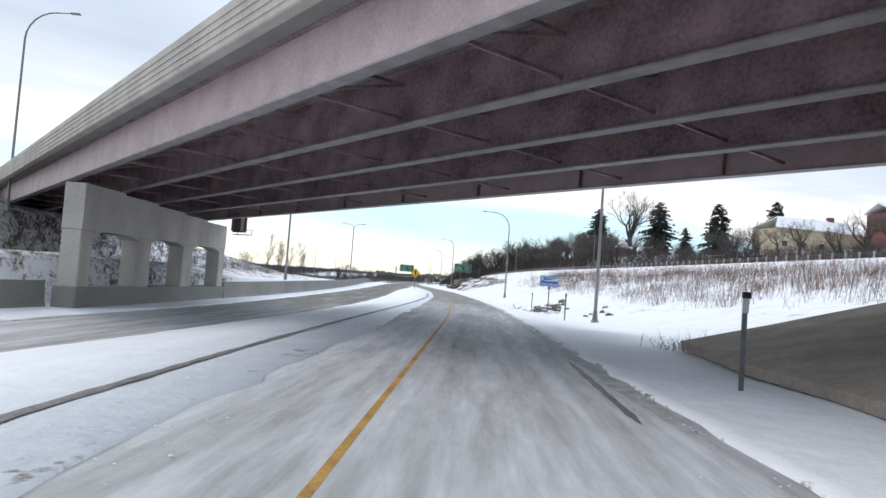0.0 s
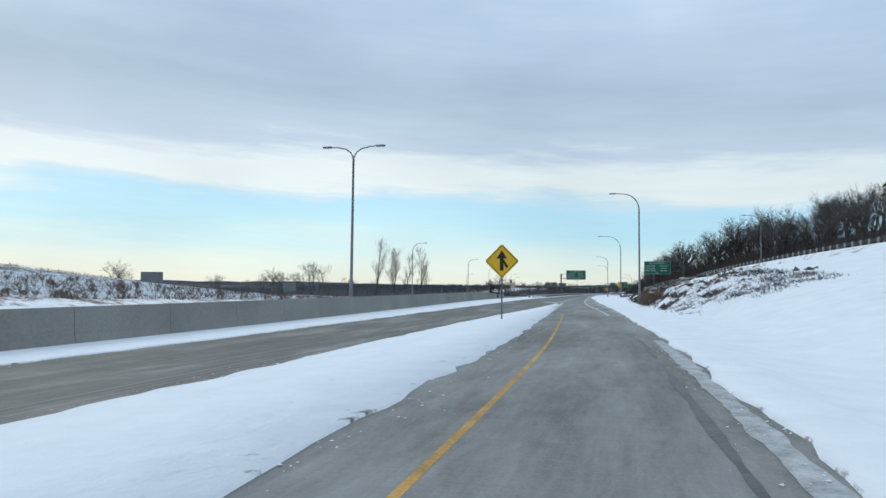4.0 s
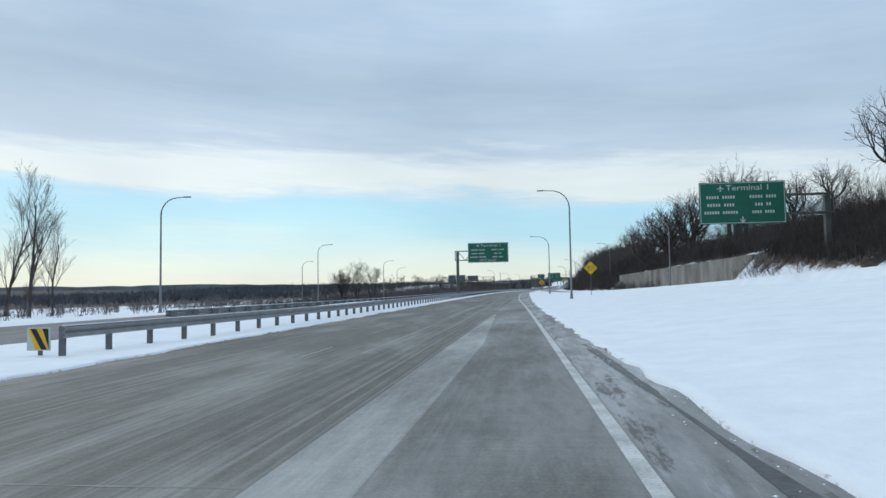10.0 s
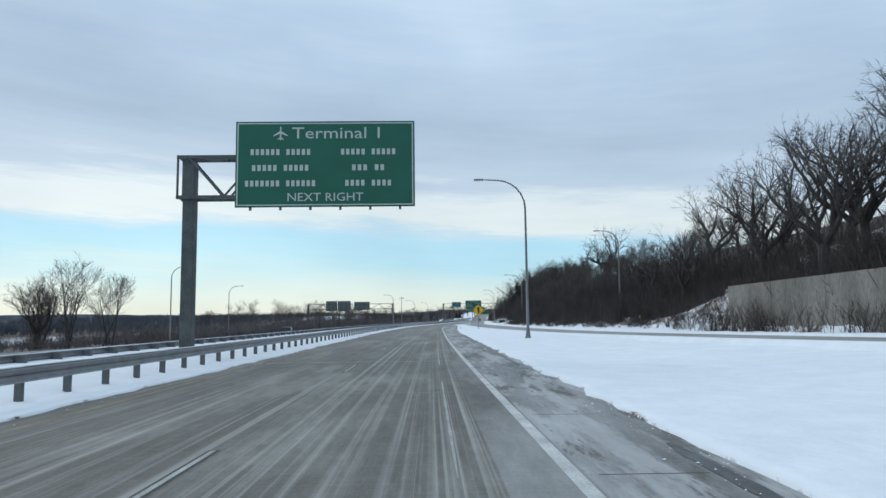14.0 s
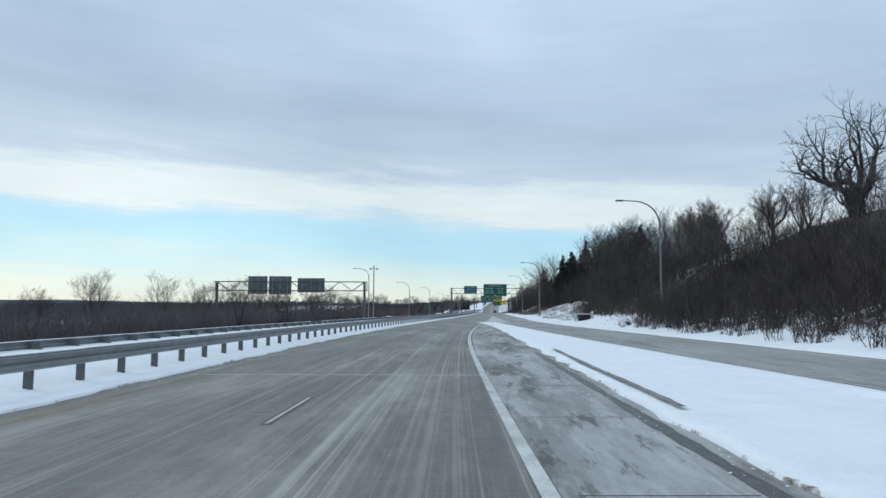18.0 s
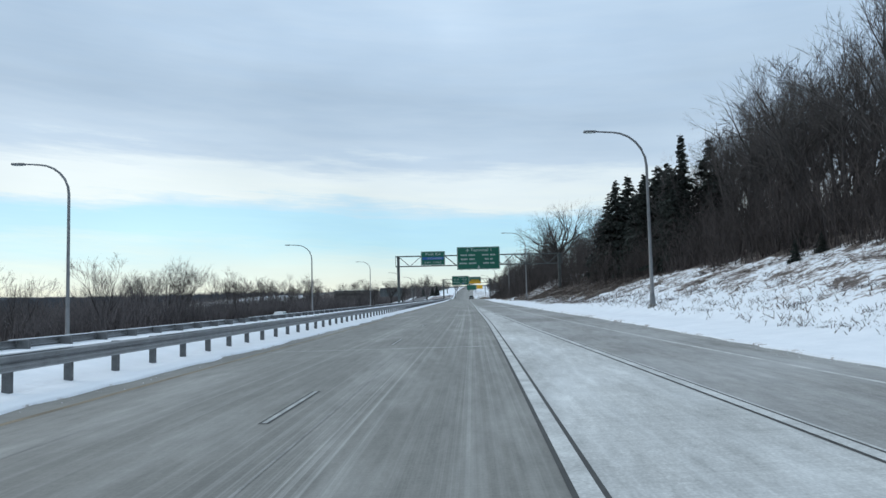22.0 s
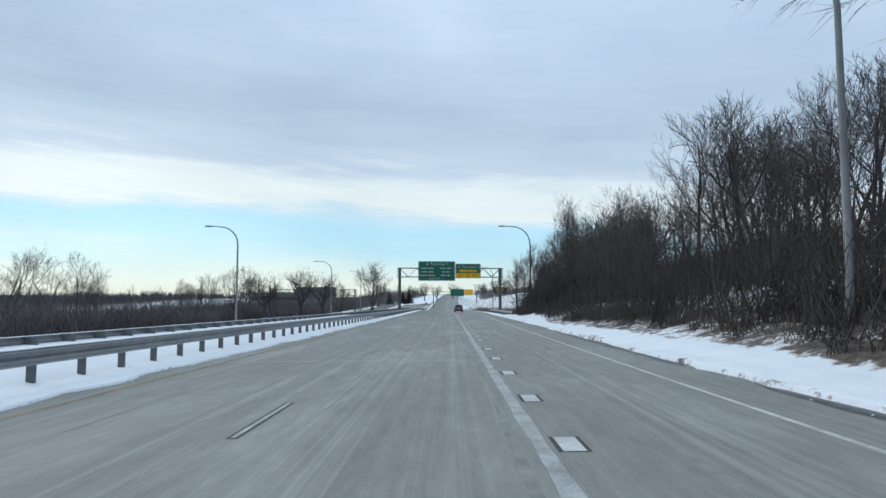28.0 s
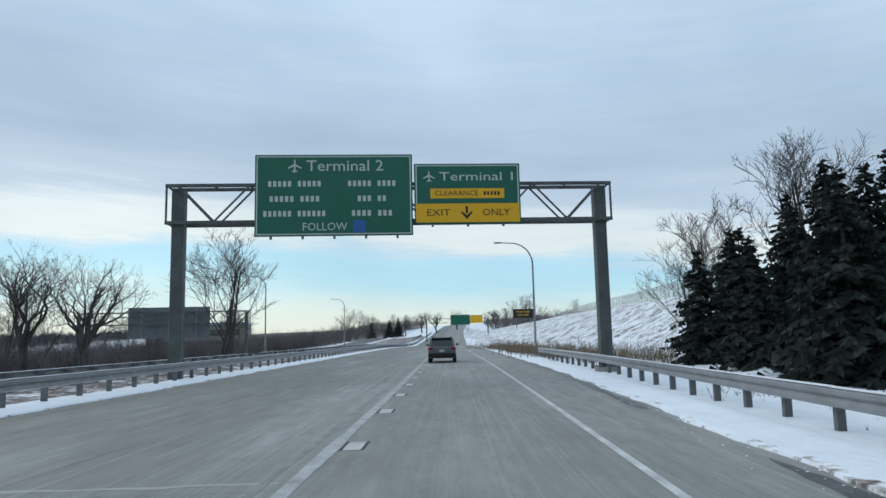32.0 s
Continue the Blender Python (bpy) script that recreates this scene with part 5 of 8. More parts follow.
# gantry with two signs
g = thing("sign_gantry", (0, 691.4, 0), "steel sign gantry across the highway with two green signs", "sign gantry")
gantry_post(g, -1.6, -0.3, 8.9, 0.9, 0.24)
gantry_post(g, 26.8, 1.2, 8.9, 0.9, 0.24)
truss(g, -1.6, 26.8, 7.0, 8.75, bays=14)
p = panel(g, 8.64, 16.12, 6.19, 10.13)
airport_sign(p, 8.64, 16.12, 6.19, 10.13, "Terminal 1", arrow=True)
p = panel(g, 2.35, 6.52, 7.1, 9.5)
text_mesh("Post Rd", 0.62, SIGNWHITE, p, (4.43, -0.004, 9.0), 2.5)
part("route_band", boxes(((2.6, -0.012, 8.05), (6.27, -0.002, 8.5))), BLUE, p, "blue band on the green sign")
text_mesh("TRUCK ROUTE", 0.3, SIGNWHITE, p, (4.6, -0.014, 8.27), 2.6)
text_mesh("EXIT 1 MILE", 0.36, SIGNWHITE, p, (4.43, -0.004, 7.55), 2.9)
# last gantry
g = thing("sign_gantry", (0, 860.8, 0), "steel sign gantry across the highway with green and amber signs", "sign gantry")
gantry_post(g, 15.55, -0.3, 8.85, 0.9, 0.27)
gantry_post(g, 35.05, 0.0, 8.85, 0.9, 0.27)
truss(g, 15.55, 35.05, 7.0, 8.7, bays=12)
p = panel(g, 19.1, 26.19, 6.25, 10.0)
airport_sign(p, 19.1, 26.19, 6.25, 10.0, "Terminal 2", "FOLLOW", shield=True)
p = panel(g, 26.27, 31.15, 6.75, 9.55)
plane_mark(p, 26.95, 8.95, 0.27, SIGNWHITE)
text_mesh("Terminal 1", 0.58, SIGNWHITE, p, (29.2, -0.004, 8.93), 3.4)
part("clearance_panel", boxes(((27.0, -0.02, 7.92), (30.4, -0.002, 8.38))), SIGNAMB, p, "amber clearance panel")
text_mesh("CLEARANCE", 0.33, SIGNBLK, p, (28.2, -0.022, 8.15), 2.0)
bars(p, [(29.85, 8.15, 0.8, 0.22)], SIGNBLK, -0.024)
part("exit_only_panel", boxes(((26.33, -0.02, 6.81), (31.09, -0.002, 7.68))), SIGNAMB, p, "amber exit-only panel")
text_mesh("EXIT", 0.45, SIGNBLK, p, (27.35, -0.022, 7.25), 1.05)
text_mesh("ONLY", 0.45, SIGNBLK, p, (30.0, -0.022, 7.25), 1.25)
down_arrow(p, 28.65, 7.25, 0.33, SIGNBLK, -0.026)


def sign_backs(x0, x1, z0, ztop, y, signs, label):
    g = thing("sign_gantry", (0, y, 0), label, "sign gantry")
    gantry_post(g, x0, z0, ztop, 0.9, 0.22)
    gantry_post(g, x1, z0 + 0.3, ztop, 0.9, 0.22)
    truss(g, x0, x1, ztop - 1.8, ztop - 0.1, bays=12)
    for a, b, c, d in signs:
        sp = part("sign_panel", boxes(((a, 2.0, c), (b, 2.06, d)), bevel=0.01), SIGNBACK, g, "bare aluminium back of a sign")
        for k in range(3):
            xx = a + (b - a) * (k + 0.5) / 3
            part("stiffener", boxes(((xx - 0.05, 1.9, c - 0.1), (xx + 0.05, 2.0, d + 0.05))), STEEL, sp)


sign_backs(-48.7, -20.6, -2.4, 7.1, 599.5, ((-43.1, -39.4, 4.7, 8.1), (-39.1, -34.8, 4.6, 8.1), (-33.6, -28.4, 5.0, 7.75)), "gantry over the opposite road showing three sign backs")
sign_backs(-20, 3.6, -2.4, 6.2, 932, ((-13.6, -1.9, 2.4, 6.9),), "gantry over the opposite road with one wide sign back")
g = thing("sign_gantry", (0, 1078, 0), "distant gantry with green and amber signs", "sign gantry")
gantry_post(g, 36, 0.2, 8.4), gantry_post(g, 58, 1.0, 8.4)
truss(g, 36, 58, 6.8, 8.3, bays=10)
panel(g, 44.5, 51.5, 6.0, 9.6), panel(g, 51.6, 56.0, 6.6, 9.4, material=SIGNAMB, edge=SIGNBLK)


def diamond(x, y, zc, half, zg, label, legend):
    ob = thing("warning_sign", (x, y, zg), label, "road sign", "yellow diamond warning signs")
    z = zc - zg
    part("post", boxes(((-0.04, 0.03, -0.4), (0.04, 0.09, z + half * 0.7))), POST, ob)
    bm = bmesh.new()
    a = [bm.verts.new((p * half, 0.0, z + q * half)) for p, q in ((1, 0), (0, 1), (-1, 0), (0, -1))]
    b = [bm.verts.new((p * half, 0.025, z + q * half)) for p, q in ((1, 0), (0, 1), (-1, 0), (0, -1))]
    bm.faces.new(a), bm.faces.new(b[::-1])
    for i in range(4):
        bm.faces.new((a[i], b[i], b[(i + 1) % 4], a[(i + 1) % 4]))
    bmesh.ops.bevel(bm, geom=[e for e in bm.edges if abs(e.verts[0].co.y - e.verts[1].co.y) > 0.01], offset=0.06, segments=2, affect="EDGES")
    bmesh.ops.recalc_face_normals(bm, faces=bm.faces)
    sp = part("sign_panel", bm, SIGNYEL, ob)
    bm = bmesh.new()
    pts = [(half * 0.9, 0), (0, half * 0.9), (-half * 0.9, 0), (0, -half * 0.9)]
    for (p0, q0), (p1, q1) in zip(pts, pts[1:] + pts[:1]):
        bar(bm, (p0, -0.004, z + q0), (p1, -0.004, z + q1), 0.006, 0.035)
    part("border", bm, SIGNBLK, sp)
    if legend == "merge":
        bm = bmesh.new()
        for k, shape in enumerate(([(-0.12, -0.55), (0.1, -0.55), (0.1, 0.2), (-0.12, 0.2)], [(-0.32, 0.15), (0.3, 0.15), (0.0, 0.62)], [(0.1, -0.12), (0.1, 0.1), (0.38, -0.3), (0.26, -0.42)])):
            va = [bm.verts.new((p * half, -0.008 - 0.002 * k, z + q * half)) for p, q in shape]
            vb = [bm.verts.new((p * half, -0.001, z + q * half)) for p, q in shape]
            bm.faces.new(va), bm.faces.new(vb[::-1])
            for i in range(len(va)):
                j = (i + 1) % len(va)
                bm.faces.new((va[i], vb[i], vb[j], va[j]))
        bmesh.ops.recalc_face_normals(bm, faces=bm.faces)
        part("merge_arrow", bm, SIGNBLK, sp)
    elif legend:
        for txt, dz, w, s in legend:
            text_mesh(txt, s * half, SIGNBLK, sp, (0, -0.006, z + dz * half), w * half)
    return ob


diamond(-6.26, 143.15, 3.31, 1.0, 0.0, "yellow diamond merge sign on a post in the snowy gore", "merge")
diamond(-0.6, 474.5, 2.95, 0.91, 0.0, "yellow diamond merge sign on the snowy island", "merge")
diamond(4.0, 365.2, 4.33, 1.02, 0.15, "yellow diamond lane-ends sign on the snow slope", (("LANE ENDS", 0.28, 1.0, 0.26), ("MERGE", 0.0, 1.05, 0.34), ("RIGHT", -0.32, 0.85, 0.34)))

ob = thing("no_turn_sign", (-22.55, 271.6, height(-22.55, 271.6)), "white square no-u-turn sign on a thin post", "road sign")
zc = 2.95 - height(-22.55, 271.6)
part("post", boxes(((-0.04, 0.03, -0.3), (0.04, 0.09, zc + 0.5))), POST, ob)
sp = part("sign_panel", boxes(((-0.56, 0, zc - 0.56), (0.56, 0.025, zc + 0.56)), bevel=0.01), SIGNWHITE, ob)
bm = bmesh.new()
tube(bm, [(0.42 * math.cos(a), -0.01, zc + 0.42 * math.sin(a)) for a in np.linspace(0, 2 * math.pi, 25)], 0.045, 6)
bar(bm, (-0.3, -0.012, zc + 0.3), (0.3, -0.012, zc - 0.3), 0.07, 0.02)
part("red_ring", bm, RED, sp)
bm = bmesh.new()
tube(bm, [(-0.17, -0.012, zc - 0.25), (-0.17, -0.012, zc + 0.08), (-0.08, -0.012, zc + 0.2), (0.06, -0.012, zc + 0.2), (0.15, -0.012, zc + 0.08), (0.15, -0.012, zc - 0.12)], 0.05, 6)
part("turn_arrow", bm, SIGNBLK, sp)

ob = thing("information_sign", (7.32, 68.0, height(7.32, 68.0)), "blue roadside information sign with a white swoosh on one post", "road sign")
zt = 3.15 - height(7.32, 68.0)
part("post", boxes(((-0.05, 0.05, -0.4), (0.05, 0.11, zt - 0.1))), POST, ob)
sp = panel(ob, -0.95, 0.95, zt - 1.02, zt, material=BLUE, back=False)
bm = bmesh.new()
bm.faces.new([bm.verts.new((x, -0.007, zt + z)) for x, z in ((-0.86, -0.52), (0.86, -0.52), (0.86, -0.16), (0.5, -0.26), (0.1, -0.38), (-0.4, -0.46))])
part("swoosh", bm, SIGNWHITE, sp, "white curved band across the blue panel")
bm = bmesh.new()
bm.faces.new([bm.verts.new((x, -0.007, zt + z)) for x, z in ((-0.82, -0.4), (-0.58, -0.4), (-0.66, -0.26), (-0.72, -0.1), (-0.78, -0.26))])
part("emblem", bm, SIGNWHITE, sp, "small white emblem")
text_mesh("ADOPT A", 0.2, SIGNWHITE, sp, (0.05, -0.008, zt - 0.25), 0.95)
text_mesh("HIGHWAY", 0.13, BLUE, sp, (0.42, -0.011, zt - 0.5), 0.7)
bars(sp, [(-0.45, zt - 0.8, 0.5, 0.14), (0.35, zt - 0.8, 0.85, 0.14)], SIGNWHITE)


def marker(x, y, h, label, top=SIGNBLK, col=POST):
    ob = thing("delineator_post", (x, y, height(x, y)), label, "marker post", "delineator posts beside the road")
    part("post", boxes(((-0.045, -0.02, -0.3), (0.045, 0.02, h))), col, ob)
    part("plate", boxes(((-0.06, -0.035, h - 0.3), (0.06, -0.021, h))), top, ob)


marker(0.75, 13.3, 1.75, "thin marker post with a white plate and black top", SIGNWHITE)
mk = thing("post_cap", (0.75, 13.26, height(0.75, 13.3) + 1.75), "black cap plate on the marker post", "marker post")
part("plate", boxes(((-0.075, -0.03, -0.02), (0.075, 0.03, 0.1))), SIGNBLK, mk)
marker(5.3, 50.6, 1.9, "thin dark marker post in the snow")
marker(7.0, 75.8, 1.7, "thin dark marker post in the snow")
marker(32.0, 823.6, 1.4, "grey marker post with a pale yellow plate near the guardrail end", CREAM)
marker(13.2, 548, 1.2, "short marker post in the snow")
marker(14.4, 540, 1.2, "short marker post in the snow")
marker(26.5, 742, 1.7, "orange marker post at the foot of the bank", RED, RED)
marker(-10.9, 548, 1.6, "orange marker post in the median", RED, RED)

# striped plate at the rail end
ob = thing("object_marker", (-19.2, 277.4, height(-19.2, 277.4)), "white plate with yellow and black stripes at the guardrail end", "marker sign")
part("plate", boxes(((-0.34, 0, 0.12), (0.34, 0.04, 0.75))), SIGNWHITE, ob)
for k in range(4):
    bm = bmesh.new()
    x = -0.42 + 0.18 * k
    q = [(max(-0.32, min(0.32, x + a)), -0.006, z) for a, z in ((0, 0.72), (0.17, 0.72), (0.5, 0.15), (0.33, 0.15))]
    bm.faces.new([bm.verts.new(v) for v in q])
    part("stripe", bm, SIGNBLK if k % 2 else SIGNYEL, ob)
part("post", boxes(((-0.05, 0.05, -0.3), (0.05, 0.12, 0.6))), POST, ob)
ob = thing("marker_post", (-19.9, 276.2, height(-19.9, 276.2)), "thin steel post with a small grey reflector plate", "marker post")
part("post", boxes(((-0.03, -0.03, -0.3), (0.03, 0.03, 1.35))), POST, ob)
part("plate", boxes(((-0.09, -0.05, 1.3), (0.09, -0.03, 1.6))), STEEL, ob)

# camera mast in the median
ob = thing("camera_mast", (-16.5, 573.3, height(-16.5, 573.3)), "slim grey mast with two traffic cameras", "camera mast")
hm = 8.5 - height(-16.5, 573.3)
part("mast", tube(bmesh.new(), [(0, 0, -0.3), (0, 0, hm)], [0.11, 0.07], 8), LAMPST, ob)
for s in (-1, 1):
    part("bracket", boxes(((min(0, s * 0.5), -0.03, hm - 0.55), (max(0, s * 0.5), 0.03, hm - 0.48))), LAMPST, ob)
    part("camera", boxes(((s * 0.5 - 0.15, -0.18, hm - 0.75), (s * 0.5 + 0.15, 0.18, hm - 0.42)), bevel=0.05), SIGNWHITE, ob)

# cabinets at the foot of the hill
for x, y, s, m_, lab in ((10.3, 553.7, (0.14, 0.14, 0.85), PLATE, "white utility pedestal in the snow"), (11.3, 553.3, (0.7, 0.5, 0.72), TYRE, "dark utility box in the snow"),
                         (12.4, 553.8, (0.14, 0.14, 0.8), PLATE, "white utility pedestal in the snow")):
    ob = thing("utility_cabinet", (x, y, height(x, y)), lab, "cabinet", "utility cabinets at the hill foot")
    part("body", boxes(((-s[0], -s[1], -0.2), (s[0], s[1], s[2])), bevel=0.03), m_, ob)
    part("lid", boxes(((-s[0] - 0.03, -s[1] - 0.03, s[2]), (s[0] + 0.03, s[1] + 0.03, s[2] + 0.07)), bevel=0.02), SNOW, ob)

# far message board
ob = thing("message_board", (62, 1030, height(62, 1030)), "dark electronic message board on two posts", "road sign")
for xx in (-2, 2):
    part("post", boxes(((xx - 0.12, 0.1, -0.5), (xx + 0.12, 0.3, 3.5))), POST, ob)
sp = part("sign_panel", boxes(((-3, 0, 2.4), (3, 0.3, 5))), SIGNBLK, ob)
bars(sp, [(0, 4.2, 4.0, 0.4), (0, 3.3, 3.2, 0.4)], SIGNAMB)

# roadside signs across the median
for x, y, w, h, z in ((-74, 205, 4.2, 2.0, 3.2), (-66, 240, 3.0, 1.8, 3.2)):
    ob = thing("roadside_sign", (x, y, height(x, y)), "brown back of a roadside sign on two posts", "road sign")
    for xx in (-w / 3, w / 3):
        part("post", boxes(((xx - 0.06, 0, -0.4), (xx + 0.06, 0.1, z))), POST, ob)
    part("sign_panel", boxes(((-w / 2, -0.06, z - h), (w / 2, 0, z))), SIGNBACK, ob)

# ---- retaining wall beside the second ramp ----
WALL0, WALL1 = 346, 416


def retaining_wall():
    ob = thing("retaining_wall", (0, 0, 0), "tall stained concrete retaining wall at the hill foot", "wall", kind="")
    ys = np.arange(WALL0, WALL1, 6.2)
    for y in ys:
        a = Vector((float(UR(y)) + 3.6, y, float(UZ(y))))
        b = Vector((float(UR(y + 6.15)) + 3.6, y + 6.15, float(UZ(y + 6.15))))
        bm = bmesh.new()
        prof = [(0, -0.5), (0, 3.7), (0.45, 3.7), (0.45, -0.5)]
        A = [bm.verts.new(a + Vector((p, 0, q))) for p, q in prof]
        B = [bm.verts.new(b + Vector((p, 0, q))) for p, q in prof]
        bm.faces.new(A), bm.faces.new(B[::-1])
        for i in range(4):
            bm.faces.new((A[i], B[i], B[(i + 1) % 4], A[(i + 1) % 4]))
        bmesh.ops.recalc_face_normals(bm, faces=bm.faces)
        part("wall_panel", bm, WALLC, ob)


retaining_wall()

# ---- trees ----
class Mesh:
    """Collects tapered tubes quickly."""

    def __init__(self):
        self.v, self.f = [], []

    def tube(self, pts, radii, sides):
        base = len(self.v)
        for i, p in enumerate(pts):
            d = (pts[min(i + 1, len(pts) - 1)] - pts[max(i - 1, 0)]).normalized()
            s = d.cross(Vector((0.3, 0.2, 0.93))).normalized()
            u = s.cross(d)
            for k in range(sides):
                a = 2 * math.pi * k / sides
                self.v.append(tuple(p + radii[i] * (math.cos(a) * s + math.sin(a) * u)))
        for i in range(len(pts) - 1):
            for k in range(sides):
                a, b = base + i * sides + k, base + i * sides + (k + 1) % sides
                self.f.append((a, b, b + sides, a + sides))

    def blade(self, a, b, w):
        """A thin two-faced sliver from a to b."""
        base = len(self.v)
        d = (b - a)
        s = d.cross(Vector((random.uniform(-1, 1), random.uniform(-1, 1), 0.2)))
        s = s.normalized() * w if s.length > 1e-6 else Vector((w, 0, 0))
        self.v += [tuple(a - s), tuple(a + s), tuple(b)]
        self.f.append((base, base + 1, base + 2))

    def mesh(self, name, material):
        me = bpy.data.meshes.new(name)
        me.from_pydata(self.v, [], self.f)
        me.materials.append(material)
        return me


def bare_tree(seed, h, form):
    """Wood (trunk and limbs) and twigs of one leafless tree that is h high."""
    rng = random.Random(seed)
    wood, limb, twig = Mesh(), Mesh(), Mesh()
    # share of height in the trunk, lowest limb, tilt of limbs, upward pull, crookedness, limb length, number of children
    trunk, low, tilt0, pull, twist, reach, kids = {
        "tall": (0.72, 0.25, (0.4, 0.8), 0.55, 0.26, 0.5, (9, 6, 4, 3)),
        "multi": (0.6, 0.22, (0.45, 0.95), 0.45, 0.34, 0.6, (5, 5, 4, 3)),
        "far": (0.6, 0.22, (0.45, 0.95), 0.45, 0.34, 0.6, (5, 5, 4, 2)),
        "poplar": (0.72, 0.2, (0.3, 0.7), 0.5, 0.24, 0.42, (9, 6, 4, 2)),
    }[form]
    stems = {"multi": 3, "far": 2}.get(form, 1)
    last = 3

    def grow(p, d, length, r, level):
        n = (6, 5, 3, 1)[level]
        pts, q = [p.copy()], d.copy()
        for i in range(n):
            q = (q + Vector((rng.gauss(0, twist), rng.gauss(0, twist), rng.gauss(0, twist) + (pull if level else 0.15) * 0.5)) * (0.5 if level else 0.2)).normalized()
            pts.append(pts[-1] + q * (length / n))
        rad = [max(r * (1 - 0.7 * i / n), 0.008) for i in range(n + 1)]
        (wood, limb, twig, twig)[level].tube(pts, rad, (8, 5, 3, 3)[level])
        m = kids[level]
        for k in range(m):
            t0 = low if level == 0 else 0.22
            t = t0 + (1 - t0) * (k + rng.uniform(0.1, 0.9)) / m
            i = min(int(t * n), n - 1)
            a = pts[i].lerp(pts[i + 1], t * n - i)
            loc = (pts[i + 1] - pts[i]).normalized()
            side = Vector((rng.gauss(0, 1), rng.gauss(0, 1), rng.gauss(0, 0.5))).normalized()
            tl = rng.uniform(*tilt0) * (1 if level < 2 else 0.9)
            e = (loc * math.cos(tl) + side * math.sin(tl) + Vector((0, 0, pull * rng.uniform(0.1, 0.7)))).normalized()
            ln = length * (reach * rng.uniform(0.75, 1.1) if level == 0 else rng.uniform(0.5, 0.78)) * (1.2 - 0.55 * t)
            if level == last:
                b = a + e * length * rng.uniform(0.5, 0.95)
                twig.blade(a, b, 0.014)
                c = a.lerp(b, rng.uniform(0.3, 0.6))
                twig.blade(c, c + (e + Vector((rng.gauss(0, 0.6), rng.gauss(0, 0.6), rng.gauss(0.1, 0.4)))).normalized() * length * rng.uniform(0.35, 0.7), 0.011)
            else:
                grow(a, e, ln, rad[i] * rng.uniform(0.42, 0.6), level + 1)

    for k in range(stems):
        many = stems > 1
        d = Vector((rng.gauss(0, 0.06 + 0.14 * many), rng.gauss(0, 0.06 + 0.14 * many), 1)).normalized()
        grow(Vector((rng.gauss(0, 0.35) * many, rng.gauss(0, 0.35) * many, -0.4)), d, h * trunk, h * (0.013 if form == "tall" else 0.012), 0)
    top = sorted(v[2] for v in twig.v)[-30]
    for mm in (wood, limb, twig):
        mm.v = [(x * h / top, y * h / top, z * h / top) for x, y, z in mm.v]
    cut, base = len(twig.f), len(twig.v)
    twig.v += limb.v
    twig.f += [tuple(i + base for i in f) for f in limb.f]
    crown = twig.mesh("crown", TWIG)
    crown.materials.append(BARK)
    crown.polygons.foreach_set("material_index", [0] * cut + [1] * (len(twig.f) - cut))
    return wood.mesh("trunk", BARK), crown, h


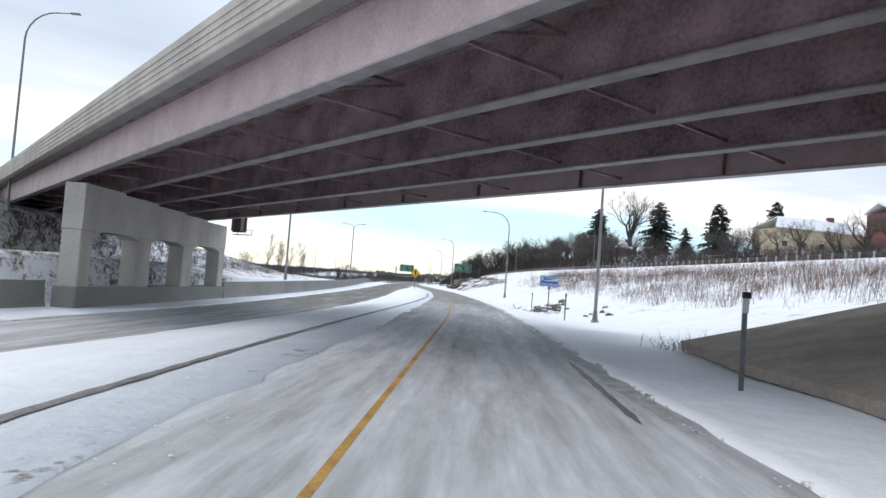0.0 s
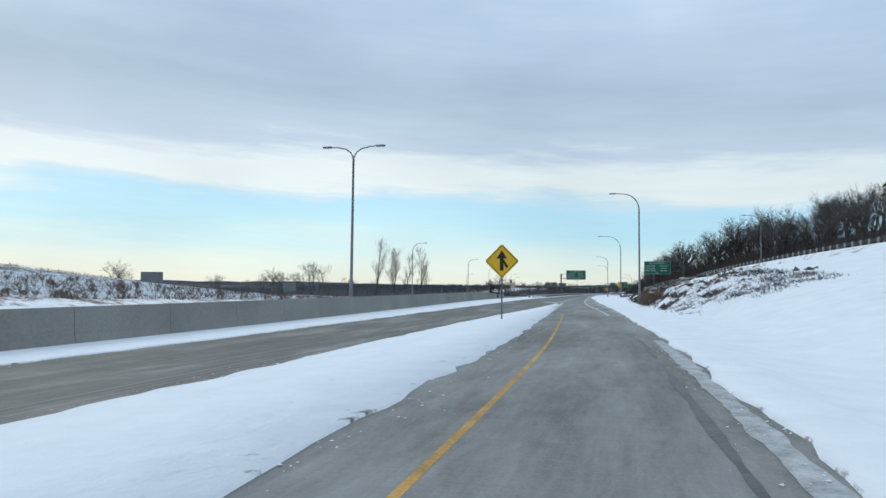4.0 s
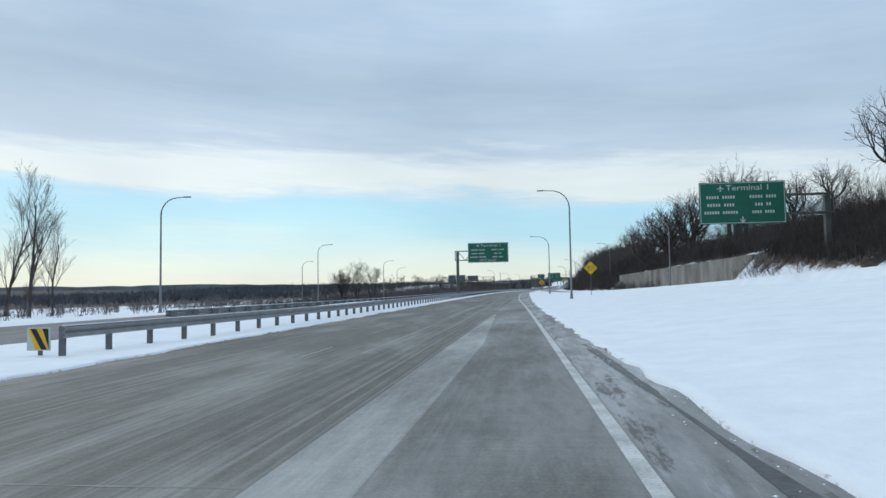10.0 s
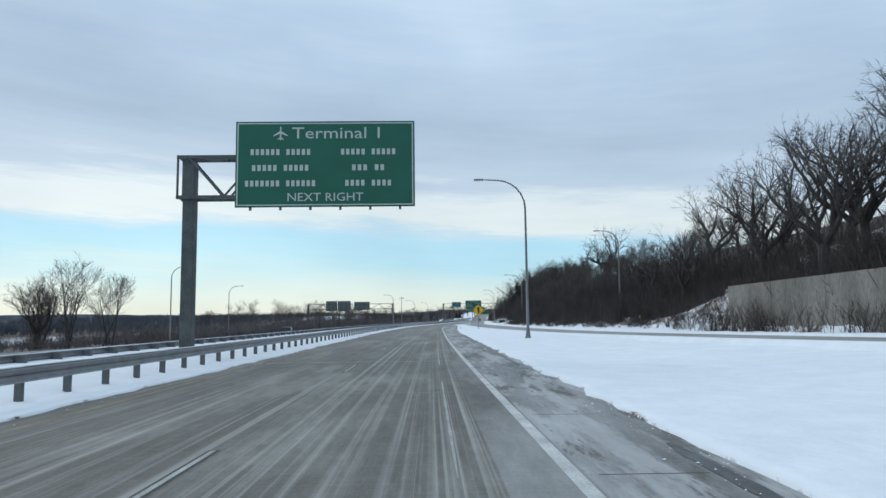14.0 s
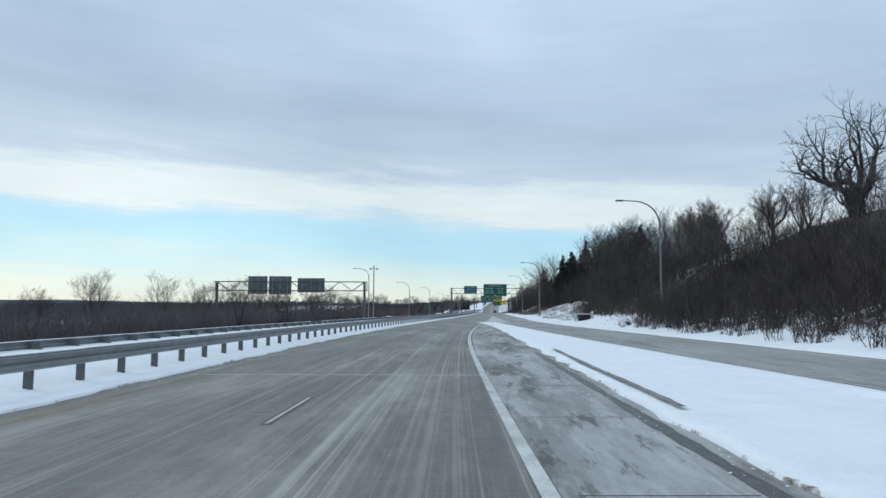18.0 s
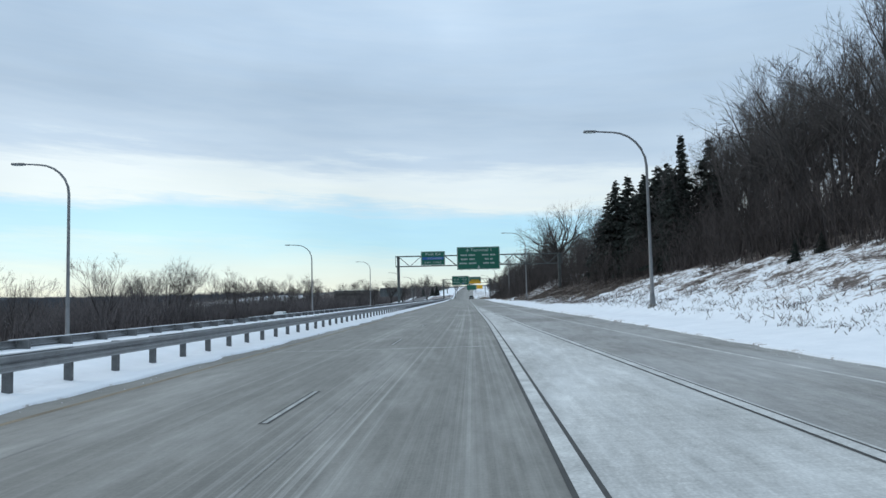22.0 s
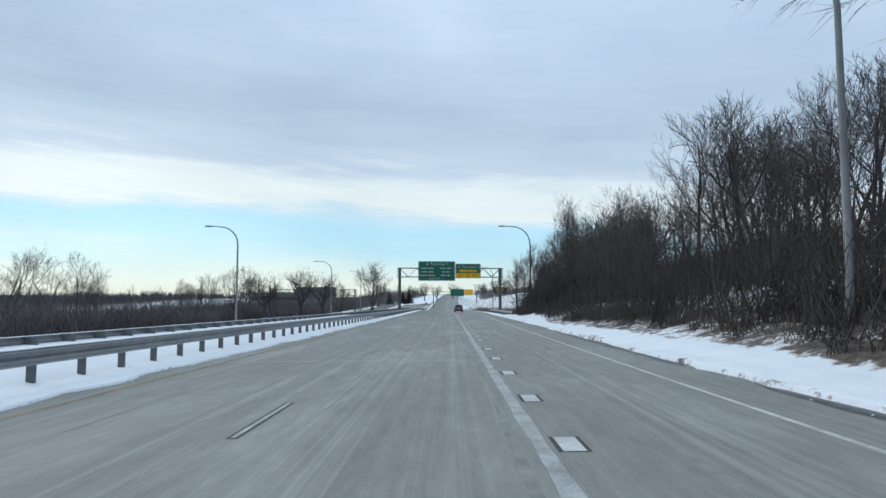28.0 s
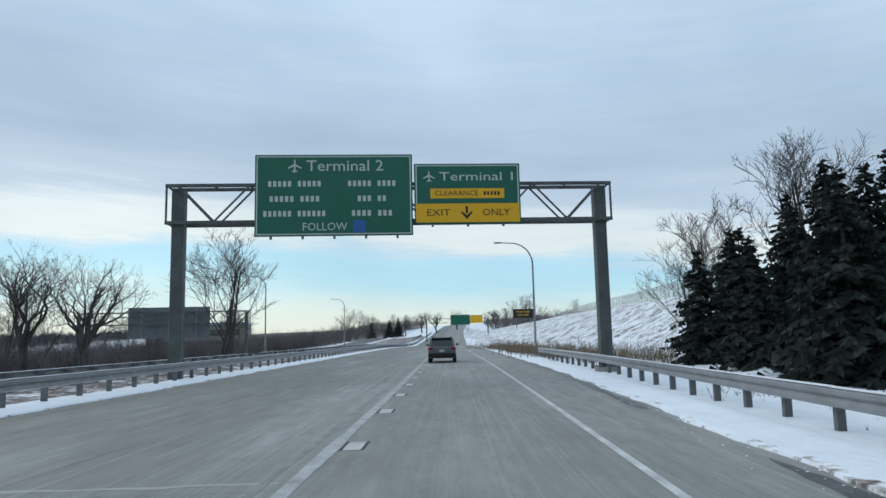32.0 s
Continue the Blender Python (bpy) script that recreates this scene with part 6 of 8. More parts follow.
def limbed_tree(seed, h, form):
    """Trunk and crown of a leafless tree whose thick limbs fork again and again."""
    rng = random.Random(seed)
    wood, limb, twig = Mesh(), Mesh(), Mesh()
    # trunk share, limbs, tilt of the limbs, length ratio, crookedness, upward pull, depth, stems, trunk radius, lean
    bole, limbs, tilt, ratio, crook, pull, depth, stems, girth, lean = {
        "oak": (0.32, 5, (0.4, 1.05), 0.79, 0.20, 0.14, 6, 1, 0.040, 0.05),
        "old": (0.17, 6, (0.55, 1.35), 0.80, 0.30, 0.08, 6, 1, 0.050, 0.22),
        "cotton": (0.40, 5, (0.35, 1.0), 0.84, 0.17, 0.09, 5, 2, 0.029, 0.10),
    }[form]

    def bend(d, tl):
        side = d.cross(Vector((rng.gauss(0, 1), rng.gauss(0, 1), rng.gauss(0, 1))))
        side = side.normalized() if side.length > 1e-4 else Vector((1, 0, 0))
        return (d * math.cos(tl) + side * math.sin(tl)).normalized()

    def grow(p, d, length, r, level):
        if level >= depth:
            b = p + (d + Vector((0, 0, pull))).normalized() * length
            twig.blade(p, b, 0.015)
            for k in range(7 if form == "cotton" else 4):
                a = b.lerp(p, rng.random() * 0.7)
                twig.blade(a, a + bend(d, rng.uniform(0.1, 0.9)) * length * rng.uniform(0.5, 1.0), 0.013)
            return
        n = 4 if level < 2 else 3 if level < 4 else 2
        pts, q = [p.copy()], d.copy()
        for i in range(n):
            k = crook * (0.3 if level == 0 else 1.0)
            q = (q + Vector((rng.gauss(0, k), rng.gauss(0, k), rng.gauss(0, k) + (pull if level else 0.1)))).normalized()
            pts.append(pts[-1] + q * (length / n))
        rad = [max(r * (1 - 0.22 * i / n), 0.012) for i in range(n + 1)]
        if level == 0:
            rad[0] *= 1.35
        (wood if level == 0 else limb if level < 4 else twig).tube(pts, rad, 8 if level == 0 else 6 if level == 1 else 5 if level == 2 else 3)
        if level == 0:
            for k in range(limbs):
                e = bend(q, rng.uniform(*tilt))
                e = Vector((e.x, e.y, max(e.z, 0.12))).normalized()
                a = pts[-1].lerp(pts[-3 if form == "cotton" else -2], rng.random() * 0.8 if k else 0.0)
                grow(a, e, h * (0.22 if form == "cotton" else 0.235) * rng.uniform(0.8, 1.15), rad[-1] * rng.uniform(0.58, 0.82), 1)
            return
        for k in range(3 if rng.random() < 0.33 else 2):
            e = bend(q, rng.uniform(0.12, 0.4) if k == 0 else rng.uniform(0.45, 0.95))
            grow(pts[-1], e, length * ratio * rng.uniform(0.75, 1.15), rad[-1] * (rng.uniform(0.76, 0.9) if k == 0 else rng.uniform(0.52, 0.74)), level + 1)
        if level < 5 or rng.random() < 0.5:
            i = rng.randrange(1, n)
            grow(pts[i], bend(q, rng.uniform(0.6, 1.1)), length * rng.uniform(0.45, 0.7), rad[i] * rng.uniform(0.3, 0.45), min(level + 2, depth))

    for k in range(stems):
        many = 0.4 * (stems > 1)
        d = Vector((rng.gauss(0, lean), rng.gauss(0, lean), 1)).normalized()
        grow(Vector((rng.gauss(0, many), rng.gauss(0, many), -0.4)), d, h * bole * rng.uniform(0.9, 1.2), h * girth, 0)
    top = sorted(v[2] for v in twig.v)[-30]
    for mm in (wood, limb, twig):
        mm.v = [(x * h / top, y * h / top, z * h / top) for x, y, z in mm.v]
    cut, base = len(twig.f), len(twig.v)
    twig.v += limb.v
    twig.f += [tuple(i + base for i in f) for f in limb.f]
    crown = twig.mesh("crown", TWIG)
    crown.materials.append(BARK)
    crown.polygons.foreach_set("material_index", [0] * cut + [1] * (len(twig.f) - cut))
    return wood.mesh("trunk", BARK), crown, h


def make_tree(meshes, name, x, y, z, scale, turn, label, group):
    ob = thing(name, (x, y, z), label, "tree", group, turn)
    ob.scale = (scale, scale, scale)
    part("trunk", meshes[0], None, ob)
    part("crown", meshes[1], None, ob)
    return ob


OAKS = [limbed_tree(70 + k, 12, "oak") for k in range(4)]
TALLS = [bare_tree(80 + k, 18, "tall") for k in range(4)]
MULTI = [bare_tree(90 + k, 10, "multi") for k in range(4)]
DISTANT = [bare_tree(190 + k, 10, "far") for k in range(4)]
POPLAR = [bare_tree(60 + k, 16, "poplar") for k in range(3)]
GREAT = [limbed_tree(21 + k, 20, "cotton") for k in range(3)]


def conifer(seed, h, w, taper=0.8):
    r, nd, tr = random.Random(seed), Mesh(), Mesh()
    tr.tube([Vector((0, 0, -0.5)), Vector((0, 0, h * 0.6)), Vector((0, 0, h))], [0.02 * h, 0.011 * h, 0.01], 6)
    levels = int(h * 3.4)
    for i in range(levels):
        t = i / levels
        z = h * (0.06 + 0.92 * t)
        reach = w * (1 - t) ** taper * r.uniform(0.75, 1.15) + 0.12
        for k in range(int(7 + 6 * (1 - t))):
            a = r.uniform(0, 2 * math.pi)
            q = r.uniform(0.55, 1.15) * reach
            d = Vector((math.cos(a), math.sin(a), 0))
            s = Vector((-d.y, d.x, 0))
            root = Vector((0, 0, min(z + r.uniform(-0.3, 0.3), h - 0.1)))
            tip = root + d * q + Vector((0, 0, -0.30 * q + 0.12 * q * t + r.uniform(-0.25, 0.3)))
            for m in range(7):
                f = 0.25 + 0.75 * (m + r.random()) / 7
                c = root.lerp(tip, f)
                for side in (-1, 1):
                    e = c + s * side * (0.14 + 0.34 * q * (1.1 - f)) * r.uniform(0.5, 1.1) + d * 0.2 * q * r.uniform(0.1, 0.7) + Vector((0, 0, r.uniform(-0.28, 0.05) * q * 0.5))
                    nd.blade(c - d * 0.04, e, 0.1 + 0.04 * q)
    return tr.mesh("trunk", BARK), nd.mesh("crown", NEEDLE), h


PINES = [conifer(8, 11, 3.6, 0.55), conifer(9, 11, 4.0, 0.5)]
FIRS = [conifer(3, 11, 3.7), conifer(4, 12, 4.0), conifer(5, 10, 3.6)]


def plant(kind, name, x, y, tall, label, group="", dz=0.0):
    """Set one tree of a kind, tall metres high, on the ground."""
    pick = random.Random(int(x * 13 + y * 7))
    meshes = kind[pick.randrange(len(kind))]
    make_tree(meshes, name, x, y, height(x, y) - 0.15 + dz, tall / meshes[2], pick.uniform(0, 360), label, group)


# the hillside wood, tree by tree
rr = random.Random(11)
BELTS = [  # from y, to y, number, nearest and farthest from the ramp edge, heights, kinds
    (70, 190, 17, 6, 42, (6, 9), (OAKS,)),
    (190, 252, 26, 5, 30, (7.5, 11), (OAKS,)),
    (250, 330, 26, 10, 36, (8, 11.5), (OAKS,)),
    (330, 440, 8, 14, 32, (8, 10.5), (OAKS,)),
    (440, 500, 26, 8.5, 30, (4.5, 7.5), (MULTI, MULTI, OAKS)),
    (500, 565, 30, 9.5, 30, (4.5, 7.0), (MULTI, MULTI, OAKS)),
    (565, 605, 10, 22, 42, (8, 12), (TALLS, MULTI)),
    (605, 655, 30, 15, 36, (11, 17), (TALLS, TALLS, MULTI)),
    (655, 690, 10, 16, 40, (9, 13), (TALLS, MULTI)),
    (665, 765, 22, 14, 36, (7, 11), (MULTI, OAKS)),
    (765, 832, 22, 8.5, 32, (7, 12.5), (TALLS, MULTI, MULTI)),
    (806, 821, 12, 2.0, 8.0, (5.5, 9), (TALLS, TALLS, MULTI)),
    (766, 804, 7, 2.0, 8.0, (5.5, 8.5), (TALLS,)),
    (768, 800, 14, 9.0, 22.0, (8, 12.5), (TALLS, MULTI)),
]
for y0, y1, count, near, farther, (h0, h1), kinds in BELTS:
    for k in range(count):
        y = y0 + (y1 - y0) * (k + rr.random()) / count
        x = float(UR(y)) + near + (farther - near) * rr.random() ** 1.25
        plant(rr.choice(kinds), "bare_tree", x, y, rr.uniform(h0, h1), "leafless grey tree in the hillside wood", "bare trees of the hillside wood")
OLD = [limbed_tree(143, 14, "old")]
plant(OLD, "bare_oak", 37.0, 539, 13.0, "large gnarled leafless oak on the hilltop")
for x, y, h in ((30, 312, 13), (34, 305, 14), (37, 320, 14), (31, 330, 12.5), (41, 300, 14), (24.5, 392, 12.5), (27, 400, 13.5), (23.5, 405, 12), (28.5, 411, 14), (25.5, 418, 13), (30, 386, 14), (27.5, 374, 14)):
    plant(OAKS, "bare_oak", x, y, h, "gnarled leafless oak above the retaining wall", "oaks above the retaining wall")
plant(GREAT, "cottonwood_tree", 40, 747, 20, "very large leafless cottonwood with a forked trunk")
plant(GREAT, "spreading_tree", 39, 819, 14, "spreading leafless tree beside the spruces")
plant(GREAT, "spreading_tree", 54.5, 852, 18, "spreading leafless tree behind the spruces")
plant(GREAT, "spreading_tree", 57, 843, 19, "spreading leafless tree behind the spruces")
plant(GREAT, "cottonwood_tree", 36.5, 746, 15.5, "large leafless cottonwood on the bank")
plant(GREAT, "cottonwood_tree", 46, 756, 14, "large leafless cottonwood on the bank")
for x, y, h in ((44, 664, 15), (40, 648, 15), (35, 634, 14.5), (30, 622, 11.5), (42, 640, 16), (37, 626, 14), (47, 654, 15)):
    plant(GREAT, "cottonwood_tree", x, y, h, "tall leafless tree with long forking limbs on the hillside", "great trees of the hillside")
for x, y, h in ((34.5, 806, 12.5), (35.5, 812, 14), (37, 818, 15.5), (39, 824, 15), (33.5, 803, 8), (36.5, 828, 11), (45, 818, 16)):
    plant(TALLS, "bare_tree", x, y, h, "tall leafless tree over the road edge", "bare trees of the hillside wood")
for x, y, h in ((38, 822, 10), (40.5, 828, 9.5), (43, 831, 11), (41.5, 821, 12), (39, 832, 8), (45, 826, 13), (47, 832, 12)):
    plant(MULTI, "bare_tree", x, y, h, "dark many-stemmed leafless tree beside the spruces", "bare trees of the hillside wood")
for x, y, h in ((20.5, 415, 12.0), (22, 428, 12.5), (18.5, 438, 9), (26, 421, 14), (25, 446, 12), (20, 452, 8)):
    plant(OAKS, "bare_oak", x, y, h, "gnarled leafless oak above the second ramp", "oaks above the retaining wall")
for x, y, h in ((20.5, 607, 1.5), (22.6, 608, 1.3), (24.5, 613, 1.6), (27, 618, 1.2), (21.5, 600, 1.1)):
    plant(FIRS, "spruce_sapling", x, y, h, "small dark spruce sapling on the snowy slope", "spruce saplings on the slope")
plant([conifer(14, 15, 1.7, 0.5)], "spruce_tree", 33.5, 653, 15.5, "thin ragged spruce standing above the others", "spruces on the slope")
for x, y, h in ((52, 884, 11), (56, 878, 13), (47, 880, 8.5)):
    plant(MULTI, "bare_tree", x, y, h, "leafless tree behind the spruces", "bare trees of the hillside wood")
# spruces
for x, y, h in ((27, 640, 8.5), (29, 646, 10), (29, 655, 11.5), (32, 662, 13), (30.5, 670, 14), (34, 675, 14.5), (33, 683, 12), (36, 668, 14), (38, 655, 14), (31.5, 651, 11), (33.5, 656, 12), (35.5, 663, 13.5), (38, 672, 14),
                (40.5, 852, 7.5), (42, 855, 8.5), (43.5, 851, 9), (46, 852, 10), (51, 854, 11), (54, 850, 12), (57, 856, 12), (47, 849, 10), (36, 612, 12), (38.5, 620, 13), (42.3, 867.5, 6.5), (44, 866, 7.5), (46.5, 862, 8), (49, 869, 8.5), (47, 856, 8), (51, 861, 9), (53.5, 855, 9), (50, 849, 9), (55, 866, 8.5), (42.5, 862, 6.5), (45.5, 870, 8), (48.5, 864, 9), (51, 873, 9.5), (54, 862, 10), (53, 868, 9.5), (57, 870, 11), (47.5, 874, 7.5), (40, 585, 8), (38, 578, 7.5)):
    plant(FIRS, "spruce_tree", x, y, h, "dark green spruce tree on the snowy slope", "spruces on the slope")
crest = height(87.8, 272) + 22.5
for x, y, up in ((90, 222, None), (87.8, 272, 0.0), (115, 234, None), (62, 265, -5.5), (100, 276, -9.0)):
    plant(PINES, "spruce_tree", x, y, {90: 18, 115: 21}.get(x) or crest + up - height(x, y), "dark conifer beside the house on the hilltop", "conifers on the hilltop")
plant(OAKS, "bare_oak", 74, 265, crest + 2.5 - height(74, 265), "large round-crowned leafless oak beside the hilltop conifers")
# across the median
for x, y, h in ((-78.5, 333, 21), (-73.5, 336, 17.5), (-71.5, 333, 17.5), (-69, 338, 16), (-62, 333, 18), (-60.5, 335, 12), (-65, 336, 7), (-68, 334, 7), (-79, 336, 7)):
    plant(POPLAR, "poplar_tree", x, y, h, "slender leafless poplar beyond the median", "poplars beyond the median")
for x, y, h in ((-58, 455, 10), (-53.5, 454, 11.5), (-49.5, 456, 9.5), (-66, 470, 6.5), (-74, 468, 6), (-70, 262, 9), (-97, 262, 6), (-125, 262, 10), (-92, 300, 8), (-95, 296, 8), (-90, 180, 6), (-110, 190, 6), (-83, 300, 5), (-100, 320, 5), (-62, 225, 5.5), (-84, 322, 7), (-88, 318, 5), (-76, 325, 6), (-115, 310, 6), (-107, 305, 7),
                (9, 896, 12.2), (-1, 945, 10), (-14, 900, 9), (-21, 890, 13), (-28, 880, 9), (-40, 760, 11), (-44, 752, 10), (-36, 790, 10), (-30, 800, 9), (-44, 640, 12),
                (-52, 650, 10), (-60, 640, 10), (-48, 700, 10), (-70, 560, 8), (-66, 570, 8), (-38, 850, 9)):
    plant(MULTI, "bare_tree", x, y, h, "spreading leafless tree beyond the opposite road", "bare trees beyond the opposite road")
for x, y, h in ((-7, 893, 12.6), (-1.6, 893, 11.4), (-16, 897, 12), (-58, 455, 8.5)):
    plant(OAKS, "bare_oak", x, y, h, "spreading leafless oak beyond the opposite road", "bare trees beyond the opposite road")
for k in range(44):
    y = 585 + 9.0 * k + rr.uniform(-4, 4)
    plant(DISTANT, "bare_tree", float(OC(y)) - 15 - abs(rr.gauss(0, 14)), y, rr.uniform(8.5, 13), "spreading leafless tree beyond the opposite road", "bare trees beyond the opposite road")
for x, y, h in ((46, 1190, 12), (60, 1230, 13), (40, 1240, 12), (75, 1180, 11), (30, 1200, 10)):
    plant(OAKS, "bare_tree", x, y, h, "distant leafless tree at the bend", "distant trees")
for k in range(26):
    y = 1075 + 15 * k
    x = float(D(y)) - rr.uniform(26, 60) if k % 2 else float(UR(y)) + rr.uniform(14, 45)
    plant(DISTANT, "bare_tree", x, y, rr.uniform(8, 13), "distant leafless tree at the bend", "distant trees")
for x, y, h in ((22, 1150, 8), (26, 1160, 9), (14, 1140, 7)):
    plant(FIRS, "spruce_tree", x, y, h, "distant dark conifer near the bend", "distant conifers")


# ---- brush, weeds and grass: nobody could count them ----
def thicket(name, spots, material, label, tall, stems=7, lean=0.35, width=0.02, category="brush", forks=2):
    r, m = random.Random(len(spots)), Mesh()
    for x, y, s in spots:
        z = height(x, y) - 0.1
        for k in range(stems):
            a = Vector((x + r.gauss(0, 0.45 * s), y + r.gauss(0, 0.45 * s), z))
            hgt = tall * s * r.uniform(0.5, 1.1)
            b = a + Vector((r.gauss(0, lean), r.gauss(0, lean), 1)).normalized() * hgt
            m.blade(a, b, width * (0.6 + 0.5 * s))
            for q in range(forks):
                c = a.lerp(b, r.uniform(0.3, 0.75))
                m.blade(c, c + Vector((r.gauss(0, 0.6), r.gauss(0, 0.6), 0.9)).normalized() * hgt * r.uniform(0.25, 0.5), width * 0.7)
    ob = part(name, m.mesh(name, material), None)
    return tagged(ob, label, category, kind="stuff")


rr = random.Random(5)
spots, tall_spots = [], []
for k in range(7600):  # dark understorey of the hillside
    y = rr.uniform(60, 850)
    u = float(UR(y))
    if y < 260:
        x = u + rr.uniform(4, 34)
    elif y < 440:
        x = u + (rr.uniform(4.6, 26) if 340 < y < 408 else rr.uniform(1.3, 20) if 296 < y < 341 else rr.uniform(3.4, 22))
    elif y < 565:
        x = u + (3.0 if y < 528 else 4.5) + abs(rr.gauss(0, 9))
    elif y < 655:
        x = u + 11 + abs(rr.gauss(0, 10))
    elif y < 720:
        x = u + rr.uniform(9, 34)
    else:
        x = u + (3.6 if y < 770 else 3.2) + abs(rr.gauss(0, 8))
    if (770 < y < 815 and rr.random() < (0.8 if x < u + 8 and y < 806 else 0.55 if x < u + 14 else 0.3)) or (748 < y < 771 and 4.5 < x - u < 15 and rr.random() < 0.3) or (y > 818 and x < u + 4.5) or (y > 838 and x < u + 15):
        continue
    if 532 < y < 560 and x < u + 6.5:  # clear snow round the utility boxes
        continue
    if y < 560 and 440 < y:
        (spots if k % 4 else tall_spots).append((x, y, rr.uniform(0.5, 0.95)))
        continue
    (tall_spots if k % 3 == 0 and y > 250 and x > u + 9 else spots).append((x, y, rr.uniform(0.6, 1.4) * (0.8 if 300 < y < 440 else 1.0)))
spots += [(float(UR(y)) + 5.5 + abs(rr.gauss(0, 9)), y, rr.uniform(0.6, 1.15)) for y in (rr.uniform(436, 540) for _ in range(1500))]
spots += [(float(UR(y)) + rr.uniform(5, 16), y, rr.uniform(0.9, 1.7)) for y in (rr.uniform(819, 838) for _ in range(330))]
spots += [(float(UR(y)) + rr.uniform(2.0, 3.4), y, rr.uniform(0.35, 1.0)) for y in (428 - 44 * rr.random() ** 1.2 for _ in range(70))]
spots += [(float(UR(y)) + rr.uniform(7, 15), y, rr.uniform(0.5, 1.1)) for y in (rr.uniform(556, 584) for _ in range(150))]
spots += [(float(UR(y)) + 4.2 + 10 * rr.random(), y, rr.uniform(0.8, 1.4)) for y in (rr.uniform(398, 475) for _ in range(520))]
spots += [(float(UR(y)) + rr.uniform(1.8, 5.0), y, rr.uniform(0.12, 0.5)) for y in (rr.uniform(428, 532) for _ in range(420))]
spots += [(float(UR(y)) + rr.uniform(4.5, 15), y, rr.uniform(0.35, 0.75)) for y in (rr.uniform(724, 752) for _ in range(260))]
spots += [(float(UR(y)) + rr.uniform(2.5, 5.5), y, rr.uniform(0.2, 0.5)) for y in (rr.uniform(735, 812) for _ in range(330))]
spots += [(float(UR(y)) + 4.7 + 9 * rr.random() ** 1.3, y, rr.uniform(0.6, 1.15)) for y in (rr.uniform(338, 442) for _ in range(750))]
spots += [(float(UR(y)) + 1.4 + 14 * rr.random() ** 1.2, y, rr.uniform(0.5, 1.1)) for y in (rr.uniform(255, 345) for _ in range(1500))]
spots += [(float(UR(y)) + rr.uniform(8, 15), y, rr.uniform(0.7, 1.2)) for y in (rr.uniform(758, 822) for _ in range(560))]
spots += [(float(UR(y)) + rr.uniform(1.6, 8), y, rr.uniform(0.35, 1.0)) for y in (rr.uniform(806, 820) for _ in range(110))]
tufts = [(float(UR(y)) + rr.uniform(3.2, 13), y, rr.uniform(0.12, 0.4)) for y in (rr.uniform(575, 652) for _ in range(1000))]
tufts += [(float(UR(y)) + 3.2 + 11 * rr.random() ** 0.7, y, rr.uniform(0.25, 0.7)) for y in (rr.uniform(638, 722) for _ in range(1700))]
thicket("slope_tufts", tufts, BRUSH, "dark brush tufts scattered over the snowy slope", 0.8, 19, 0.9, 0.011)
thicket("undergrowth", spots, BRUSH, "dense dark leafless undergrowth on the hillside", 3.2, 12, 0.32, 0.022)
shrubs = []
for _ in range(430):
    y = rr.uniform(821, 842)
    off = rr.uniform(6.5, 20)
    shrubs.append((float(UR(y)) + off, y, min(1.25, 0.45 + 0.06 * off) * rr.uniform(0.7, 1.1)))
thicket("shrub_thicket", shrubs, BRUSH, "dense twiggy purple-brown shrubs beside the spruces", 5.2, 10, 0.4, 0.017, "shrubs", 6)
thicket("saplings", tall_spots, BRUSH, "crowded thin dark saplings in the wood", 6.0, 8, 0.2, 0.024, "brush", 7)
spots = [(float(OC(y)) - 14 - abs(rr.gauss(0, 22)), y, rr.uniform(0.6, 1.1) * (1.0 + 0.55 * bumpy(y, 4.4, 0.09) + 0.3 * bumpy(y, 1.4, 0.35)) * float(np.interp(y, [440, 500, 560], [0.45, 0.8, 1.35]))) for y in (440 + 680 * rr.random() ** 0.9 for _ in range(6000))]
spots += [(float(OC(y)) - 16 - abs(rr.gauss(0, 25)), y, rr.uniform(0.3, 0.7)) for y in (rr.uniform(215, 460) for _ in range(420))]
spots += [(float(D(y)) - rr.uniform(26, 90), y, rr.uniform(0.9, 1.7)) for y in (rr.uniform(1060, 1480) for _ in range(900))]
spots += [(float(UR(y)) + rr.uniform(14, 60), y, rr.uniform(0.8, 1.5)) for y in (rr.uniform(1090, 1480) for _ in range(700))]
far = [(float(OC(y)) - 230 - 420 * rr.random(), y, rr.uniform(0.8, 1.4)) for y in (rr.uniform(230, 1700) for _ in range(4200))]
thicket("far_woods", far, HAZEWOOD, "belt of far leafless woods, blue-grey haze put into the colour", 7.5, 9, 0.25, 0.3)
thicket("far_thicket", spots, HAZEBRUSH, "long belt of leafless brush beyond the opposite road, greyed by painted haze", 4.6, 9, 0.34, 0.04, forks=3)
spots = []
for _ in range(7000):  # brush on the steep bank
    y = 250 - 100 * rr.random() ** 1.25
    toe = float(np.interp(y, [140, 165, 190, 215, 240, 250], [4.2, 2.9, 2.3, 2.7, 4.2, 5.0]))
    x = toe + 0.9 + 9.5 * rr.random() ** 1.3
    if bumpy(x, y, 0.35) + 0.5 * bumpy(x, y, 0.9) > -0.12:
        spots.append((x, y, rr.uniform(0.4, 1.1)))
thicket("bank_brush", spots, BRUSH, "low dark brush on the snowy bank", 0.5, 9, 1.0, 0.018)
spots = []
for _ in range(5200):
    y = rr.uniform(18, 150)
    x = 34 - 19 * rr.random() ** 1.5
    if bumpy(x, y, 0.22) + 0.6 * bumpy(y, x, 0.6) > -0.15 + 0.03 * (24 - x):
        spots.append((x, y, rr.uniform(0.5, 1.3)))
